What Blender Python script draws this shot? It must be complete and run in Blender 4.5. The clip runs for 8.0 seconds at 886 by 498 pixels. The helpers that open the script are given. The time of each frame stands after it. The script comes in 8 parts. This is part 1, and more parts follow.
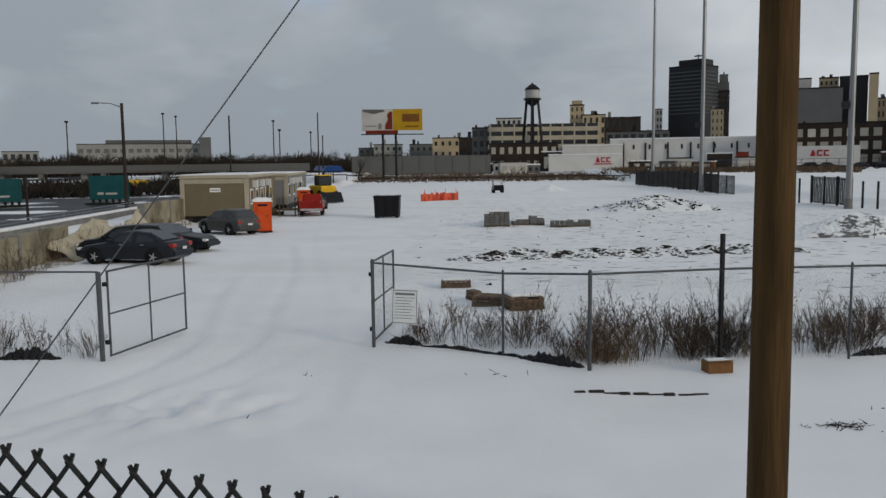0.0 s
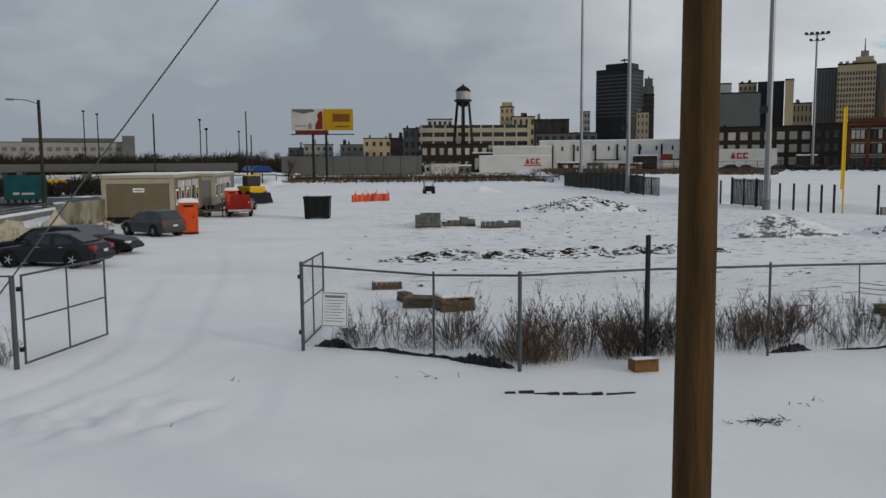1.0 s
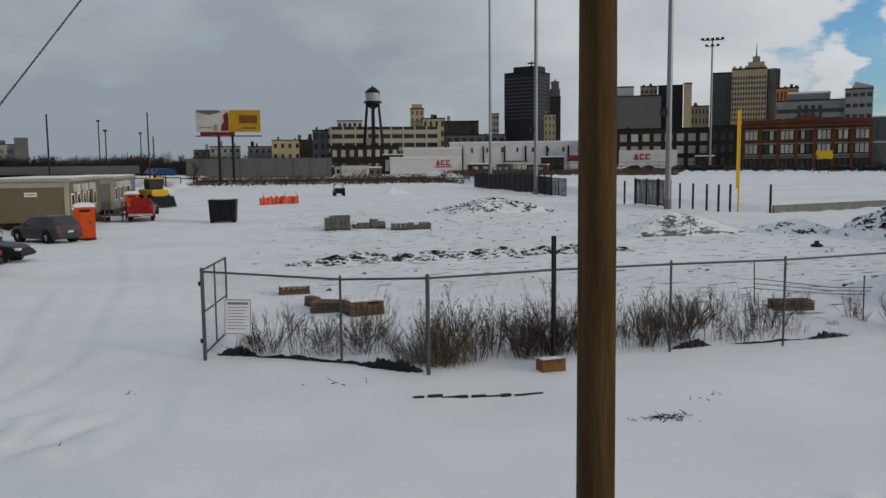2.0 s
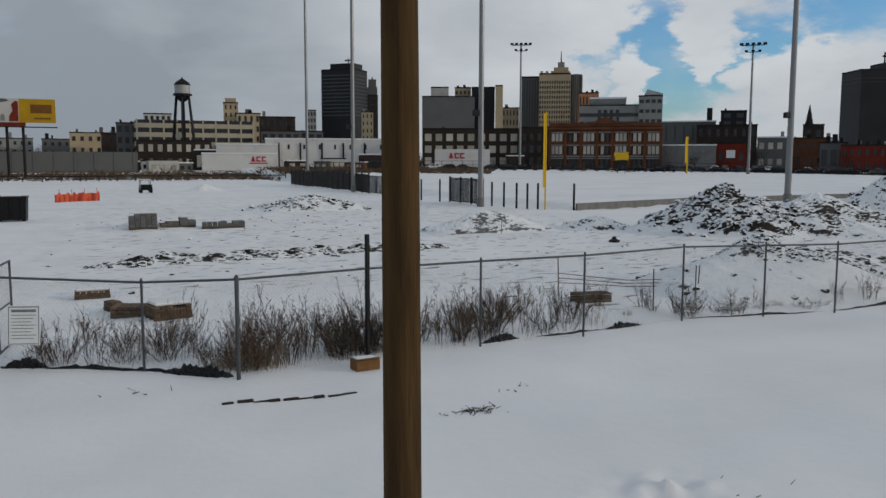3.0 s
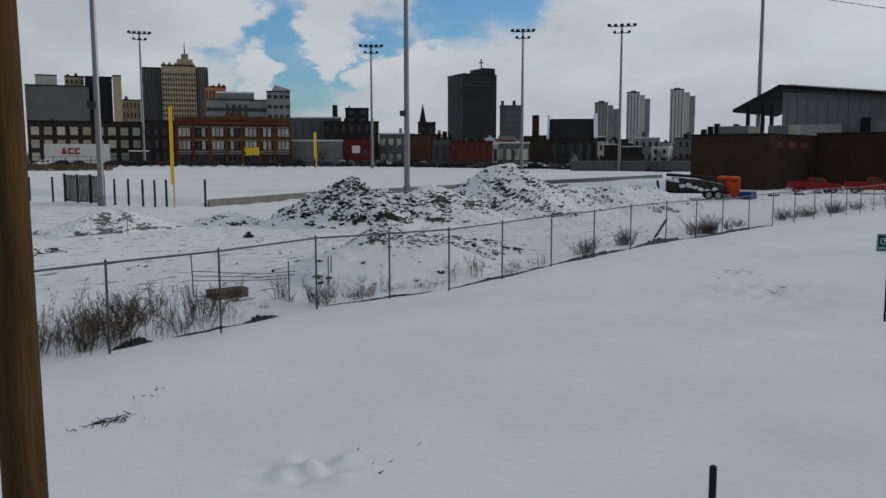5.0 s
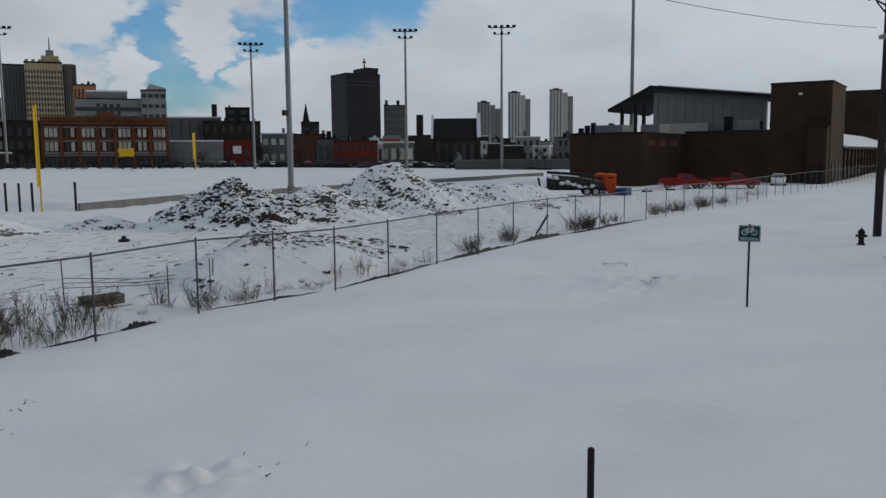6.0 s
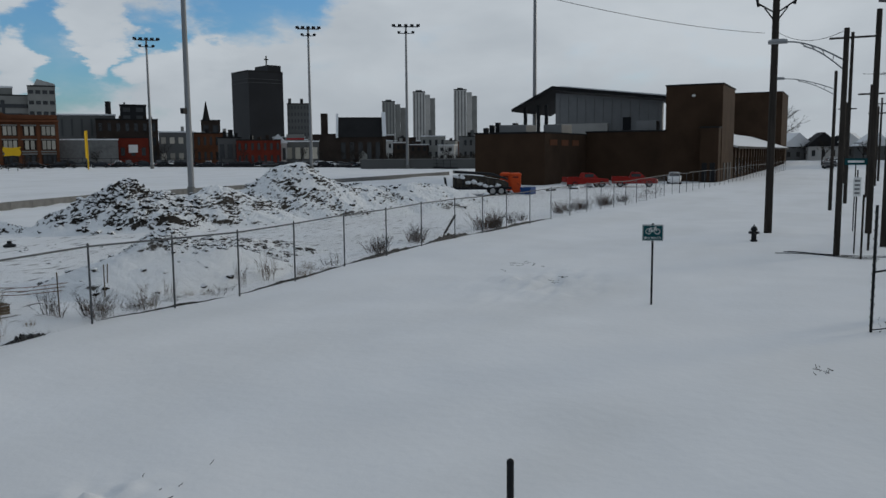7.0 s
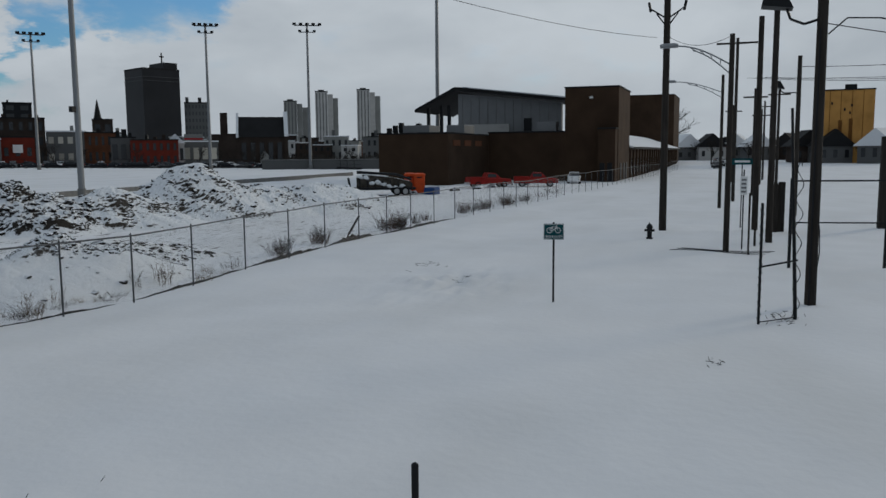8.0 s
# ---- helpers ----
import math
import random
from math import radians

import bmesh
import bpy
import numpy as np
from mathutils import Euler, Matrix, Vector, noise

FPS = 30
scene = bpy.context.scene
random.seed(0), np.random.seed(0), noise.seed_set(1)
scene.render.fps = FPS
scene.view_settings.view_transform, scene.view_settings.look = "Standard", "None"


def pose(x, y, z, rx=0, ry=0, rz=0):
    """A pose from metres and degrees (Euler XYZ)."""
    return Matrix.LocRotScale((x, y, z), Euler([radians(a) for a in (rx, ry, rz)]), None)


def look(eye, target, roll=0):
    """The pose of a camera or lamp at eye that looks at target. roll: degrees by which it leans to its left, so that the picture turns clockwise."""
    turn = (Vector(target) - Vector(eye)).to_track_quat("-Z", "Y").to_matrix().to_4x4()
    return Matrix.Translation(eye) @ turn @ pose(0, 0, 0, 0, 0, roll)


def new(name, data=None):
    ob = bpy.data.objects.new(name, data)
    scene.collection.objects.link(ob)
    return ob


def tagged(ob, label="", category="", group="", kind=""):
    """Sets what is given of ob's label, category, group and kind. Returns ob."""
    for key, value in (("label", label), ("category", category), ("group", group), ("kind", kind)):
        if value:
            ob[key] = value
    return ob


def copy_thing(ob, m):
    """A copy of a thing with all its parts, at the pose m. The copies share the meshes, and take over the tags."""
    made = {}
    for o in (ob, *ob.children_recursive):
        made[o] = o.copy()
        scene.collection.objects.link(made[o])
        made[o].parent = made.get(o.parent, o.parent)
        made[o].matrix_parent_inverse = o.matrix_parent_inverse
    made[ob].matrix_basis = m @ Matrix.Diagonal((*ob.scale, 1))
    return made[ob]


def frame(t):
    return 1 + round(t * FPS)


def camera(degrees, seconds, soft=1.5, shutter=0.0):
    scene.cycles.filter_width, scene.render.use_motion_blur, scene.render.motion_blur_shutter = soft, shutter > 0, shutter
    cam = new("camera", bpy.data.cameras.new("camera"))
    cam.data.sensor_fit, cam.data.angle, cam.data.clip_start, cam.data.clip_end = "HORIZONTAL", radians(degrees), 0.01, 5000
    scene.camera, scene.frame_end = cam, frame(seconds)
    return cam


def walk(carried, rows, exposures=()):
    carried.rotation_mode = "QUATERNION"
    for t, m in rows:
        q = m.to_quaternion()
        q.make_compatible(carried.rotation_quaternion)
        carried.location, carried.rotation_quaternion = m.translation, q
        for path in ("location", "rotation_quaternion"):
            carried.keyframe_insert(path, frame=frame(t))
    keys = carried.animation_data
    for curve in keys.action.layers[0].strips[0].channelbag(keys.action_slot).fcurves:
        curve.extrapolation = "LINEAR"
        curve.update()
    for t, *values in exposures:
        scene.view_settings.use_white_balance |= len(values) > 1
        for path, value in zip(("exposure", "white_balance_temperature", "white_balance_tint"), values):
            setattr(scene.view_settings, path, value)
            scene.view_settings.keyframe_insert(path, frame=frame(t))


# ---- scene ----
cam = camera(56.95, 8.0)
PATH = [
    (0.0, pose(-0.000, -0.001, 4.290, 83.99, 0.70, -0.00)),
    (0.5, pose(0.006, 0.021, 4.281, 84.03, 0.58, -2.39)),
    (1.0, pose(0.028, 0.080, 4.307, 83.99, 0.40, -4.79)),
    (1.2, pose(0.050, 0.105, 4.307, 83.99, 0.40, -5.83)),
    (2.3, pose(0.221, 0.317, 4.313, 83.98, 0.44, -13.88)),
    (2.5, pose(0.258, 0.324, 4.323, 83.88, 0.20, -16.25)),
    (3.0, pose(0.323, 0.340, 4.328, 83.82, -0.11, -23.62)),
    (3.5, pose(0.275, 0.254, 4.325, 83.79, -0.36, -32.23)),
    (4.0, pose(0.245, 0.213, 4.316, 83.68, -0.34, -39.90)),
    (4.5, pose(0.224, 0.187, 4.323, 83.52, -0.14, -45.16)),
    (4.7, pose(0.227, 0.163, 4.322, 83.51, -0.06, -46.65)),
    (5.8, pose(0.190, 0.030, 4.286, 83.45, 0.42, -55.35)),
    (6.0, pose(0.194, 0.034, 4.285, 83.44, 0.47, -56.91)),
    (6.5, pose(0.304, 0.131, 4.313, 83.38, 0.47, -60.43)),
    (7.0, pose(0.441, 0.257, 4.337, 83.32, 0.46, -63.49)),
    (7.5, pose(0.548, 0.305, 4.334, 83.31, 0.49, -66.51)),
    (8.0, pose(0.563, 0.268, 4.334, 83.29, 0.46, -70.17)),
]
walk(cam, PATH, exposures=[(0.0, -0.02, 6380, 10), (3.5, -0.17, 6270, 10), (5.5, -0.25, 6130, 9), (8.0, -0.36, 6050, 8)])

# ---------------------------------------------------------------- world and sun
SUN_AZ, SUN_EL = 128.0, 16.0
SKY_CLOUD_DARK = (0.285, 0.318, 0.352, 1)
SKY_CLOUD_LIGHT = (0.635, 0.655, 0.665, 1)
world = bpy.data.worlds.new("winter_sky")
scene.world = world
world.use_nodes = True
wt = world.node_tree
wt.nodes.clear()


def wn(kind, **kw):
    n = wt.nodes.new(kind)
    for k, v in kw.items():
        n.inputs[k].default_value = v
    return n


def wmath(op, a, b=None, c=None):
    n = wt.nodes.new("ShaderNodeMath")
    n.operation = op
    for k, v in enumerate((a, b, c)):
        if v is None:
            continue
        if isinstance(v, (int, float)):
            n.inputs[k].default_value = v
        else:
            wt.links.new(v, n.inputs[k])
    return n.outputs[0]


def wdot(vec, az, el):
    n = wt.nodes.new("ShaderNodeVectorMath")
    n.operation = "DOT_PRODUCT"
    wt.links.new(vec, n.inputs[0])
    a, e = radians(az), radians(el)
    n.inputs[1].default_value = (math.sin(a) * math.cos(e), math.cos(a) * math.cos(e), math.sin(e))
    return n.outputs["Value"]


def wsmooth(v, lo, hi):
    n = wt.nodes.new("ShaderNodeMapRange")
    n.interpolation_type = "SMOOTHSTEP"
    wt.links.new(v, n.inputs[0])
    n.inputs[1].default_value, n.inputs[2].default_value = lo, hi
    return n.outputs[0]


wtc = wn("ShaderNodeTexCoord").outputs["Generated"]
sky = wt.nodes.new("ShaderNodeTexSky")
sky.sky_type, sky.sun_disc = "NISHITA", False
sky.sun_elevation, sky.sun_rotation = radians(SUN_EL), radians(SUN_AZ)
stretch = wt.nodes.new("ShaderNodeMapping")
stretch.inputs["Scale"].default_value = (1.0, 1.0, 2.3)
wt.links.new(wtc, stretch.inputs["Vector"])
puff = wn("ShaderNodeTexNoise", Scale=5.5, Detail=7.0, Roughness=0.52, Distortion=0.25)
wt.links.new(stretch.outputs[0], puff.inputs["Vector"])
soft_n = wn("ShaderNodeTexNoise", Scale=2.1, Detail=4.0, Roughness=0.5)
wt.links.new(stretch.outputs[0], soft_n.inputs["Vector"])
# a broken gap in the cloud deck, with blue in it
edge = wn("ShaderNodeTexNoise", Scale=11.0, Detail=5.0, Roughness=0.5)
wt.links.new(stretch.outputs[0], edge.inputs["Vector"])
bend = wn("ShaderNodeTexNoise", Scale=7.0, Detail=6.0, Roughness=0.6)
wt.links.new(stretch.outputs[0], bend.inputs["Vector"])
bent = wt.nodes.new("ShaderNodeVectorMath")
bent.operation = "MULTIPLY_ADD"
wt.links.new(bend.outputs["Color"], bent.inputs[0])
bent.inputs[1].default_value = (0.26, 0.26, 0.13)
wt.links.new(wtc, bent.inputs[2])
shift = wt.nodes.new("ShaderNodeVectorMath")
shift.operation = "SUBTRACT"
shift.inputs[1].default_value = (0.13, 0.13, 0.065)
wt.links.new(bent.outputs[0], shift.inputs[0])
norm = wt.nodes.new("ShaderNodeVectorMath")
norm.operation = "NORMALIZE"
wt.links.new(shift.outputs[0], norm.inputs[0])
wv = norm.outputs[0]
gap = wsmooth(wdot(wv, 49.5, 12.0), 0.9950, 0.9990)
for g_az, g_el, g_lo, g_hi in ((38.2, 6.0, 0.9952, 1.0002), (43.0, 6.6, 0.9968, 1.0002), (54.0, 11.5, 0.9968, 1.0002), (48.0, 24.0, 0.970, 0.988), (34.0, 12.5, 0.9975, 1.0004)):
    gap = wmath("MAXIMUM", gap, wsmooth(wdot(wv, g_az, g_el), g_lo, g_hi))
# bright puffs of cumulus that float in the gap
puffs = wsmooth(wdot(wv, 40.8, 9.4), 0.9984, 0.9998)
for p_az, p_el, p_lo, p_hi in ((41.8, 6.1, 0.99950, 1.0), (36.3, 5.2, 0.9995, 1.0), (33.5, 9.6, 0.9980, 1.0), (46.0, 5.6, 0.9988, 1.0)):
    puffs = wmath("MAXIMUM", puffs, wsmooth(wdot(wv, p_az, p_el), p_lo, p_hi))
ragged = wmath("ADD", gap, wmath("MULTIPLY", wmath("SUBTRACT", edge.outputs[0], 0.5), 1.2))
ragged = wmath("SUBTRACT", ragged, wmath("MULTIPLY", puffs, 1.1))
gap = wsmooth(ragged, 0.08, 1.05)
# brighter cloud towards the sun, darker away from it
toward = wsmooth(wdot(wtc, 68.0, 10.0), 0.28, 0.97)
lum = wmath("ADD", wmath("ADD", wmath("MULTIPLY", toward, 0.80), wmath("MULTIPLY", puffs, 0.12)), wmath("MULTIPLY", wmath("SUBTRACT", soft_n.outputs[0], 0.5), 0.9))
lum = wmath("ADD", lum, wmath("MULTIPLY", wmath("SUBTRACT", puff.outputs[0], 0.5), 0.95))
clamp = wt.nodes.new("ShaderNodeClamp")
wt.links.new(lum, clamp.inputs[0])
cloud = wt.nodes.new("ShaderNodeMix")
cloud.data_type = "RGBA"
wt.links.new(clamp.outputs[0], cloud.inputs[0])
cloud.inputs[6].default_value, cloud.inputs[7].default_value = SKY_CLOUD_DARK, SKY_CLOUD_LIGHT
blue = wt.nodes.new("ShaderNodeVectorMath")
blue.operation = "SCALE"
wt.links.new(sky.outputs[0], blue.inputs[0])
blue.inputs["Scale"].default_value = 0.13
tint = wt.nodes.new("ShaderNodeVectorMath")
tint.operation = "MULTIPLY"
tint.inputs[1].default_value = (0.55, 0.86, 1.18)
wt.links.new(blue.outputs[0], tint.inputs[0])
lift = wt.nodes.new("ShaderNodeVectorMath")
lift.operation = "SCALE"
wt.links.new(cloud.outputs[2], lift.inputs[0])
wsep = wt.nodes.new("ShaderNodeSeparateXYZ")
wt.links.new(wtc, wsep.inputs[0])
wt.links.new(wmath("ADD", 1.0, wmath("MULTIPLY", wmath("MAXIMUM", wsep.outputs[2], 0.0), 0.45)), lift.inputs["Scale"])
mixsky = wt.nodes.new("ShaderNodeMix")
mixsky.data_type = "RGBA"
wt.links.new(gap, mixsky.inputs[0])
wt.links.new(lift.outputs[0], mixsky.inputs[6])
wt.links.new(tint.outputs[0], mixsky.inputs[7])
bg = wn("ShaderNodeBackground", Strength=1.0)
wt.links.new(mixsky.outputs[2], bg.inputs[0])
wo = wt.nodes.new("ShaderNodeOutputWorld")
wt.links.new(bg.outputs[0], wo.inputs[0])

sun = new("sun", bpy.data.lights.new("sun", "SUN"))
sun.data.energy, sun.data.angle, sun.data.color = 1.3, radians(11), (1.0, 0.86, 0.66)
_a, _e = radians(SUN_AZ), radians(SUN_EL)
sun.matrix_world = look((0, 0, 60), (-math.sin(_a) * math.cos(_e), -math.cos(_a) * math.cos(_e), 60 - math.sin(_e)))


# ---------------------------------------------------------------- materials
def material(name, color, rough=0.7, metal=0.0, var=0.25, scale=4.0, bump=0.0, bump_scale=30.0, dark=None, stain=0.0, stain_scale=0.7, per_object=0.0, stretch_z=1.0, alpha=1.0):
    m = bpy.data.materials.new(name)
    m.use_nodes = True
    nt = m.node_tree
    b = nt.nodes["Principled BSDF"]
    b.inputs["Roughness"].default_value = rough
    b.inputs["Metallic"].default_value = metal
    b.inputs["Specular IOR Level"].default_value = 0.5 if rough < 0.3 else 0.12
    tc = nt.nodes.new("ShaderNodeTexCoord")
    mp = nt.nodes.new("ShaderNodeMapping")
    mp.inputs["Scale"].default_value = (1, 1, stretch_z)
    nt.links.new(tc.outputs["Object"], mp.inputs[0])
    n1 = nt.nodes.new("ShaderNodeTexNoise")
    n1.inputs["Scale"].default_value, n1.inputs["Detail"].default_value = scale, 6
    nt.links.new(mp.outputs[0], n1.inputs["Vector"])
    ramp = nt.nodes.new("ShaderNodeMapRange")
    ramp.inputs[1].default_value, ramp.inputs[2].default_value = 0.3, 0.7
    nt.links.new(n1.outputs[0], ramp.inputs[0])
    mix = nt.nodes.new("ShaderNodeMix")
    mix.data_type = "RGBA"
    c2 = dark or tuple(c * (1 - var) for c in color)
    mix.inputs[6].default_value, mix.inputs[7].default_value = (*c2, 1), (*color, 1)
    nt.links.new(ramp.outputs[0], mix.inputs[0])
    out = mix.outputs[2]
    if stain:
        n2 = nt.nodes.new("ShaderNodeTexNoise")
        n2.inputs["Scale"].default_value, n2.inputs["Detail"].default_value = stain_scale, 8
        nt.links.new(mp.outputs[0], n2.inputs["Vector"])
        r2 = nt.nodes.new("ShaderNodeMapRange")
        r2.inputs[1].default_value, r2.inputs[2].default_value, r2.inputs[4].default_value = 0.5, 0.68, stain
        nt.links.new(n2.outputs[0], r2.inputs[0])
        mx = nt.nodes.new("ShaderNodeMix")
        mx.data_type = "RGBA"
        mx.inputs[7].default_value = (*[c * 0.35 for c in color], 1)
        nt.links.new(r2.outputs[0], mx.inputs[0])
        nt.links.new(out, mx.inputs[6])
        out = mx.outputs[2]
    if per_object:
        oi = nt.nodes.new("ShaderNodeObjectInfo")
        hs = nt.nodes.new("ShaderNodeHueSaturation")
        mr = nt.nodes.new("ShaderNodeMapRange")
        mr.inputs[3].default_value, mr.inputs[4].default_value = 1 - per_object, 1 + per_object
        nt.links.new(oi.outputs["Random"], mr.inputs[0])
        nt.links.new(mr.outputs[0], hs.inputs["Value"])
        nt.links.new(out, hs.inputs["Color"])
        out = hs.outputs[0]
    nt.links.new(out, b.inputs["Base Color"])
    if bump:
        nb = nt.nodes.new("ShaderNodeTexNoise")
        nb.inputs["Scale"].default_value, nb.inputs["Detail"].default_value = bump_scale, 5
        nt.links.new(mp.outputs[0], nb.inputs["Vector"])
        bp = nt.nodes.new("ShaderNodeBump")
        bp.inputs["Strength"].default_value, bp.inputs["Distance"].default_value = bump, 0.05
        nt.links.new(nb.outputs[0], bp.inputs["Height"])
        nt.links.new(bp.outputs[0], b.inputs["Normal"])
    return m


def snow_over(name, soil, soil_dark, level, spread=0.12, scale=1.6, fine=9.0, snow=(0.72, 0.735, 0.755), coords="Object", steep=1.0):
    """Snow that lies on the flatter faces, with soil coming through where it is steep or blown bare."""
    m = material(name, soil, 0.95, 0, 0.4, 3.0, 0.6, 14.0, dark=soil_dark)
    nt = m.node_tree
    b = nt.nodes["Principled BSDF"]
    base = b.inputs["Base Color"].links[0].from_socket
    tc = nt.nodes.new("ShaderNodeTexCoord")
    geo = nt.nodes.new("ShaderNodeNewGeometry")
    sep = nt.nodes.new("ShaderNodeSeparateXYZ")
    nt.links.new(geo.outputs["Normal"], sep.inputs[0])

    def noise_node(sc, det):
        n = nt.nodes.new("ShaderNodeTexNoise")
        n.inputs["Scale"].default_value, n.inputs["Detail"].default_value = sc, det
        nt.links.new(tc.outputs[coords], n.inputs["Vector"])
        return n.outputs[0]

    def mth(op, a, c):
        n = nt.nodes.new("ShaderNodeMath")
        n.operation = op
        for k, v in enumerate((a, c)):
            if isinstance(v, (int, float)):
                n.inputs[k].default_value = v
            else:
                nt.links.new(v, n.inputs[k])
        return n.outputs[0]

    v = mth("MULTIPLY", sep.outputs[2], steep)
    v = mth("ADD", v, mth("MULTIPLY", mth("SUBTRACT", noise_node(scale, 6), 0.5), 1.1))
    v = mth("ADD", v, mth("MULTIPLY", mth("SUBTRACT", noise_node(fine, 4), 0.5), 0.5))
    mr = nt.nodes.new("ShaderNodeMapRange")
    mr.inputs[1].default_value, mr.inputs[2].default_value = level, level + spread
    nt.links.new(v, mr.inputs[0])
    mx = nt.nodes.new("ShaderNodeMix")
    mx.data_type = "RGBA"
    nt.links.new(mr.outputs[0], mx.inputs[0])
    nt.links.new(base, mx.inputs[6])
    mx.inputs[7].default_value = (*snow, 1)
    nt.links.new(mx.outputs[2], b.inputs["Base Color"])
    return m


def snow_ground(name):
    m = material(name, (0.775, 0.78, 0.795), 0.75, 0, 0.06, 0.35, 0.22, 4.0)
    nt = m.node_tree
    b = nt.nodes["Principled BSDF"]
    base = b.inputs["Base Color"].links[0].from_socket
    tc = nt.nodes.new("ShaderNodeTexCoord")

    def noise_node(sc, det, mapping=None):
        n = nt.nodes.new("ShaderNodeTexNoise")
        n.inputs["Scale"].default_value, n.inputs["Detail"].default_value = sc, det
        if mapping:
            mp = nt.nodes.new("ShaderNodeMapping")
            mp.inputs["Scale"].default_value = mapping
            nt.links.new(tc.outputs["Object"], mp.inputs[0])
            nt.links.new(mp.outputs[0], n.inputs["Vector"])
        else:
            nt.links.new(tc.outputs["Object"], n.inputs["Vector"])
        return n.outputs[0]

    def rng(v, lo, hi, top=1.0):
        r = nt.nodes.new("ShaderNodeMapRange")
        r.inputs[1].default_value, r.inputs[2].default_value, r.inputs[4].default_value = lo, hi, top
        nt.links.new(v, r.inputs[0])
        return r.outputs[0]

    def blend(f, a, col):
        x = nt.nodes.new("ShaderNodeMix")
        x.data_type = "RGBA"
        nt.links.new(f, x.inputs[0])
        nt.links.new(a, x.inputs[6])
        x.inputs[7].default_value = (*col, 1)
        return x.outputs[2]

    def mul(a, c):
        n = nt.nodes.new("ShaderNodeMath")
        n.operation = "MULTIPLY"
        nt.links.new(a, n.inputs[0])
        nt.links.new(c, n.inputs[1])
        return n.outputs[0]

    # soft grey drift marks and trodden slush
    out = blend(rng(noise_node(0.09, 5, (1, 2.2, 1)), 0.46, 0.72, 0.45), base, (0.60, 0.60, 0.595))
    # churned soil showing through on the building site, stored as a vertex weight
    at = nt.nodes.new("ShaderNodeAttribute")
    at.attribute_name = "bare"
    f = mul(rng(noise_node(1.7, 10, (0.55, 1.8, 1)), 0.60, 0.64, 0.95), at.outputs["Fac"])
    out = blend(f, out, (0.085, 0.075, 0.066))
    nt.links.new(out, b.inputs["Base Color"])
    return m


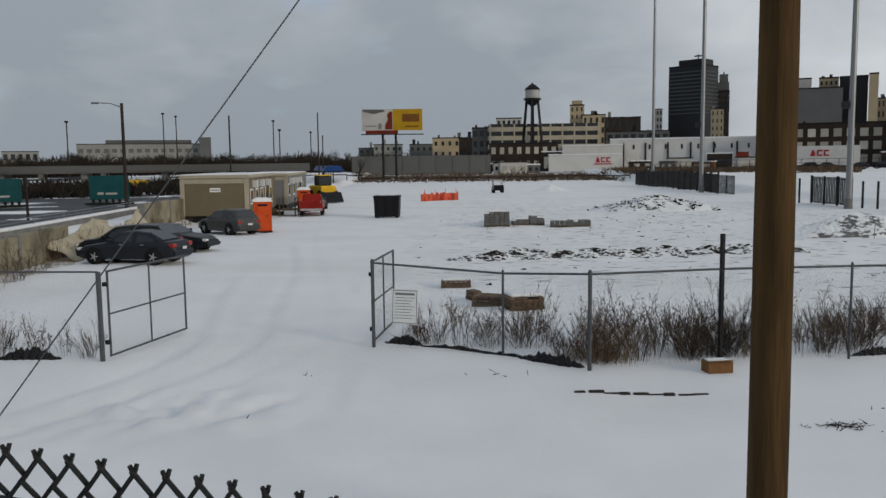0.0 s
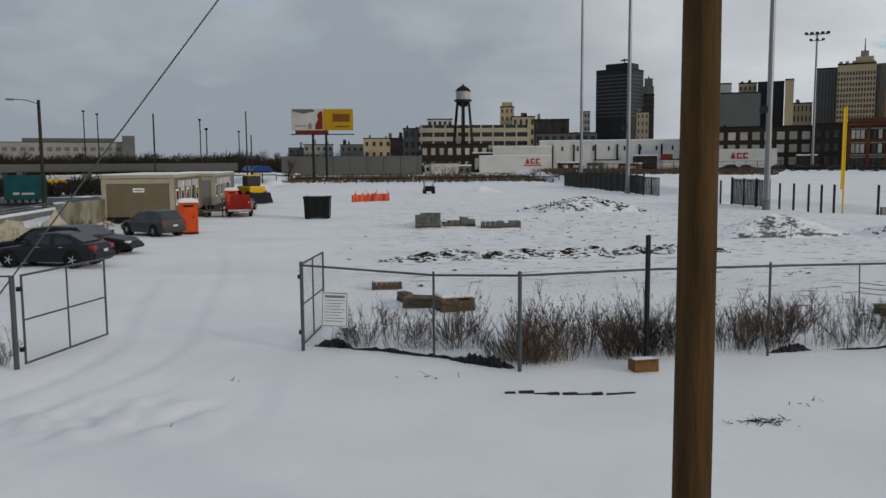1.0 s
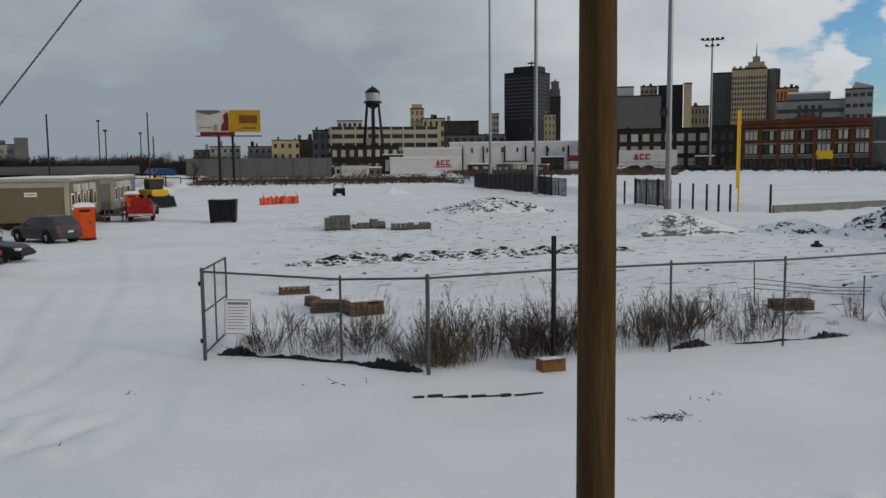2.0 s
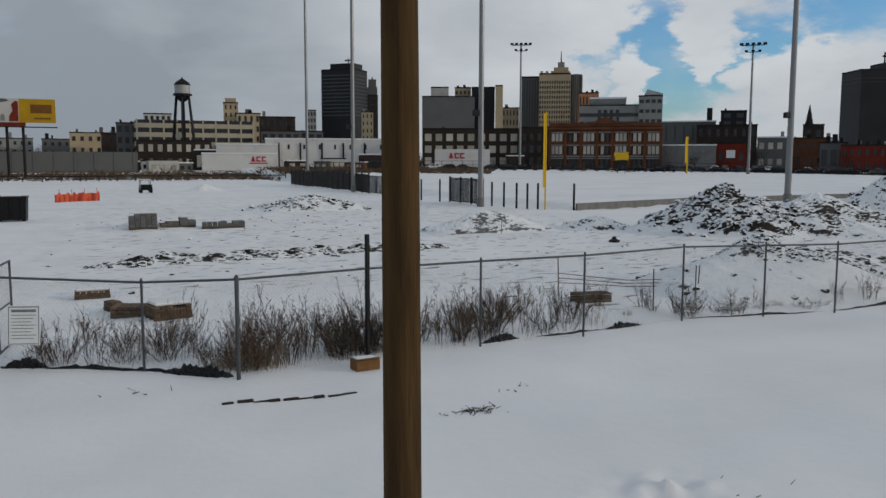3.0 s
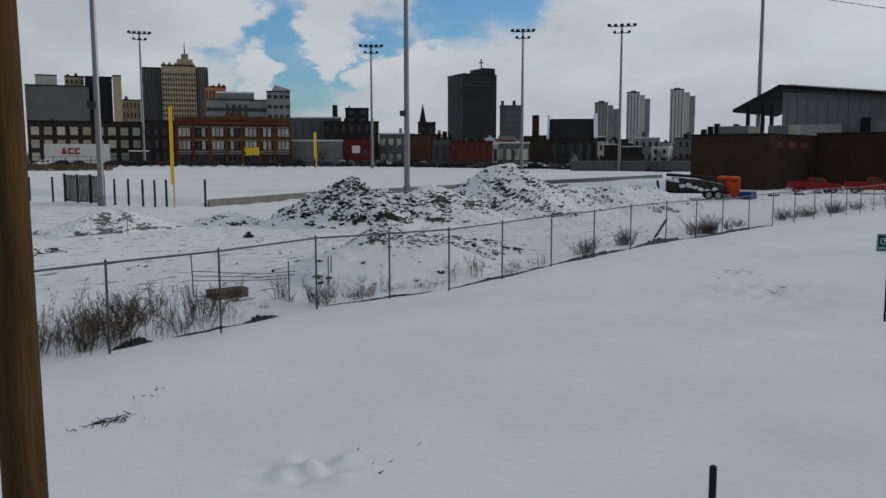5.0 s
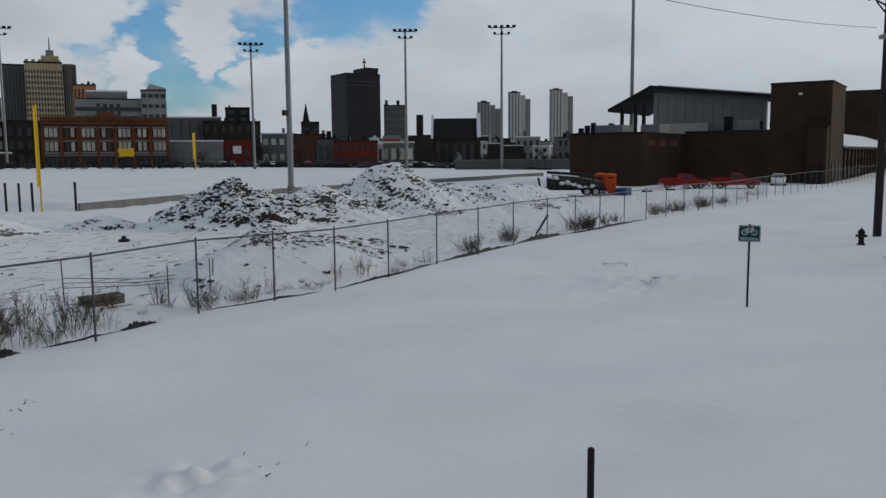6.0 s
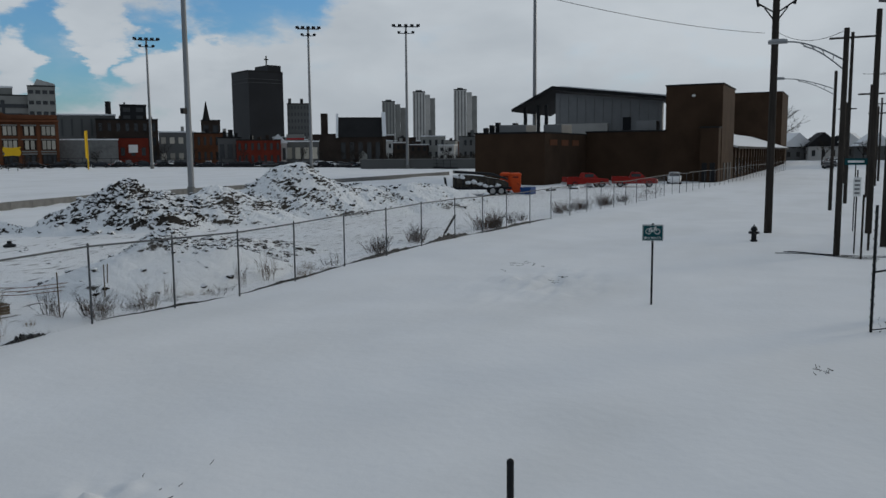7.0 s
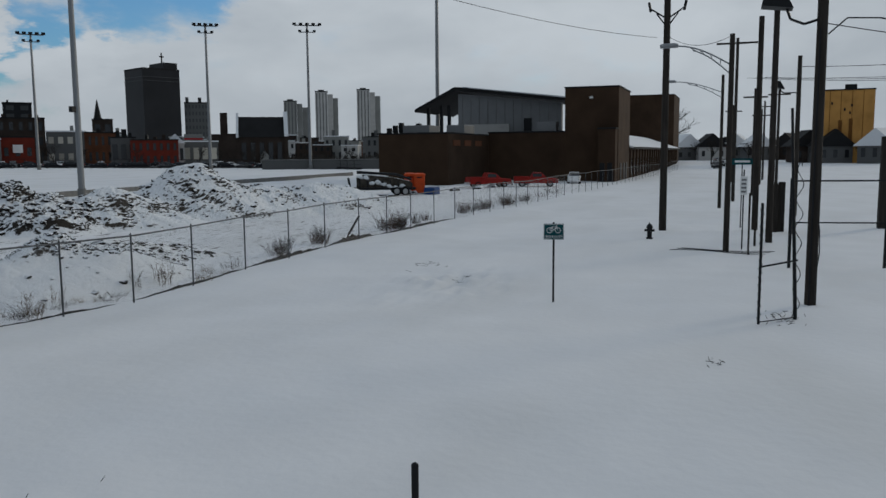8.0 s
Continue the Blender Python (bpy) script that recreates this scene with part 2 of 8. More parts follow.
M = dict(
    snow=snow_ground("snow_ground"),
    snowcap=material("snow_cap", (0.74, 0.75, 0.765), 0.7, 0, 0.06, 2.0, 0.3, 12.0),
    mound=snow_over("snowy_soil", (0.05, 0.043, 0.037), (0.018, 0.016, 0.014), 0.66, 0.06, 1.3, 5.5),
    smooth_mound=snow_over("snowy_spoil", (0.075, 0.066, 0.057), (0.03, 0.026, 0.022), 0.66, 0.07, 0.42, 4.5),
    ridge=snow_over("churned_soil", (0.04, 0.035, 0.03), (0.015, 0.013, 0.012), 0.79, 0.05, 1.5, 6.0),
    grey_heap=snow_over("grey_spoil", (0.17, 0.17, 0.172), (0.09, 0.09, 0.092), 0.76, 0.08, 0.7, 4.0),
    clod=snow_over("snowy_clod", (0.035, 0.031, 0.028), (0.012, 0.011, 0.010), 0.34, 0.1, 0.9, 3.0, coords="Object"),
    wood_pole=material("weathered_pole_wood", (0.088, 0.05, 0.019), 0.85, 0, 0.55, 9.0, 0.5, 30.0, dark=(0.035, 0.021, 0.009), stain=0.6, stain_scale=1.5, stretch_z=0.09),
    dark_pole=material("creosoted_pole", (0.046, 0.040, 0.035), 0.9, 0, 0.5, 8.0, 0.4, 40.0, stretch_z=0.1),
    galv=material("galvanized_steel", (0.26, 0.27, 0.28), 0.45, 0.6, 0.25, 14.0),
    fence_steel=material("weathered_fence_tube", (0.10, 0.105, 0.112), 0.5, 0.3, 0.3, 12.0),
    wire=material("fence_wire", (0.20, 0.205, 0.21), 0.5, 0.5, 0.2, 20.0),
    dark_steel=material("dark_painted_steel", (0.02, 0.021, 0.023), 0.5, 0.2, 0.3, 8.0),
    vinyl=material("black_coated_wire", (0.022, 0.023, 0.025), 0.4, 0.1, 0.4, 40.0, 0.3, 90.0),
    black_plastic=material("black_plastic_sheet", (0.016, 0.016, 0.018), 0.45, 0, 0.4, 5.0, 0.6, 20.0),
    stem=material("dry_stem", (0.12, 0.085, 0.056), 0.95, 0, 0.5, 5.0, per_object=0.35),
    stem_dark=material("dark_dry_stem", (0.042, 0.034, 0.027), 0.95, 0, 0.5, 5.0, per_object=0.3),
    stem_pale=material("bleached_dry_stem", (0.19, 0.135, 0.09), 0.95, 0, 0.45, 5.0, per_object=0.3),
    stem_red=material("reddish_dry_stem", (0.085, 0.05, 0.034), 0.95, 0, 0.5, 5.0, per_object=0.35),
    straw=material("dead_grass", (0.25, 0.185, 0.11), 0.95, 0, 0.45, 5.0, per_object=0.25),
    bark=material("bare_tree_bark", (0.03, 0.026, 0.022), 0.95, 0, 0.4, 2.0, per_object=0.3),
    white_paint=material("white_paint", (0.78, 0.78, 0.77), 0.5, 0, 0.08, 3.0, stain=0.12),
    print_grey=material("dark_print", (0.22, 0.22, 0.225), 0.6),
    red_print=material("red_print", (0.40, 0.03, 0.035), 0.6),
    teal=material("teal_sign_face", (0.010, 0.07, 0.08), 0.45, 0.1, 0.25, 1.0),
    cardboard=material("wet_cardboard", (0.20, 0.105, 0.045), 0.9, 0, 0.3, 6.0, 0.2, 40.0),
    timber=material("rough_timber", (0.14, 0.105, 0.07), 0.9, 0, 0.4, 6.0, 0.4, 40.0, stretch_z=3.0, per_object=0.2),
    concrete=material("grey_concrete", (0.20, 0.20, 0.195), 0.85, 0, 0.25, 1.5, 0.3, 25.0, stain=0.35, stain_scale=0.5),
    beige=material("stained_beige_concrete", (0.30, 0.27, 0.195), 0.9, 0, 0.3, 1.2, 0.3, 20.0, stain=0.85, stain_scale=0.45),
    tarp=material("beige_tarpaulin", (0.43, 0.385, 0.29), 0.7, 0, 0.25, 2.0, 0.4, 8.0),
    asphalt=material("wet_asphalt", (0.03, 0.031, 0.034), 0.5, 0, 0.3, 0.6, 0.2, 40.0, stain=0.3),
    olive=material("olive_metal_siding", (0.155, 0.13, 0.085), 0.6, 0, 0.12, 1.0),
    cream=material("cream_trim", (0.38, 0.345, 0.265), 0.6, 0, 0.15, 1.5, stain=0.2),
    grey_panel=material("grey_metal_panel", (0.20, 0.205, 0.21), 0.55, 0.1, 0.12, 0.6),
    orange=material("orange_plastic", (0.62, 0.085, 0.02), 0.45, 0, 0.15, 2.0),
    orange_net=material("orange_safety_netting", (0.70, 0.13, 0.07), 0.7, 0, 0.2, 3.0),
    grey_plastic=material("grey_plastic", (0.55, 0.56, 0.57), 0.5, 0, 0.1, 2.0),
    blue_plastic=material("blue_plastic", (0.02, 0.06, 0.19), 0.5),
    car_black=material("black_car_paint", (0.012, 0.013, 0.016), 0.3, 0.0, 0.2, 1.0, stain=0.2),
    car_dark=material("charcoal_car_paint", (0.022, 0.025, 0.032), 0.3, 0.0, 0.2, 1.0, stain=0.2),
    car_grey=material("grey_car_paint", (0.085, 0.085, 0.085), 0.35, 0.4, 0.2, 1.0, stain=0.3),
    car_red=material("red_car_paint", (0.28, 0.02, 0.015), 0.35, 0.1, 0.2, 1.0, stain=0.25),
    car_white=material("white_car_paint", (0.7, 0.7, 0.7), 0.35, 0.0, 0.1, 1.0, stain=0.25),
    yellow=material("yellow_paint", (0.68, 0.42, 0.018), 0.5, 0, 0.1, 1.0),
    glass=material("dark_window_glass", (0.02, 0.024, 0.03), 0.12, 0.0, 0.3, 1.0),
    blind=material("drawn_window_blind", (0.42, 0.395, 0.335), 0.5, 0, 0.15, 0.4, per_object=0.3),
    rubber=material("tyre_rubber", (0.015, 0.015, 0.016), 0.85),
    rim=material("alloy_rim", (0.5, 0.5, 0.5), 0.35, 0.7, 0.2, 6.0),
    tail=material("red_lens", (0.30, 0.012, 0.01), 0.25),
    lens=material("clear_lens", (0.7, 0.7, 0.68), 0.2),
    brick_brown=material("brown_brick", (0.056, 0.034, 0.021), 0.9, 0, 0.35, 0.35, 0.2, 9.0, stain=0.35, stain_scale=0.12),
    brick_red=material("red_brick", (0.15, 0.062, 0.032), 0.9, 0, 0.4, 0.3, 0.2, 6.0, stain=0.4, stain_scale=0.1),
    brick_dark=material("dark_brick", (0.045, 0.034, 0.028), 0.9, 0, 0.4, 0.3, 0.2, 6.0, stain=0.3, stain_scale=0.1),
    # warm low sunlight on the far facades is put into this tan
    tan=material("sunlit_tan_stone", (0.42, 0.335, 0.215), 0.85, 0, 0.2, 0.12, stain=0.2, stain_scale=0.05),
    mustard=material("mustard_print", (0.40, 0.235, 0.012), 0.6, 0, 0.15, 0.6),
    cream_concrete=material("cream_concrete", (0.43, 0.385, 0.30), 0.85, 0, 0.2, 0.2, stain=0.25, stain_scale=0.1),
    tan_wall=material("ochre_panel", (0.52, 0.27, 0.075), 0.8, 0, 0.18, 0.3, stain=0.35, stain_scale=0.2),
    rust=material("rusty_timber", (0.17, 0.075, 0.02), 0.85, 0, 0.3, 1.0),
    limestone=material("grey_limestone", (0.25, 0.25, 0.235), 0.85, 0, 0.2, 0.1, stain=0.25, stain_scale=0.06),
    slate=material("slate_grey_facade", (0.118, 0.119, 0.117), 0.7, 0, 0.2, 0.08, stain=0.2, stain_scale=0.04),
    black_facade=material("black_facade", (0.024, 0.025, 0.028), 0.4, 0.1, 0.3, 0.06),
    grey_band=material("grey_spandrel", (0.075, 0.078, 0.08), 0.5, 0.1, 0.2, 0.1),
    pale=material("pale_render", (0.47, 0.46, 0.44), 0.85, 0, 0.2, 0.15, stain=0.35, stain_scale=0.12),
    white_wall=material("dirty_white_wall", (0.62, 0.61, 0.59), 0.85, 0, 0.15, 0.15, stain=0.45, stain_scale=0.15),
    red_wall=material("painted_red_brick", (0.165, 0.028, 0.017), 0.85, 0, 0.35, 0.3, stain=0.3, stain_scale=0.1),
    roof_dark=material("dark_roofing", (0.02, 0.02, 0.021), 0.8, 0, 0.3, 0.3),
    orange_brick=material("orange_brick", (0.45, 0.20, 0.09), 0.85, 0, 0.2, 0.1),
    glass_far=material("far_window", (0.022, 0.024, 0.027), 0.25, 0, 0.3, 0.2, per_object=0.4),
    steam=material("pale_metal_dome", (0.42, 0.42, 0.41), 0.6, 0.2, 0.2, 0.4),
    cable=material("black_cable", (0.02, 0.02, 0.022), 0.7),
    steel_cable=material("steel_guy_cable", (0.10, 0.105, 0.11), 0.5, 0.6, 0.2, 30.0),
    clay=material("brick_block", (0.175, 0.12, 0.082), 0.9, 0, 0.35, 5.0, 0.3, 30.0, per_object=0.25),
    block=material("grey_block", (0.15, 0.15, 0.148), 0.9, 0, 0.25, 5.0, 0.3, 30.0, per_object=0.2),
)


# ---------------------------------------------------------------- mesh tools
class Mesh:
    """Collects corners and faces of one part."""

    def __init__(self):
        self.v, self.f = [], []

    def add(self, verts, faces):
        o = len(self.v)
        self.v += [tuple(p) for p in verts]
        self.f += [tuple(o + k for k in q) for q in faces]
        return self

    def box(self, x0, x1, y0, y1, z0, z1, m=None, bev=0.0):
        if bev:
            b = bev
            pts = []
            for z, ins in ((z0, b), (z0 + b, 0), (z1 - b, 0), (z1, b)):
                pts += [(x0 + ins, y0 + ins + (b if 0 else 0), z), (x1 - ins, y0 + ins, z), (x1 - ins, y1 - ins, z), (x0 + ins, y1 - ins, z)]
            fs = [(3, 2, 1, 0), (12, 13, 14, 15)]
            for r in range(3):
                for k in range(4):
                    fs.append((4 * r + k, 4 * r + (k + 1) % 4, 4 * r + 4 + (k + 1) % 4, 4 * r + 4 + k))
        else:
            pts = [(x0, y0, z0), (x1, y0, z0), (x1, y1, z0), (x0, y1, z0), (x0, y0, z1), (x1, y0, z1), (x1, y1, z1), (x0, y1, z1)]
            fs = [(3, 2, 1, 0), (4, 5, 6, 7), (0, 1, 5, 4), (1, 2, 6, 5), (2, 3, 7, 6), (3, 0, 4, 7)]
        if m is not None:
            pts = [m @ Vector(p) for p in pts]
        return self.add(pts, fs)

    def tube(self, p0, p1, r0, r1=None, n=8, caps=True):
        p0, p1 = Vector(p0), Vector(p1)
        r1 = r0 if r1 is None else r1
        d = (p1 - p0).normalized()
        a = d.cross(Vector((0, 0, 1)) if abs(d.z) < 0.9 else Vector((1, 0, 0))).normalized()
        b = d.cross(a)
        pts = []
        for p, r in ((p0, r0), (p1, r1)):
            for k in range(n):
                t = 2 * math.pi * k / n
                pts.append(p + (a * math.cos(t) + b * math.sin(t)) * r)
        fs = [(k, (k + 1) % n, n + (k + 1) % n, n + k) for k in range(n)]
        if caps:
            fs += [tuple(range(n))[::-1], tuple(range(n, 2 * n))]
        return self.add(pts, fs)

    def path(self, pts, r, n=6):
        for a, b in zip(pts, pts[1:]):
            self.tube(a, b, r, r, n)
        return self

    def lathe(self, rings, n=16, centre=(0, 0)):
        pts, fs = [], []
        for r, z in rings:
            for k in range(n):
                t = 2 * math.pi * k / n
                pts.append((centre[0] + r * math.cos(t), centre[1] + r * math.sin(t), z))
        for i in range(len(rings) - 1):
            for k in range(n):
                fs.append((i * n + k, i * n + (k + 1) % n, (i + 1) * n + (k + 1) % n, (i + 1) * n + k))
        fs.append(tuple(range(n))[::-1])
        fs.append(tuple(range((len(rings) - 1) * n, len(rings) * n)))
        return self.add(pts, fs)

    def prism(self, poly, axis, lo, hi):
        """A closed outline in two axes, drawn out along the third (0, 1 or 2)."""
        n = len(poly)
        pts = []
        for h in (lo, hi):
            for p, q in poly:
                pts.append({0: (h, p, q), 1: (p, h, q), 2: (p, q, h)}[axis])
        fs = [tuple(range(n))[::-1], tuple(range(n, 2 * n))] + [(k, (k + 1) % n, n + (k + 1) % n, n + k) for k in range(n)]
        return self.add(pts, fs)

    def data(self, name, mat, smooth=False):
        me = bpy.data.meshes.new(name)
        me.from_pydata(self.v, [], self.f)
        bm = bmesh.new()
        bm.from_mesh(me)
        bmesh.ops.recalc_face_normals(bm, faces=bm.faces)
        bm.to_mesh(me)
        bm.free()
        if smooth:
            me.polygons.foreach_set("use_smooth", [True] * len(me.polygons))
        me.materials.append(mat)
        me.update()
        return me


def part(name, mesh, mat, parent, label="", smooth=False, at=None):
    ob = new(name, mesh.data(name, M[mat], smooth) if isinstance(mesh, Mesh) else mesh)
    ob.parent = parent
    if at is not None:
        ob.matrix_basis = at
    return tagged(ob, label)


def thing(name, label, category, m=None, group="", kind=""):
    ob = new(name)
    ob.matrix_basis = m or Matrix()
    return tagged(ob, label, category, group, kind)


def single(name, mesh, mat, label, category, m=None, group="", kind="", smooth=False):
    ob = new(name, mesh.data(name, M[mat], smooth))
    ob.matrix_basis = m or Matrix()
    return tagged(ob, label, category, group, kind)


def step(v, lo, hi):
    t = min(1.0, max(0.0, (v - lo) / (hi - lo)))
    return t * t * (3 - 2 * t)


def field_edge(x):
    """Where the low wall in front of the raised ball field runs."""
    return 61.2 + (x - 39.7) * 0.31 if x < 56 else 66.2 + (x - 56) * 0.08


def ground_height(x, y):
    z = 0.0
    d = math.hypot(x, y)
    if d < 260:
        z += 0.14 * noise.noise((x * 0.13, y * 0.13, 0.3)) + 0.035 * noise.noise((x * 0.7, y * 0.7, 2.3))
        if y > 21 and x > -3:
            z += 0.07 * noise.noise((x * 0.9, y * 0.5, 7.7)) * step(y, 21, 28)
    # tyre ruts that swing out of the gate, and trodden snow
    if 7 < y < 75 and -16 < x < 4:
        cx = -5.2 - 0.16 * (y - 20) if y > 20 else -5.2 - 0.055 * (20 - y) ** 2
        for off, dp in ((-1.0, 0.038), (0.8, 0.035), (2.1, 0.015)):
            c2 = cx + off + 0.25 * math.sin(y * 0.21 + off)
            z -= dp * math.exp(-((x - c2) / 0.2) ** 2) * step(y, 7, 12)
            z += 0.6 * dp * math.exp(-((x - c2 - 0.42) / 0.2) ** 2) * step(y, 7, 12)
    for px, py, pr in ((-4.6, 14.0, 1.9), (7.15, 8.58, 0.75), (26.0, 9.5, 3.0), (2.0, 9.0, 1.2)):
        e = math.exp(-((x - px) / pr) ** 2 - ((y - py) / (pr * 0.7)) ** 2)
        if e > 0.02:
            z += 0.26 * e * noise.noise((x * 2.9, y * 2.9, 4.4))
    # the lane in front of the fence lies a little lower, with a drift along the fence
    if x > -2:
        z += 0.10 * math.exp(-((y - 15.2) / 1.3) ** 2) * (0.6 + 0.5 * noise.noise((x * 0.4, 3.0, 0)))
    # the raised ball field
    if x > 36 and y > 40:
        e = y - field_edge(x)
        z += (0.5 * step(e, 0.0, 1.5) + 1.55 * step(e, 5, 150)) * step(x, 38, 41)
    elif y > 150:
        z += 1.2 * step(y, 150, 240)
    if y <= 40 and x > 150:
        z += 1.0 * step(x, 150, 300)
    # the carriageway behind the long wall
    if x < -17:
        z += 0.85 * step(-x, 18.6, 20.8) * step(y, 5, 25)
    return z


def on_ground(x, y, dz=0.0, rz=0.0):
    return pose(x, y, ground_height(x, y) + dz, 0, 0, rz)


# ---------------------------------------------------------------- ground
def axis(parts):
    out = []
    for lo, hi, st in parts:
        n = max(1, round((hi - lo) / st))
        out += [lo + (hi - lo) * k / n for k in range(n)]
    return out + [parts[-1][1]]


gx = axis([(-3000, -600, 600), (-600, -100, 60), (-100, -24, 4), (-24, -8, 0.5), (-8, 5.5, 0.22), (5.5, 9, 0.12), (9, 14, 0.22), (14, 60, 0.5), (60, 240, 6), (240, 600, 60), (600, 3000, 600)])
gy = axis([(-3000, -600, 600), (-600, -60, 60), (-60, -4, 4), (-4, 7, 0.22), (7, 10.5, 0.12), (10.5, 24, 0.22), (24, 50, 0.5), (50, 110, 0.8), (110, 270, 5), (270, 600, 60), (600, 3000, 600)])
gverts = [(x, y, ground_height(x, y)) for y in gy for x in gx]
gn = len(gx)
gfaces = [(j * gn + i, j * gn + i + 1, (j + 1) * gn + i + 1, (j + 1) * gn + i) for j in range(len(gy) - 1) for i in range(gn - 1)]
gm = bpy.data.meshes.new("ground")
gm.from_pydata(gverts, [], gfaces)
gm.polygons.foreach_set("use_smooth", [True] * len(gm.polygons))
gm.materials.append(M["snow"])
bare = gm.attributes.new("bare", "FLOAT", "POINT")


def bare_weight(x, y):
    w = 0.0
    if x > -4 and y > 24 and x < 40:
        w = 0.85 * step(y, 24, 32) * (1 - step(y, 60, 118)) * step(x, -4, 4) * (1 - step(x, 30, 38))
    if y > 18.3 and 8 < x < 48 and y < 50:
        w = max(w, 0.9 * step(x, 8, 13) * step(y, 18.3, 20.5) * (1 - step(y, 34, 48)))
    if 66 < x < 118 and 18 < y < 48:
        w = max(w, 0.8)
    return w


bare.data.foreach_set("value", [bare_weight(v[0], v[1]) for v in gverts])
gm.update()
tagged(new("ground", gm), "snow-covered open ground with soil showing through", "ground", kind="structure")


# ---------------------------------------------------------------- roads on the far side of the long wall
def strip(name, x0, x1, y0, y1, dz, mat, label, st=6.0):
    ms = Mesh()
    n = int((y1 - y0) / st)
    pts, fs = [], []
    for k in range(n + 1):
        y = y0 + (y1 - y0) * k / n
        pts += [(x0 - 0.14 * max(0, y - 60), y, ground_height(x0, y) + dz), (x1 - 0.14 * max(0, y - 60), y, ground_height(x1, y) + dz)]
    fs = [(2 * k, 2 * k + 1, 2 * k + 3, 2 * k + 2) for k in range(n)]
    ms.add(pts, fs)
    return single(name, ms, mat, label, "road", kind="structure")


strip("road_1", -47, -24.6, 26, 420, 0.05, "asphalt", "wet dark asphalt carriageway between snow banks")
strip("road_2", -86, -62, 26, 420, 0.05, "asphalt", "wet dark asphalt carriageway further off")

# long stained wall
wall_line = [(-16.0, 10.0), (-17.6, 32.0), (-18.4, 38.0), (-19.6, 60.0), (-21.5, 92.0), (-24.0, 120.0)]


def along(line, s):
    for (x0, y0), (x1, y1) in zip(line, line[1:]):
        if y0 <= s <= y1:
            return x0 + (x1 - x0) * (s - y0) / (y1 - y0)
    return line[-1][0]


wall = thing("long_wall", "stained beige concrete retaining wall above the snow", "wall", kind="structure")
yy = 10.0
k = 0
while yy < 118:
    y2 = yy + 5.9
    top_ = 0.85 if 35 < yy < 46 else 1.45 + 0.45 * step(yy, 30, 52)
    xa, xb = along(wall_line, yy), along(wall_line, y2)
    ang = math.degrees(math.atan2(xb - xa, y2 - yy))
    ms = Mesh().box(-0.16, 0.16, 0, math.hypot(xb - xa, y2 - yy), -0.3, top_ + 0.03 * math.sin(k * 2.1), bev=0.02)
    part("panel", ms, "beige", wall, at=pose(xa, yy, 0, 0, 0, -ang))
    ms = Mesh().box(-0.2, 0.2, -0.12, 0.12, -0.3, top_ + 0.06, bev=0.03)
    part("pilaster", ms, "concrete", wall, at=pose(xa, yy - 0.03, 0, 0, 0, -ang))
    yy = y2 + 0.06
    k += 1

# loose tarpaulin draped over the wall
ms = Mesh()
nu, nv = 40, 14
pts = []
for i in range(nu + 1):
    y = 36.6 + 13.4 * i / nu
    for j in range(nv + 1):
        t = j / nv
        fold = noise.noise((y * 0.9, t * 2.2, 1.0))
        top = 0.95 + 0.75 * math.exp(-((y - 42.3) / 2.0) ** 2) + 0.75 * step(y, 46.5, 50.0) + 0.16 * noise.noise((y * 0.9, 0.0, 5.0))
        x = along(wall_line, y) + 0.42 + 1.2 * (t ** 1.5) + 0.28 * fold + 0.12 * noise.noise((y * 3.1, t * 5, 2))
        z = top * (1 - t) + 0.04 * t + 0.16 * noise.noise((y * 2.0, t * 4, 8.0)) * math.sin(math.pi * t)
        pts.append((x, y, z))
ms.add(pts, [(i * (nv + 1) + j, i * (nv + 1) + j + 1, (i + 1) * (nv + 1) + j + 1, (i + 1) * (nv + 1) + j) for i in range(nu) for j in range(nv)])
tp = single("tarpaulin", ms, "tarp", "creased beige tarpaulin slumped over the wall", "tarpaulin", smooth=True)
sol = tp.modifiers.new("thick", "SOLIDIFY")
sol.thickness = 0.02

# guard rail beyond the wall
rail = thing("guard_rail", "snowy white parapet with a steel rail beside the carriageway", "guard rail")
for k in range(22):
    y0, y1 = 24 + 4.0 * k, 28 + 4.0 * k
    xa, xb = along(wall_line, y0) - 3.4, along(wall_line, y1) - 3.4
    ms = Mesh().box(-0.2, 0.2, 0, math.hypot(xb - xa, 4.0) - 0.02, -0.3, 0.34, bev=0.04)
    part("barrier", ms, "concrete", rail, at=pose(xa, y0, 0.85, 0, 0, -math.degrees(math.atan2(xb - xa, 4.0))))
    part("snow_cap", Mesh().box(-0.26, 0.26, 0, math.hypot(xb - xa, 4.0) - 0.02, 0.32, 0.46, bev=0.04), "snowcap", rail, at=pose(xa, y0, 0.85, 0, 0, -math.degrees(math.atan2(xb - xa, 4.0))))
    ms = Mesh().tube((0, 0, 0.3), (0, 0, 0.85), 0.03).tube((0, 0, 0.82), (xb - xa, 4.0, 0.82), 0.025).tube((0, 0, 0.64), (xb - xa, 4.0, 0.64), 0.018)
    part("rail", ms, "galv", rail, at=pose(xa, y0, 0.85))


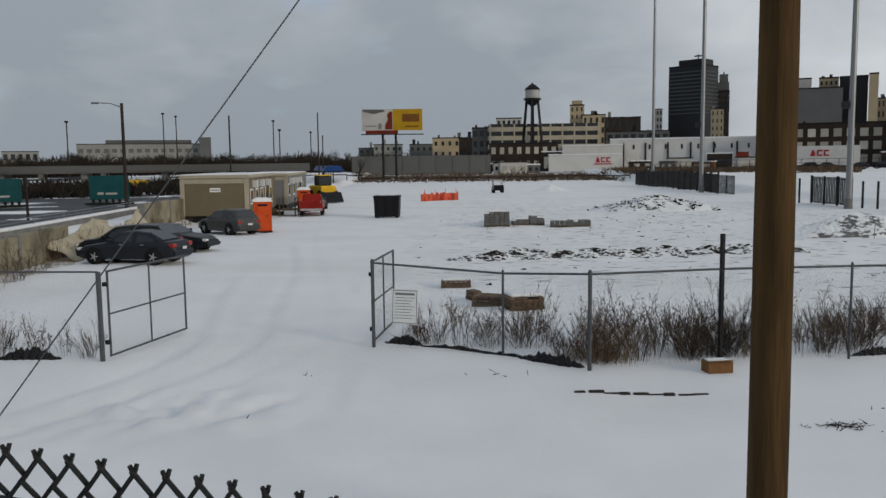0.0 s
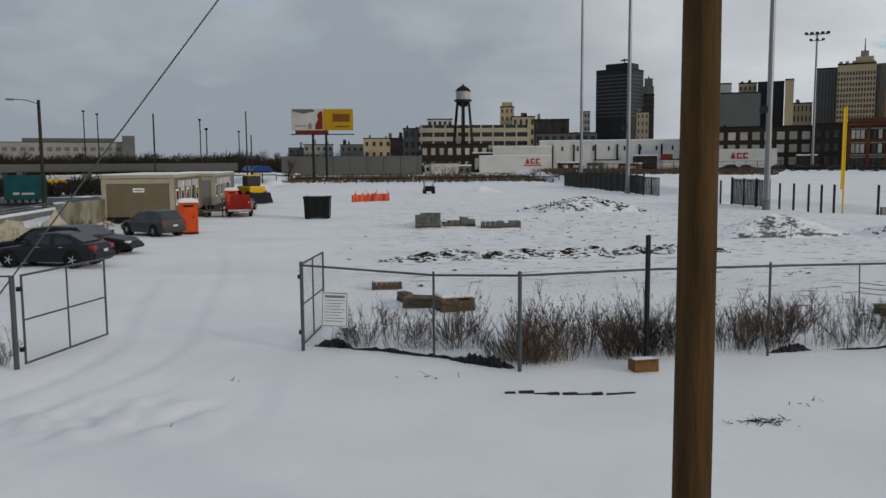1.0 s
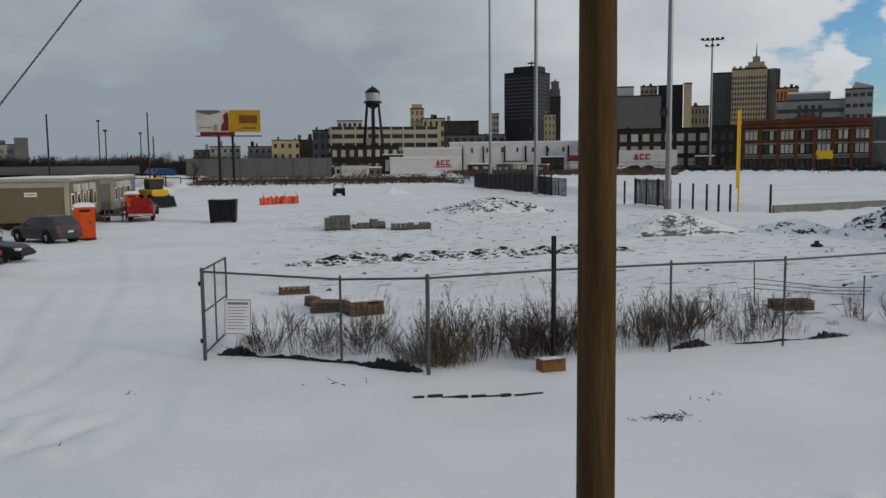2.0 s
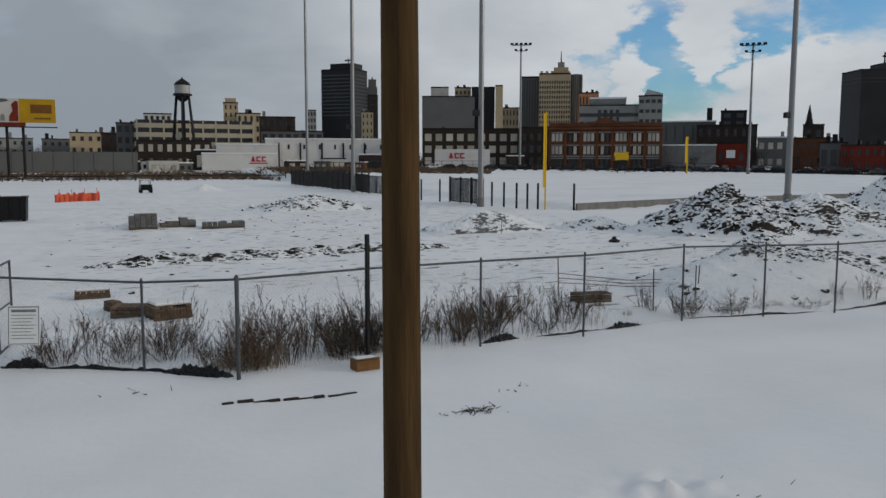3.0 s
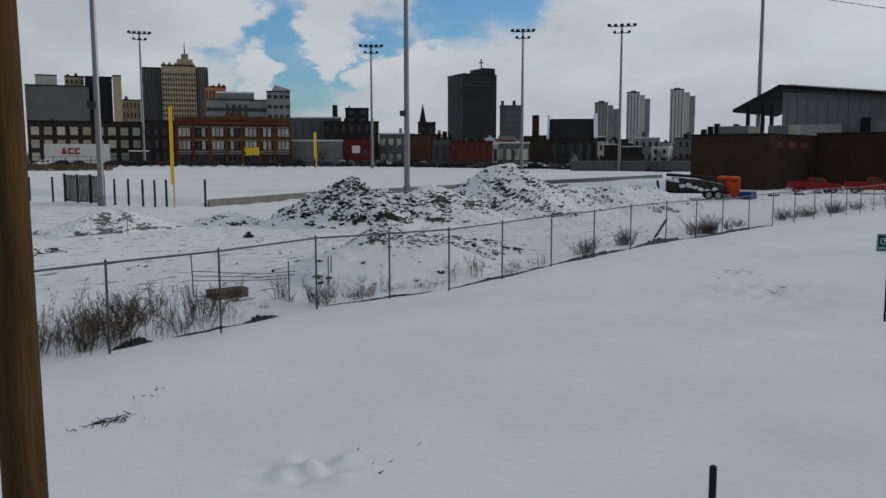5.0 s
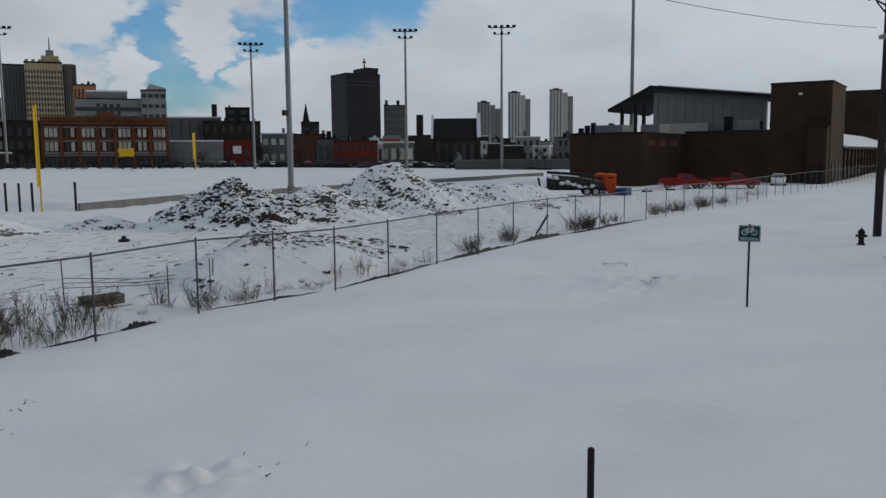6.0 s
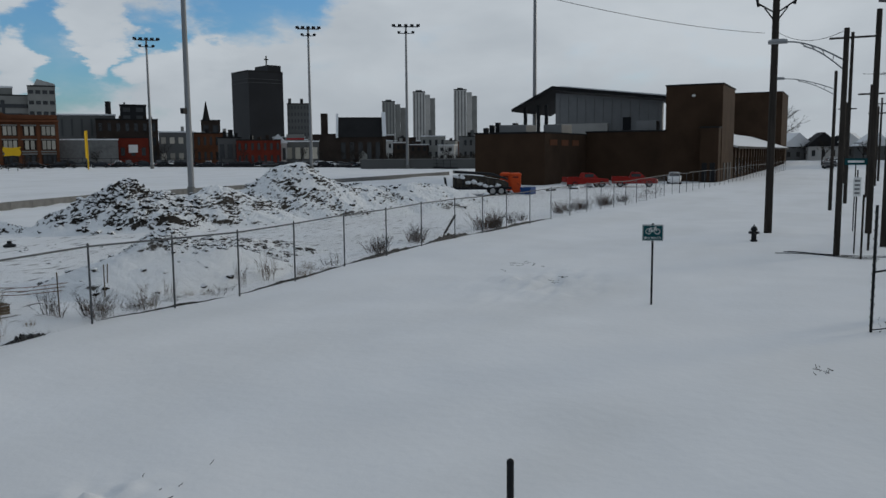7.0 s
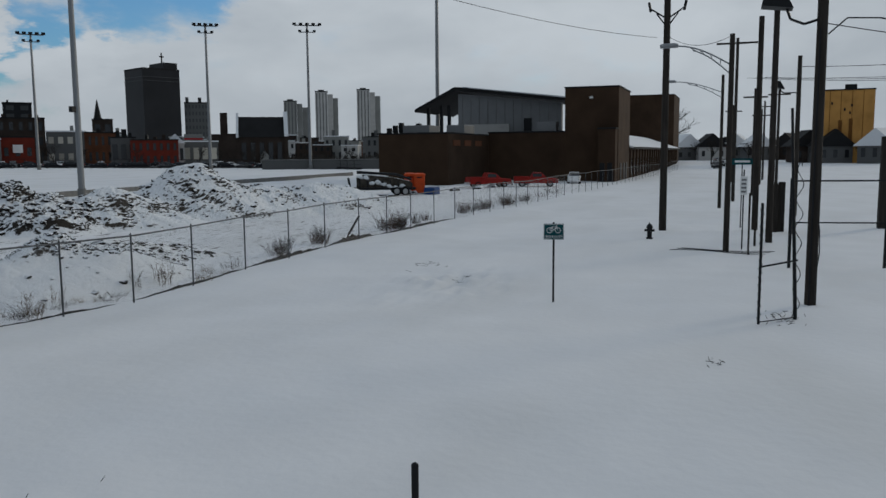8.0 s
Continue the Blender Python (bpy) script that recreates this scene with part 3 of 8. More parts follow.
# ---------------------------------------------------------------- vegetation
def shrub_mesh(seed, h, stems, spread, mat, lean=0.25, twigs=4, r=0.006, sub=2, heads=False):
    """Stems that fork into twigs; some twigs fork again, and weeds carry seed heads."""
    rnd = random.Random(seed)
    ms = Mesh()

    def sprig(q, d, length, rad, depth):
        d = (d + Vector((rnd.uniform(-1, 1), rnd.uniform(-1, 1), rnd.uniform(-0.2, 0.6))) * 0.6).normalized()
        e = q + d * length
        ms.tube(q, e, rad, rad * 0.55, 3, False)
        if depth:
            for _ in range(2):
                sprig(q.lerp(e, rnd.uniform(0.4, 1.0)), d, length * rnd.uniform(0.45, 0.75), rad * 0.75, depth - 1)
        elif heads and rnd.random() < 0.5:
            ms.tube(e, e + d * 0.05, 0.011, 0.004, 4, False)

    for _ in range(stems):
        a = rnd.uniform(0, 6.283)
        b = Vector((math.cos(a), math.sin(a), 0)) * spread * rnd.random() ** 0.7
        hh = h * rnd.uniform(0.35, 1.0)
        a += rnd.uniform(-0.9, 0.9)
        out = Vector((math.cos(a), math.sin(a), 0)) * lean * hh * rnd.uniform(0.3, 1.4)
        p0, p1 = b, b + out * 0.4 + Vector((rnd.uniform(-0.04, 0.04), rnd.uniform(-0.04, 0.04), hh * 0.5))
        p2 = b + out + Vector((rnd.uniform(-0.08, 0.08), rnd.uniform(-0.08, 0.08), hh))
        ms.tube(p0, p1, r, r * 0.8, 3, False).tube(p1, p2, r * 0.8, r * 0.4, 3, False)
        for _ in range(twigs):
            t = rnd.uniform(0.25, 0.97)
            q, d = (p0.lerp(p1, t * 2), p1 - p0) if t < 0.5 else (p1.lerp(p2, t * 2 - 1), p2 - p1)
            sprig(q, d.normalized(), hh * rnd.uniform(0.08, 0.22), r * 0.6, sub if rnd.random() < 0.4 else 0)
    return ms.data("stems", M[mat])


SHRUB = dict(
    tall=[shrub_mesh(k, 1.3, 11, 0.34, "stem", 0.22, 10, 0.0055, 1, True) for k in range(4)],
    dark=[shrub_mesh(10 + k, 1.0, 26, 0.22, "stem_dark" if k % 2 else "stem_red", 0.55, 11, 0.0052, 2) for k in range(4)],
    reed=[shrub_mesh(40 + k, 1.15, 42, 0.5, "stem_pale" if k % 2 else "stem", 0.2, 3, 0.0034, 0, True) for k in range(4)],
    grass=[shrub_mesh(20 + k, 0.62, 60, 0.4, "straw", 0.3, 0, 0.004) for k in range(2)],
    low=[shrub_mesh(30 + k, 0.45, 26, 0.42, "stem_dark" if k else "stem_red", 0.8, 7, 0.0052, 1) for k in range(3)],
)
SHRUB_LABEL = dict(reed="stand of thin bleached brown stalks in snow", tall="tall dry brown weed stems standing in snow", dark="dense dark leafless shrub beside the fence",
                   grass="clump of dead straw-coloured grass in snow", low="low dark brush poking out of the snow")


def shrub(sort, x, y, s=1.0, rnd=random):
    ob = new({"tall": "weed", "reed": "stalk_clump", "dark": "shrub", "grass": "grass_clump", "low": "brush"}[sort], rnd.choice(SHRUB[sort]))
    ob.matrix_basis = pose(x, y, ground_height(x, y) - 0.04, rnd.uniform(-5, 5), rnd.uniform(-5, 5), rnd.uniform(0, 360)) @ Matrix.Diagonal((s * rnd.uniform(0.9, 1.15), s * rnd.uniform(0.9, 1.15), s * rnd.uniform(0.8, 1.1), 1))
    return tagged(ob, SHRUB_LABEL[sort], "weeds" if sort in ("tall", "grass", "reed") else "shrub", "dry growth along the fence")


def tree_mesh(seed, h, spread, levels=4):
    rnd = random.Random(seed)
    trunk, crown = Mesh(), Mesh()

    def grow(p, d, length, r, lev):
        q = p + d * length
        (trunk if lev < 2 else crown).tube(p, q, r, r * 0.65, 6 if lev < 2 else 3, False)
        if lev >= levels:
            return
        for _ in range(3 if lev else 4):
            nd = (d + Vector((rnd.uniform(-1, 1), rnd.uniform(-1, 1), rnd.uniform(-0.25, 0.7))) * spread).normalized()
            grow(p.lerp(q, rnd.uniform(0.55, 1.0)), nd, length * rnd.uniform(0.55, 0.8), r * 0.55, lev + 1)

    grow(Vector((0, 0, -0.3)), Vector((0, 0, 1)), h * 0.34, h * 0.022, 0)
    return trunk.data("trunk", M["bark"]), crown.data("crown", M["bark"])


TREES = [tree_mesh(k, 8.5, 0.85 + 0.1 * k, 5) for k in range(4)]


def tree(x, y, s, rz, label="bare leafless tree with a dark twiggy crown"):
    t = thing("tree", label, "tree", pose(x, y, ground_height(x, y), 0, 0, rz) @ Matrix.Scale(s, 4), "bare trees")
    a, b = TREES[int(rz) % 4]
    part("trunk", a, None, t)
    part("crown", b, None, t)
    return t


# ---------------------------------------------------------------- chain-link fence
def chain_mesh(w, h, pitch=0.075, r=0.0022):
    ms = Mesh()

    def seg(x0, z0, x1, z1, off):
        ms.tube((x0, off, z0), (x1, off, z1), r, r, 3, False)

    n = int((w + h) / pitch)
    for k in range(n + 1):
        c = k * pitch
        x0, z0 = (c, 0) if c <= w else (w, c - w)
        x1, z1 = (c - h, h) if c >= h else (0, c)
        if abs(x0 - x1) > 1e-3:
            seg(x0, z0, x1, z1, 0.003)
            seg(w - x0, z0, w - x1, z1, -0.003)
    return ms


fence_posts = [(-1.68, 18.91), (1.29, 17.87), (2.96, 16.44), (5.82, 16.97), (8.6, 17.08), (11.34, 16.95), (14.85, 17.55), (17.6, 17.42), (20.05, 17.15), (23.1, 17.3), (26.8, 17.7), (30.3, 17.88), (33.8, 18.05), (37.7, 18.2), (41.3, 18.25), (44.4, 18.1), (47.6, 17.85), (50.8, 17.6), (54.0, 17.35), (57.3, 17.15)]
while fence_posts[-1][0] < 186:
    fx = fence_posts[-1][0] + 3.3
    fence_posts.append((fx, 17.15 - (fx - 57.3) * 0.0335))
FH = 2.0
site_fence = thing("chain_link_fence", "galvanized chain-link fence with round posts along the snowy lot", "fence")
for k, (x, y) in enumerate(fence_posts):
    z = ground_height(x, y) - (0.15 if k == 1 else 0.0)
    if k == 3:
        ms = Mesh().box(-0.038, 0.038, -0.038, 0.038, -0.3, 2.74, bev=0.008)
        part("corner_post", ms, "dark_steel", site_fence, "taller dark square post", at=pose(x, y, z, 0, 0, 20))
    else:
        r = 0.043 if k in (0, 2) else 0.027
        ms = Mesh().tube((0, 0, -0.3), (0, 0, FH + 0.02), r, r, 10).lathe([(r * 1.15, FH + 0.01), (r * 1.1, FH + 0.05), (r * 0.5, FH + 0.09)], 10)
        part("post", ms, "fence_steel", site_fence, at=pose(x, y, z, 0, 0, 0))
    if k + 1 < len(fence_posts):
        x2, y2 = fence_posts[k + 1]
        zz = ground_height(x2, y2) - (0.15 if k == 0 else 0.0)
        ms = Mesh().tube((x, y, z + FH), (x2, y2, zz + FH), 0.025, 0.025, 8)
        part("top_rail", ms, "fence_steel", site_fence)
        if k < 26:
            w = math.hypot(x2 - x, y2 - y)
            me = chain_mesh(w, FH - 0.06, 0.09 if k < 10 else 0.16, 0.0011 if k < 10 else 0.0016)
            m = pose(x, y, z + 0.04, 0, 0, math.degrees(math.atan2(y2 - y, x2 - x)))
            m[2][0] = (zz - z) / w
            part("mesh", me, "wire", site_fence, at=m)

# left stretch of the same fence, beyond the gate
left_fence = thing("chain_link_fence", "galvanized chain-link fence with a bare top rail beside the gate", "fence")
lp = [(-7.62, 17.81), (-10.7, 18.0), (-13.8, 18.15), (-16.0, 18.2)]
for k, (x, y) in enumerate(lp):
    z = ground_height(x, y)
    part("post", Mesh().tube((x, y, z - 0.3), (x, y, z + FH), 0.055 if k == 0 else 0.036, None, 10), "fence_steel", left_fence)
    if k < 3:
        x2, y2 = lp[k + 1]
        zz = ground_height(x2, y2)
        part("top_rail", Mesh().tube((x, y, z + FH), (x2, y2, zz + FH), 0.021), "fence_steel", left_fence)
        part("mesh", chain_mesh(math.hypot(x2 - x, y2 - y), FH - 0.06, 0.09, 0.0008), "wire", left_fence, at=pose(x, y, z + 0.04, 0, 0, math.degrees(math.atan2(y2 - y, x2 - x))))


def gate(x, y, x2, y2, label):
    """A swinging leaf of round tube with a middle bar each way and wire mesh."""
    w = math.hypot(x2 - x, y2 - y)
    g = thing("gate_leaf", label, "gate", pose(x, y, ground_height(x, y) + 0.08, 0, 0, math.degrees(math.atan2(y2 - y, x2 - x))), "double gate")
    h = 1.92
    part("frame", Mesh().tube((0.09, 0, 0.02), (0.09, 0, h), 0.026).tube((w, 0, 0.02), (w, 0, h), 0.026).tube((0.07, 0, h), (w + 0.02, 0, h), 0.026).tube((0.07, 0, 0.02), (w + 0.02, 0, 0.02), 0.026), "fence_steel", g)
    part("cross_bar", Mesh().tube((0.1, 0, h * 0.5), (w, 0, h * 0.5), 0.021), "fence_steel", g)
    part("upright_bar", Mesh().tube((w * 0.52, 0, 0.02), (w * 0.52, 0, h), 0.021), "fence_steel", g)
    part("mesh", chain_mesh(w - 0.1, h, 0.09, 0.0008), "wire", g, at=pose(0.1, 0, 0.02))
    for z in (0.3, 1.6):
        part("hinge", Mesh().tube((0, 0, z), (0, 0, z + 0.09), 0.06).box(0, 0.1, -0.02, 0.02, z + 0.02, z + 0.07), "dark_steel", g)
    return g


gate(-7.5, 17.85, -6.72, 20.9, "open chain-link gate leaf of galvanized tube swung inward")
gate(-1.72, 18.98, -1.36, 21.6, "open chain-link gate leaf folded back beside the sign")

sg = thing("notice_board", "white printed notice board wired to the fence", "sign", pose(-0.93, 18.5, ground_height(-0.93, 18.5) + 0.62, -6, 0, -19))
part("board", Mesh().box(-0.31, 0.31, -0.012, 0.012, 0, 0.8, bev=0.004), "white_paint", sg)
part("border", Mesh().box(-0.30, 0.30, -0.016, -0.0135, 0.76, 0.78).box(-0.30, 0.30, -0.016, -0.0135, 0.02, 0.035).box(-0.30, -0.285, -0.016, -0.0135, 0.02, 0.78).box(0.285, 0.30, -0.016, -0.0135, 0.02, 0.78), "print_grey", sg)
part("heading_bar", Mesh().box(-0.24, 0.24, -0.016, -0.0135, 0.665, 0.72), "print_grey", sg)
for k in range(8):
    part("text_bar", Mesh().box(-0.24, 0.24 - 0.05 * (k % 3), -0.016, -0.0135, 0.598 - 0.067 * k, 0.612 - 0.067 * k), "print_grey", sg)


# ---------------------------------------------------------------- round wooden pole with its guy cable
ms = Mesh()
rings = []
for k in range(70):
    z = -0.4 + k * 0.17
    rings.append((0.174 - 0.0028 * max(0, z) + 0.004 * noise.noise((0, 0, z * 1.3)), z))
pts, fs = [], []
nseg = 40
for r, z in rings:
    for j in range(nseg):
        t = 6.28318 * j / nseg
        crack = 0.008 * max(0.0, noise.noise((math.cos(t) * 3.2, math.sin(t) * 3.2, z * 0.22)) - 0.15) * 3
        rr = r + 0.003 * noise.noise((math.cos(t) * 5, math.sin(t) * 5, z * 0.5)) - crack
        pts.append((rr * math.cos(t), rr * math.sin(t), z))
for i in range(len(rings) - 1):
    for j in range(nseg):
        fs.append((i * nseg + j, i * nseg + (j + 1) % nseg, (i + 1) * nseg + (j + 1) % nseg, (i + 1) * nseg + j))
wp = thing("utility_pole", "weathered brown round wooden utility pole", "pole", pose(2.80, 6.88, 0, 0, -0.15, 0))
part("shaft", Mesh().add(pts, fs), "wood_pole", wp, smooth=True)
part("guy_cable", Mesh().tube((0, 0, 10.7), (-7.85, -1.59, 0.0), 0.006, None, 6), "steel_cable", wp, "taut steel guy cable")

# near chain-link top edge with twisted wire ends
near = thing("chain_link_fence", "black coated chain-link fence topped with twisted wire ends", "fence")
NA, NB = Vector((-0.609, 1.093, 3.898)), Vector((-0.233, 1.049, 3.850))
run = (NB - NA)
pitch = 0.0462
count = 24
ux = Vector((run.x, run.y, 0)).normalized()
nrm = Vector((-ux.y, ux.x, 0))
slope = run.z / Vector((run.x, run.y, 0)).length
A0 = NA - ux * pitch * 11
A0.z = NA.z - slope * pitch * 11
for k in range(count):
    p = A0 + ux * (pitch * k)
    p.z = A0.z + slope * pitch * k
    lo = Vector((p.x, p.y, p.z))
    ms = Mesh()
    row, amp = 0.052, pitch / 2
    for s in (1, -1):
        prev = p + Vector((0, 0, 0.0))
        for j in range(1, 22):
            q = p + ux * (amp * s * (1 if j % 2 else 0)) + nrm * (0.004 * s * (1 if j % 2 else -1)) - Vector((0, 0, row * 0.62 * j))
            ms.tube(prev, q, 0.0037, None, 6)
            prev = q
        e = p + ux * (0.0035 * s) + Vector((0, 0, 0.013)) + nrm * (0.004 * s)
        ms.tube(p, e, 0.0039, 0.0032, 6)
    ms.tube(p - ux * 0.004, p + ux * 0.004 + Vector((0, 0, 0.008)), 0.0036, None, 6)
    part("wire", ms, "vinyl", near)
for end in (A0, A0 + ux * pitch * count):
    part("post", Mesh().tube((end.x, end.y, ground_height(end.x, end.y) - 0.2), (end.x, end.y, end.z - 0.1 + (slope * pitch * count if end is not A0 else 0)), 0.03), "dark_steel", near)
e2 = A0 + ux * pitch * count
part("rail", Mesh().tube((A0.x, A0.y, A0.z - 0.085), (e2.x, e2.y, e2.z + slope * pitch * count - 0.085), 0.021, None, 10), "dark_steel", near)

ms = Mesh().tube((0, 0, -0.3), (0, 0, 1.40), 0.036, None, 14).lathe([(0.038, 1.385), (0.034, 1.41), (0.015, 1.425)], 14)
single("pipe_post", ms, "dark_steel", "dark steel pipe post with a rounded cap standing in snow", "post", on_ground(7.6, 3.12), smooth=False)


# ---------------------------------------------------------------- growth and rubbish along the fence
rnd = random.Random(5)
for k in range(28):
    x = rnd.uniform(2.4, 9.4)
    shrub(rnd.choice(["reed", "tall", "tall", "dark", "grass", "low"]), x, 17.2 + 2.9 * rnd.random() ** 1.4 + 0.4 * (x > 7), rnd.uniform(0.5, 1.2), rnd)
for x, y, s in ((3.5, 17.2, 1.15), (5.25, 17.5, 1.2), (5.6, 17.7, 1.25), (6.1, 17.6, 1.2), (6.5, 18.0, 1.2), (2.7, 17.5, 1.0), (4.3, 18.6, 1.0), (8.3, 17.7, 0.9), (9.3, 18.2, 1.0), (9.0, 17.6, 0.8), (9.9, 19.0, 1.0), (10.5, 19.3, 1.1), (5.9, 17.35, 1.0), (5.4, 18.0, 1.1), (3.2, 17.0, 0.9)):
    shrub("dark", x, y, s, rnd)
for k in range(9):
    shrub("grass", rnd.uniform(2.3, 3.8), 16.9 + rnd.uniform(0.0, 0.9), rnd.uniform(0.8, 1.2), rnd)
for k in range(17):
    shrub(rnd.choice(["tall", "tall", "tall", "dark", "grass", "low"]), rnd.uniform(-0.9, 2.6), 18.5 + rnd.uniform(0, 2.6), rnd.uniform(0.45, 1.1), rnd)
for k in range(22):
    x = rnd.uniform(8.8, 15.5)
    shrub(rnd.choice(["dark", "tall", "low", "grass", "low", "dark"]), x, 17.6 + rnd.uniform(0, 3.2), rnd.uniform(0.45, 0.95), rnd)
for k in range(26):
    x = rnd.uniform(15.5, 27)
    shrub(rnd.choice(["grass", "low", "low", "tall"]), x, 17.7 + rnd.uniform(0, 1.0), rnd.uniform(0.4, 0.8), rnd)
for x, s in ((31.0, 1.1), (31.5, 1.0), (35.2, 1.3), (35.7, 1.2), (43.0, 1.6), (44.0, 1.7), (45.2, 1.5), (47.6, 1.2), (56, 1.5), (58, 1.7), (61, 1.6), (66, 1.7), (67.5, 1.7), (71, 1.4), (78, 1.5), (84, 1.6)):
    shrub("low" if x > 50 else "dark", x, 18.9 - max(0, x - 50) * 0.03 + rnd.uniform(-0.2, 0.3), s * (1.0 if x > 50 else 0.75), rnd)
rnd2 = random.Random(77)
for x, n, s in ((31.2, 4, 0.8), (35.4, 4, 0.8), (44.0, 10, 0.85), (48.5, 5, 0.65), (57.0, 5, 0.9), (61.0, 5, 1.0), (67.0, 6, 1.0), (72.0, 4, 0.9)):
    for k in range(n):
        shrub("dark", x + rnd2.gauss(0, 0.45 if x < 40 else 0.9), 18.75 - max(0, x - 50) * 0.03 + rnd2.uniform(-0.1, 0.7), s * rnd2.uniform(0.75, 1.1), rnd2)
for k in range(16):
    shrub(rnd.choice(["dark", "tall", "low"]), rnd.uniform(-14.0, -8.0), 18.1 + rnd.uniform(0.1, 1.0), rnd.uniform(0.6, 0.85), rnd)
for k in range(46):
    y = rnd.uniform(24, 60)
    shrub(rnd.choice(["grass", "dark", "tall"]), along(wall_line, y) + rnd.uniform(0.5, 1.5), y, rnd.uniform(0.8, 1.2), rnd)


rw = random.Random(404)
for x0, x1, y0, y1, n, sorts, s0, s1 in ((-0.8, 2.4, 18.6, 21.0, 9, ("tall", "reed", "low"), 0.55, 1.05), (2.2, 5.0, 17.3, 20.6, 12, ("reed", "dark", "tall", "grass", "low", "tall"), 0.6, 1.15), (4.2, 8.6, 17.5, 20.4, 16, ("reed", "reed", "tall", "tall", "low"), 0.65, 1.2),
                                         (8.4, 13.5, 17.5, 21.0, 15, ("reed", "dark", "low", "grass", "tall"), 0.5, 0.95), (13.5, 19.0, 18.1, 21.5, 12, ("low", "reed", "grass"), 0.4, 0.8)):
    for _ in range(n):
        x, y, sort, size = rw.uniform(x0, x1), y0 + (y1 - y0) * rw.random() ** 1.3, rw.choice(sorts), rw.uniform(s0, s1)
        # the crate and the brick stacks stand clear of the weeds
        if not (12.6 < x < 15.6 and size > 0.45) and not (0.6 < x < 3.0 and y > 20.0):
            shrub(sort, x, y, size, rw)
for x, y in ((5.1, 17.5), (5.7, 17.6), (6.3, 17.8), (6.9, 18.0), (3.1, 17.6), (3.4, 18.0), (10.6, 20.2), (11.0, 20.4), (9.3, 18.2), (11.9, 18.6)):
    shrub("dark", x + rw.gauss(0, 0.15), y + rw.gauss(0, 0.15), rw.uniform(0.85, 1.15), rw)


def crumple(name, pts_line, width, h, label, seed=0):
    """Torn sheet lying in folds along a line."""
    ms = Mesh()
    n = 26
    grid = []
    for i in range(n + 1):
        s = i / n * (len(pts_line) - 1)
        a = min(int(s), len(pts_line) - 2)
        p = Vector(pts_line[a]).lerp(Vector(pts_line[a + 1]), s - a)
        for j in range(7):
            t = j / 6 - 0.5
            hh = h * max(0.0, 1 - (2 * t) ** 2) * (0.45 + 0.9 * abs(noise.noise((i * 0.55, seed, j * 0.3)))) * math.sin(math.pi * min(1, max(0.06, i / n)))
            grid.append((p.x + 0.05 * noise.noise((i, j, seed)), p.y + t * width * (0.5 + 0.6 * abs(noise.noise((i * 0.3, seed + 4, 0)))) + 0.06 * noise.noise((i * 0.6, seed + 9, 1)), ground_height(p.x, p.y) - 0.03 + hh))
    ms.add(grid, [(i * 7 + j, i * 7 + j + 1, (i + 1) * 7 + j + 1, (i + 1) * 7 + j) for i in range(n) for j in range(6)])
    ob = single(name, ms, "black_plastic", label, "plastic sheet")
    sm = ob.modifiers.new("thick", "SOLIDIFY")
    sm.thickness = 0.012
    return ob


TORN = "torn black silt sheeting crumpled in the snow under the fence"
crumple("silt_sheet", [(-1.45, 19.35), (-0.9, 19.15), (-0.5, 18.95)], 0.4, 0.36, TORN, 1)
crumple("silt_sheet", [(-1.0, 19.0), (0.3, 18.5), (1.7, 17.75)], 0.14, 0.15, TORN, 2)
crumple("silt_sheet", [(0.6, 18.3), (1.4, 17.85), (2.2, 17.3)], 0.14, 0.15, TORN, 12)
crumple("silt_sheet", [(1.6, 17.75), (2.3, 17.2), (2.98, 16.72)], 0.7, 0.34, TORN, 3)
crumple("silt_sheet", [(8.7, 17.3), (9.3, 17.4), (9.9, 17.45)], 0.3, 0.26, TORN, 4)
crumple("silt_sheet", [(12.3, 17.5), (13.0, 17.6), (13.6, 17.65)], 0.3, 0.2, TORN, 5)
crumple("silt_sheet", [(9.9, 17.5), (11.2, 17.4), (12.6, 17.5)], 0.1, 0.12, TORN, 6)
crumple("silt_sheet", [(27, 17.95), (31, 18.2), (34.5, 18.3)], 0.25, 0.22, TORN, 7)
crumple("silt_sheet", [(34, 18.2), (37.5, 18.35), (40.5, 18.4)], 0.4, 0.35, TORN, 8)
crumple("silt_sheet", [(19.5, 17.35), (23.5, 17.55), (28.0, 18.0)], 0.16, 0.16, TORN, 13)
crumple("silt_sheet", [(40, 18.5), (46, 18.3), (52, 17.9)], 0.3, 0.22, TORN, 14)
crumple("silt_sheet", [(14.5, 17.75), (17.5, 17.65), (20.5, 17.4)], 0.12, 0.12, TORN, 15)
crumple("silt_sheet", [(-12.8, 18.1), (-11.6, 18.1), (-10.9, 18.1)], 0.5, 0.45, TORN, 9)
crumple("silt_sheet", [(-10.2, 18.1), (-9.4, 18.1), (-8.6, 18.05)], 0.4, 0.4, TORN, 10)

cb = thing("cardboard_carton", "wet brown cardboard carton lying by the fence", "box", on_ground(5.5, 16.2, -0.02, 8) @ Matrix.Scale(0.82, 4))
part("body", Mesh().box(-0.32, 0.32, -0.2, 0.2, 0, 0.3, bev=0.008), "cardboard", cb)
part("flap", Mesh().box(-0.3, 0.3, -0.34, -0.2, 0.285, 0.295), "cardboard", cb, at=pose(0, 0, 0.02, -7))
part("snow_cap", Mesh().box(-0.27, 0.27, -0.16, 0.16, 0.3, 0.335, bev=0.012), "snowcap", cb)

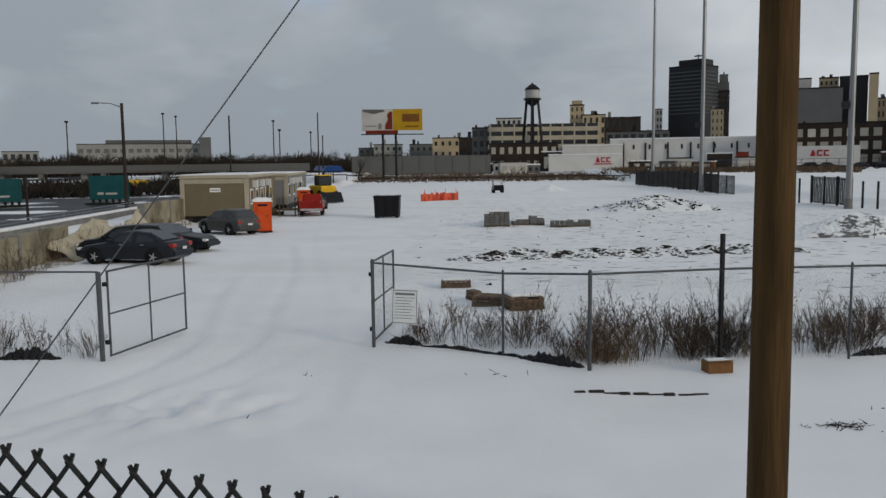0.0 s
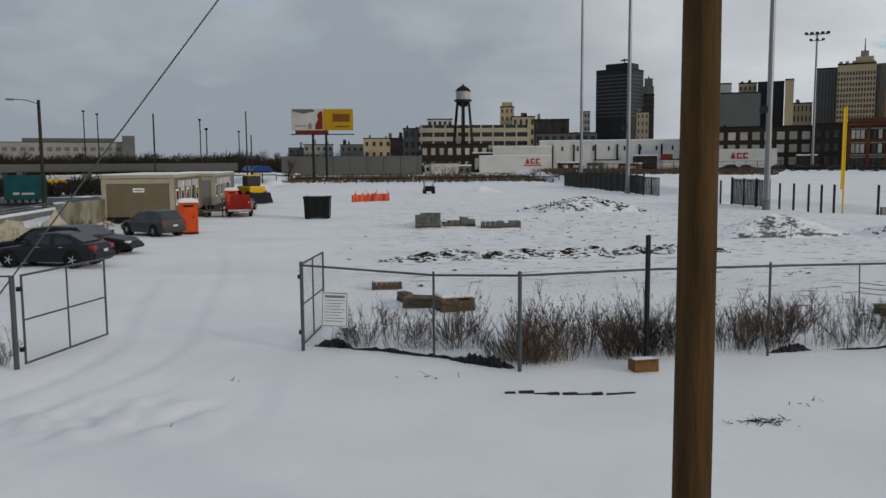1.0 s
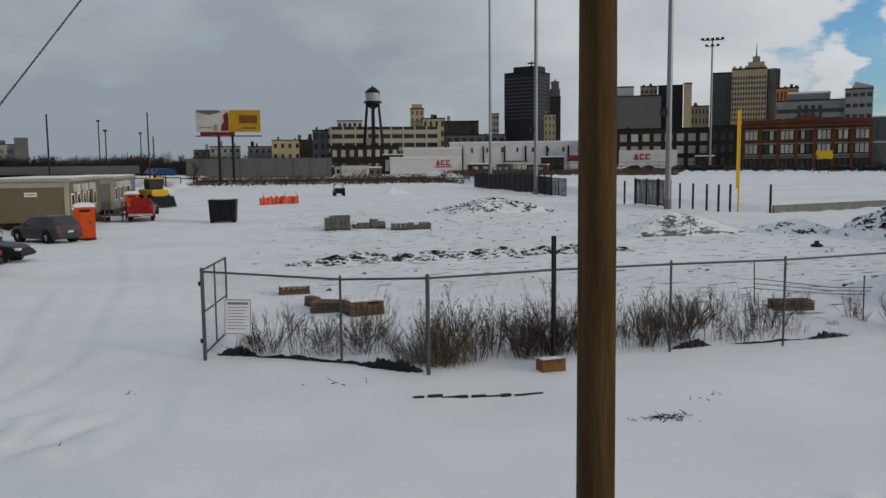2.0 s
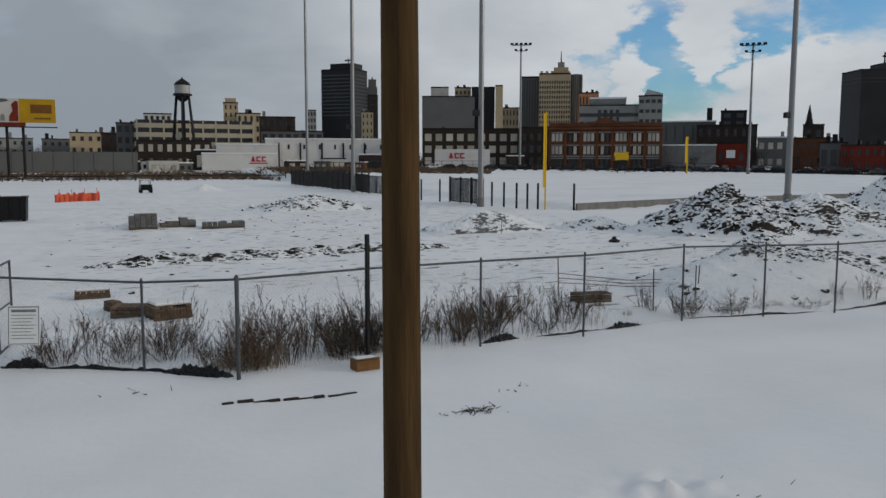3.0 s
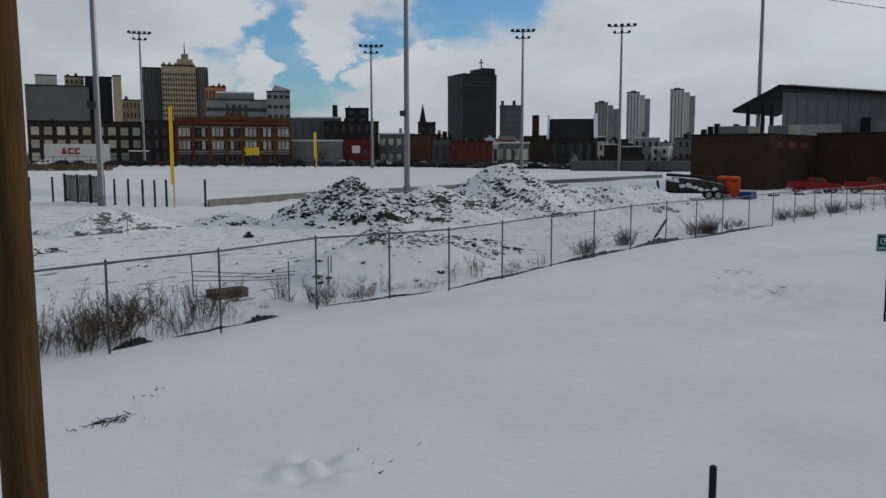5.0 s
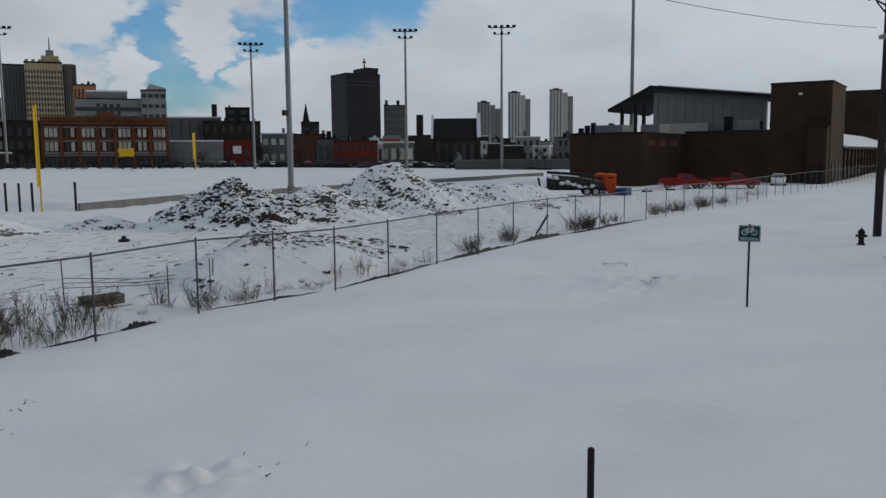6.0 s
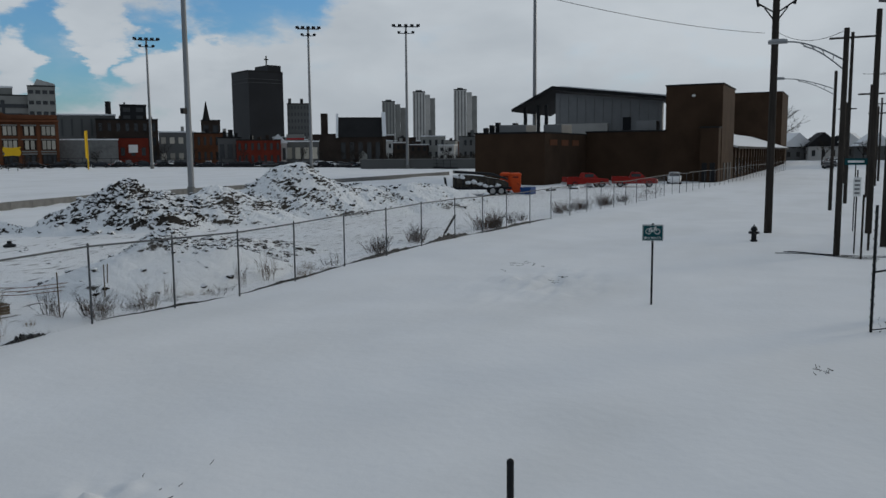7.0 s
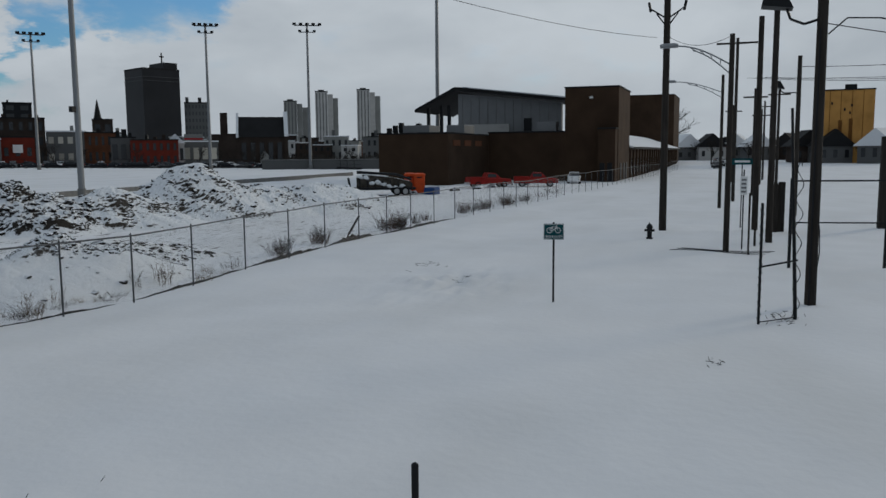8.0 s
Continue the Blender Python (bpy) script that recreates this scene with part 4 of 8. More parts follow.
bd = thing("timber_edge", "dark timber edging half buried in snow", "timber")
for k in range(9):
    x0 = 2.38 + 0.27 * k
    zz = ground_height(x0, 14.75)
    part("timber", Mesh().box(x0, x0 + (0.28 if k % 3 else 0.2), 14.72 - 0.02 * k + 0.02 * math.sin(k * 1.7), 14.79 - 0.02 * k + 0.02 * math.sin(k * 1.7), zz - 0.05, zz + 0.028 + 0.018 * math.sin(k * 2.3), bev=0.008), "dark_pole", bd)


def litter(name, x, y, n, spread, size, seed, mat="stem_dark"):
    r = random.Random(seed)
    ms = Mesh()
    for _ in range(n):
        px, py = x + r.gauss(0, spread), y + r.gauss(0, spread * 0.5)
        a = r.uniform(0, 6.28)
        L = size * r.uniform(0.4, 1.4)
        z = ground_height(px, py) + 0.005
        ms.tube((px, py, z), (px + L * math.cos(a), py + L * math.sin(a), z + r.uniform(0.0, 0.07)), 0.008 * r.uniform(0.5, 1.5), 0.004, 4)
    return single(name, ms, mat, "scattered dark twigs and scraps on the snow", "twigs", kind="stuff")


litter("twigs", 7.69, 13.81, 7, 0.3, 0.07, 14)
litter("twigs", 6.45, 12.78, 46, 0.24, 0.1, 1)
litter("twigs", 6.2, 12.85, 16, 0.08, 0.12, 11)
litter("twigs", -3.7, 13.4, 3, 0.15, 0.08, 2)
litter("twigs", 1.0, 16.1, 5, 0.35, 0.2, 3)
litter("twigs", -2.9, 16.4, 3, 0.1, 0.08, 4)
litter("twigs", 8.3, 8.1, 5, 0.5, 0.06, 5)
litter("twigs", 23.0, -0.9, 40, 0.45, 0.12, 6)
litter("twigs", 17.8, 0.6, 10, 0.25, 0.12, 7)
litter("twigs", 27.0, 9.0, 12, 0.5, 0.2, 8)
litter("twigs", 30.2, 11.6, 16, 0.9, 0.2, 9)


# ---------------------------------------------------------------- mounds on the building site
def mound(name, x, y, rx, ry, h, mat, label, rough=0.5, seed=0, n=70, rot=0.0, sharp=1.6, lumps=1.6):
    ms = Mesh()
    pts = []
    c, s = math.cos(radians(rot)), math.sin(radians(rot))
    for j in range(n + 1):
        for i in range(n + 1):
            u, v = 2 * i / n - 1, 2 * j / n - 1
            wob = 1 + 0.22 * noise.noise((u * 1.6, v * 1.6, seed))
            d = math.hypot(u, v) * wob
            z = h * max(0.0, 1 - d) ** sharp * (1 + 0.35 * noise.noise((u * 2.3, v * 2.3, seed + 3)))
            z *= min(1.0, 5 * (1 - max(abs(u), abs(v))))
            a = min(1.0, z / (0.25 * h))
            px, py = u * rx, v * ry
            z += a * rough * (0.30 * noise.noise((px * lumps * 0.6, py * lumps * 0.6, seed)) + 0.26 * abs(noise.noise((px * lumps * 1.7, py * lumps * 1.7, seed + 5))) + 0.15 * abs(noise.noise((px * lumps * 3.6, py * lumps * 3.6, seed + 6))))
            gx_, gy_ = x + c * px - s * py, y + s * px + c * py
            pts.append((gx_, gy_, ground_height(gx_, gy_) - 0.05 + z if z > 0.01 else ground_height(gx_, gy_) - 0.12))
    ms.add(pts, [(j * (n + 1) + i, j * (n + 1) + i + 1, (j + 1) * (n + 1) + i + 1, (j + 1) * (n + 1) + i) for j in range(n) for i in range(n)])
    return single(name, ms, mat, label, "mound", kind="", smooth=False)


MOUND = "heap of dark soil clods dusted with snow"
mound("soil_mound", 18.2, 70.5, 6.2, 3.4, 1.35, "mound", MOUND, 0.45, 1, 90, sharp=1.0, lumps=1.2)
mound("soil_mound", 23.4, 46.2, 5.2, 2.6, 1.25, "grey_heap", "low spoil heap with grey soil under snow", 0.45, 2, 90, 12, 1.0, 1.0)
mound("soil_mound", 30.8, 45.0, 3.2, 2.2, 0.85, "mound", MOUND, 0.5, 3, 70, 0, 1.0)
mound("soil_mound", 36.6, 39.4, 6.6, 5.2, 2.9, "mound", MOUND, 0.95, 4, 120, -35, 1.1, 1.3)
mound("soil_mound", 41.5, 37.0, 7.0, 5.2, 2.5, "smooth_mound", "snow-covered saddle of spoil between two heaps", 0.5, 5, 100, -35, 1.1)
mound("soil_mound", 49.0, 35.6, 11.5, 7.2, 3.75, "smooth_mound", "tall snow-covered spoil heap with soil breaking through", 0.6, 6, 140, -25, 1.1)
mound("soil_mound", 57.5, 31.2, 10.5, 6.0, 2.1, "smooth_mound", "long snow-covered spoil heap with soil breaking through", 0.55, 7, 120, -14, 1.1)
cone = mound("soil_mound", 22.1, 21.7, 5.6, 3.7, 1.75, "smooth_mound", "smooth snow-covered cone of spoil behind the fence", 0.16, 8, 110, 4, 1.0, 1.0)
mound("soil_mound", 27.0, 24.0, 5.8, 2.4, 1.0, "ridge", "low ridge of dark soil behind the cone", 0.5, 18, 80, -20, 1.2)
mound("soil_mound", 3.7, 56.2, 2.0, 1.6, 0.9, "snowcap", "small heap of clean snow behind the block pallets", 0.15, 9, 30)
mound("soil_mound", 15.5, 118, 4.0, 2.5, 1.1, "snowcap", "small heap of clean snow at the lot edge", 0.2, 10, 30)

for k in range(9):
    mound("soil_ridge", 2.0 + 1.65 * k, 36.7 + 0.22 * k + (0.7 if k % 2 else -0.5), 2.6, 0.85, 0.32, "ridge", "low churned ridge of dark soil dusted with snow", 0.42, 30 + k, 44, 5 * math.sin(k * 1.7), 1.3, 2.0)
CLODS = []
for k in range(5):
    r = random.Random(60 + k)
    bm = bmesh.new()
    bmesh.ops.create_icosphere(bm, subdivisions=2, radius=1.0)
    for v in bm.verts:
        n3 = noise.noise(v.co * 1.3 + Vector((k * 7, 0, 0)))
        v.co *= 1 + 0.55 * n3
        v.co.z *= 0.62
    me = bpy.data.meshes.new("clod")
    bm.to_mesh(me)
    bm.free()
    CLODS.append(([tuple(v.co) for v in me.vertices], [tuple(p.vertices) for p in me.polygons]))


def clods(name, spots, mat, label, seed):
    r = random.Random(seed)
    ms = Mesh()
    for x, y, z, s in spots:
        vs, fs = r.choice(CLODS)
        m = pose(x, y, z, r.uniform(-25, 25), r.uniform(-25, 25), r.uniform(0, 360)) @ Matrix.Scale(s, 4)
        ms.add([m @ Vector(v) for v in vs], fs)
    return single(name, ms, mat, label, "soil", kind="stuff")


# clods that break through along the crest and the eastern foot of the cone
r = random.Random(29)
sp = []
top = max((v.co for v in cone.data.vertices), key=lambda p: p.z)
for v in cone.data.vertices:
    p = v.co
    if p.z < ground_height(p.x, p.y) + 0.03:
        continue
    far = math.hypot(p.x - top.x, p.y - top.y)
    ridge = abs((p.x - top.x) * 0.33 + (p.y - top.y) * 0.94)
    chance = 0.25 if far < 0.9 else (0.16 if ridge < 0.4 and p.x > top.x else (0.10 if ridge < 0.3 else 0.004))
    if r.random() < chance:
        s = r.uniform(0.035, 0.13)
        sp.append((p.x, p.y, p.z + 0.1 * s, s))
clods("soil_clods", sp, "clod", "dark soil clods breaking through the snowy cone", 31)
r = random.Random(11)
sp = []
for _ in range(170):
    t = r.random()
    x = 1.0 + 15.0 * t
    y = 36.6 + 2.0 * t + r.gauss(0, 0.8)
    s = r.uniform(0.06, 0.2) * (0.45 + 0.7 * t)
    sp.append((x, y, ground_height(x, y) + 0.2 * s, s))
clods("soil_clods", sp, "clod", "row of churned dark soil clods in the snow", 12)
sp = []
for _ in range(110):
    x, y = r.gauss(14, 9), r.uniform(27, 62)
    if x > -2 and x < 33:
        s = r.uniform(0.04, 0.12)
        sp.append((x, y, ground_height(x, y) + 0.2 * s, s))
clods("soil_clods", sp, "clod", "scattered soil clods poking through the snow", 13)
dg = bpy.context.evaluated_depsgraph_get()
dg.update()


def scatter_on(mound_name, count, cx, cy, rx, ry, smin, smax, seed, label):
    """Clods resting on the heap that lies under them."""
    rr = random.Random(seed)
    out = []
    for _ in range(count):
        x, y = cx + rr.gauss(0, rx), cy + rr.gauss(0, ry)
        hit, p, nrm_, _, ob, _ = scene.ray_cast(dg, Vector((x, y, 12)), Vector((0, 0, -1)))
        if hit and ob.name.startswith("soil_mound"):
            s = rr.uniform(smin, smax)
            out.append((p.x, p.y, p.z + 0.15 * s, s))
    clods("soil_clods", out, "clod", label, seed)


scatter_on("soil_mound", 280, 36.0, 39.1, 2.6, 2.0, 0.07, 0.24, 21, "large dark soil clods tipped over the heap")
scatter_on("soil_mound", 110, 47.0, 35.2, 4.0, 2.2, 0.06, 0.2, 22, "soil clods scattered on the spoil heap")
scatter_on("soil_mound", 420, 24.6, 21.2, 1.6, 0.4, 0.04, 0.11, 23, "soil clods down the side of the cone")
scatter_on("soil_mound", 150, 18.2, 70.2, 2.6, 1.2, 0.10, 0.26, 24, "dark soil clods on the far heap")
scatter_on("soil_mound", 70, 57, 32.0, 5.0, 2.0, 0.08, 0.22, 25, "soil clods scattered on the long heap")


# ---------------------------------------------------------------- building materials on the lot
def pallet(x, y, w, d, rows, cols, h, mat, label, rz=0, cap=True, unit="block", seed=0):
    p = thing("block_pallet", label, "pallet", on_ground(x, y, -0.02, rz), "pallets of blocks")
    for k in range(3):
        part("runner", Mesh().box(-w / 2, w / 2, -d / 2 + k * (d - 0.1) / 2, -d / 2 + 0.1 + k * (d - 0.1) / 2, 0, 0.1), "timber", p)
    part("deck", Mesh().box(-w / 2, w / 2, -d / 2, d / 2, 0.104, 0.125), "timber", p)
    bw, bh = w / cols, h / rows
    me = Mesh().box(0.01, bw - 0.012, 0, d, 0.005, bh - 0.012, bev=0.008).data(unit, M[mat])
    rr = random.Random(seed)
    for j in range(rows):
        for i in range(cols):
            if j == rows - 1 and rr.random() < 0.15:
                continue
            part(unit, me, mat, p, at=pose(-w / 2 + i * bw, -d / 2 + rr.uniform(-0.02, 0.02), 0.13 + j * bh))
    if cap:
        part("snow_cap", Mesh().box(-w / 2 + 0.05, w / 2 - 0.05, -d / 2 + 0.05, d / 2 - 0.05, 0.13 + h, 0.13 + h + 0.1, bev=0.04), "snowcap", p)
    return p


pallet(3.55, 54.6, 1.65, 1.1, 5, 5, 0.85, "block", "pallet of grey concrete blocks capped with snow", 0, True, "block", 1)
pallet(5.15, 55.2, 1.1, 1.0, 2, 3, 0.28, "block", "low pallet of grey blocks under snow", 4, True, "block", 2)
pallet(6.3, 55.4, 1.0, 1.0, 3, 2, 0.5, "block", "pallet of dark grey blocks capped with snow", 0, True, "block", 3)
pallet(7.75, 54.4, 1.3, 1.0, 3, 4, 0.3, "block", "broken pallet of grey slabs", -8, False, "slab", 4)
pallet(9.0, 54.3, 1.5, 1.0, 2, 4, 0.32, "block", "low pallet of grey slabs dusted with snow", -3, False, "slab", 5)
pallet(0.4, 28.3, 1.05, 0.6, 2, 6, 0.14, "clay", "snow-topped stack of brown clay bricks", 0, True, "brick", 6)
pallet(2.3, 23.7, 1.05, 0.8, 4, 6, 0.28, "clay", "stack of brown clay bricks in weeds", 14, True, "brick", 7)
pallet(1.35, 24.6, 0.9, 0.7, 2, 5, 0.2, "clay", "tumbled stack of brown clay bricks in weeds", -18, False, "brick", 8)
pallet(1.0, 25.6, 0.5, 0.5, 2, 3, 0.2, "clay", "few loose brown clay bricks in snow", 25, False, "brick", 9)
tb = thing("timber_crate", "weathered timber formwork crate lying in weeds", "crate", on_ground(14.4, 21.2, -0.1, -12) @ Matrix.Scale(0.76, 4))
for k in range(4):
    part("plank", Mesh().box(-0.75, 0.75, -0.35 + 0.0 * k, -0.31, 0.02 + 0.11 * k, 0.12 + 0.11 * k, bev=0.006), "timber", tb)
    part("plank", Mesh().box(-0.75, 0.75, 0.31, 0.35, 0.02 + 0.11 * k, 0.12 + 0.11 * k, bev=0.006), "timber", tb)
part("lid", Mesh().box(-0.78, 0.78, -0.37, 0.37, 0.47, 0.5, bev=0.008), "timber", tb)

for k, (x, y, h) in enumerate(((14.0, 22.4, 1.3), (15.2, 19.2, 1.2), (17.4, 20.0, 1.1), (23.0, 43.5, 0.9), (18.0, 20.6, 1.0))):
    single("stake", Mesh().tube((0, 0, -0.3), (0.03 * k - 0.05, 0, h), 0.018, None, 6), "timber", "thin wooden survey stake stuck in the snow", "stake", on_ground(x, y), "survey stakes")
bd2 = thing("bent_bars", "rusty reinforcing bars lying bent over the snow", "bars")
for k in range(3):
    part("bar", Mesh().path([(13.9, 22.3, 0.5 + 0.15 * k), (16.2, 21.9, 0.3 + 0.1 * k), (18.6, 21.6 + 0.3 * k, 0.2 + 0.08 * k)], 0.012), "rust", bd2)
single("plank", Mesh().box(-0.9, 0.9, -0.06, 0.06, 0, 0.05, bev=0.008), "dark_pole", "dark plank leaning on the snowy bank", "plank", pose(39.6, 19.4, 0.55, 0, -28, 5))
single("drain_cover", Mesh().lathe([(0.28, -0.02), (0.3, 0.1), (0.12, 0.18), (0.1, 0.3)], 10), "dark_steel", "dark metal valve cap standing in the snow", "valve", on_ground(26.5, 37.0))

# large dark container and other things out on the lot
bx = thing("black_container", "black plastic waste container with snow on its lid", "container", on_ground(-4.5, 65.6, -0.02, -2))
part("body", Mesh().prism([(-0.95, 0.12), (0.95, 0.12), (1.02, 1.62), (-1.02, 1.62)], 1, -0.8, 0.8), "black_plastic", bx)
part("lid", Mesh().box(-1.06, 1.06, -0.86, 0.86, 1.62, 1.78, bev=0.04), "black_plastic", bx)
part("snow_cap", Mesh().box(-0.55, 0.6, -0.6, 0.6, 1.78, 1.86, bev=0.03), "snowcap", bx)
for s in (-0.7, 0, 0.7):
    part("rib", Mesh().box(s - 0.05, s + 0.05, -0.86, -0.8, 0.15, 1.6, bev=0.02), "black_plastic", bx)
for s in (-0.8, 0.8):
    part("foot", Mesh().box(s - 0.12, s + 0.12, -0.75, 0.75, 0, 0.12), "dark_steel", bx)

on = Mesh()
pts = []
for i in range(31):
    x = -2.6 + 4.3 * i / 30
    for j in range(5):
        t = j / 4
        pts.append((x + 0.1 * noise.noise((i * 0.4, t, 3)), 93.7 + 0.5 * noise.noise((i * 0.35, t * 0.6, 1)), ground_height(x, 93.7) + t * (0.85 + 0.35 * noise.noise((i * 0.5, 0, 4)))))
on.add(pts, [(i * 5 + j, i * 5 + j + 1, (i + 1) * 5 + j + 1, (i + 1) * 5 + j) for i in range(30) for j in range(4)])
nt = single("safety_netting", on, "orange_net", "sagging orange plastic safety netting across the lot", "netting")
md = nt.modifiers.new("thick", "SOLIDIFY")
md.thickness = 0.02
for k in range(4):
    single("stake", Mesh().tube((0, 0, -0.2), (0.06, 0, 1.35), 0.03, None, 6), "orange", "orange stake holding the safety netting", "stake", on_ground(-2.2 + 1.2 * k, 93.6), "netting stakes")

uv = thing("utility_vehicle", "small dark utility vehicle with a white roof", "vehicle", on_ground(7.7, 116, 0, 4))
part("body", Mesh().box(-0.72, 0.72, -1.2, 1.2, 0.35, 0.85, bev=0.08), "car_black", uv)
part("bed", Mesh().box(-0.7, 0.7, -1.25, -0.2, 0.85, 1.1, bev=0.03), "dark_steel", uv)
part("roof", Mesh().box(-0.68, 0.68, -0.3, 1.0, 1.72, 1.8, bev=0.03), "white_paint", uv)
for sx in (-0.62, 0.62):
    for sy in (-0.25, 0.95):
        part("roof_post", Mesh().tube((sx, sy, 0.8), (sx, sy, 1.73), 0.035), "dark_steel", uv)
    for sy in (-0.8, 0.8):
        part("wheel", Mesh().tube((sx - 0.12, sy, 0.32), (sx + 0.12, sy, 0.32), 0.32, None, 16), "rubber", uv)


# ---------------------------------------------------------------- vehicles
def wheel(parent, x, y, r, w, side):
    ms = Mesh()
    pts, fs, n = [], [], 20
    for rr, yy_ in ((r * 0.62, -w / 2), (r * 0.94, -w / 2), (r, -w / 2 + 0.03), (r, w / 2 - 0.03), (r * 0.94, w / 2), (r * 0.62, w / 2)):
        for k in range(n):
            t = 6.28318 * k / n
            pts.append((rr * math.cos(t), yy_, rr * math.sin(t)))
    for i in range(5):
        for k in range(n):
            fs.append((i * n + k, i * n + (k + 1) % n, (i + 1) * n + (k + 1) % n, (i + 1) * n + k))
    wh = part("wheel", ms.add(pts, fs), "rubber", parent, at=pose(x, y, r), smooth=True)
    rm = Mesh().tube((0, -0.02, 0), (0, 0.02, 0), r * 0.63, None, 20)
    for k in range(5):
        t = 6.28318 * k / 5
        rm.tube((0, side * 0.06, 0), (r * 0.6 * math.cos(t), side * 0.075, r * 0.6 * math.sin(t)), r * 0.1, r * 0.07, 6)
    rm.tube((0, side * 0.03, 0), (0, side * 0.09, 0), r * 0.16, None, 10)
    part("rim", rm, "rim", wh)


def loft(sections):
    """Joins outlines of the same corner count, one after another, and closes both ends."""
    ms = Mesh()
    n = len(sections[0])
    pts = [p for s in sections for p in s]
    fs = []
    for i in range(len(sections) - 1):
        for k in range(n):
            fs.append((i * n + k, i * n + (k + 1) % n, (i + 1) * n + (k + 1) % n, (i + 1) * n + k))
    fs += [tuple(range(n))[::-1], tuple(range((len(sections) - 1) * n, len(sections) * n))]
    return ms.add(pts, fs)


CAR = dict(
    # stations along the body from nose to tail: (x, belt height, half width); roof line: (x, z, half width)
    sedan=dict(L=4.75, belt=[(-2.37, 0.52, 0.62), (-2.3, 0.66, 0.78), (-1.9, 0.80, 0.88), (-0.95, 0.93, 0.91), (0.6, 0.97, 0.91), (1.7, 1.0, 0.89), (2.2, 0.98, 0.80), (2.37, 0.72, 0.66)],
               roof=[(-1.0, 0.92, 0.80), (-0.25, 1.38, 0.62), (0.5, 1.44, 0.63), (1.1, 1.36, 0.61), (1.85, 0.99, 0.74)], wheels=(-1.42, 1.42), r=0.33),
    wagon=dict(L=4.6, belt=[(-2.3, 0.55, 0.62), (-2.2, 0.72, 0.80), (-1.8, 0.90, 0.88), (-0.95, 1.0, 0.91), (0.8, 1.04, 0.91), (1.9, 1.06, 0.89), (2.2, 1.02, 0.83), (2.3, 0.65, 0.74)],
               roof=[(-1.15, 0.99, 0.80), (-0.35, 1.50, 0.66), (0.6, 1.58, 0.67), (1.6, 1.54, 0.65), (2.15, 1.06, 0.76)], wheels=(-1.38, 1.38), r=0.35),
)


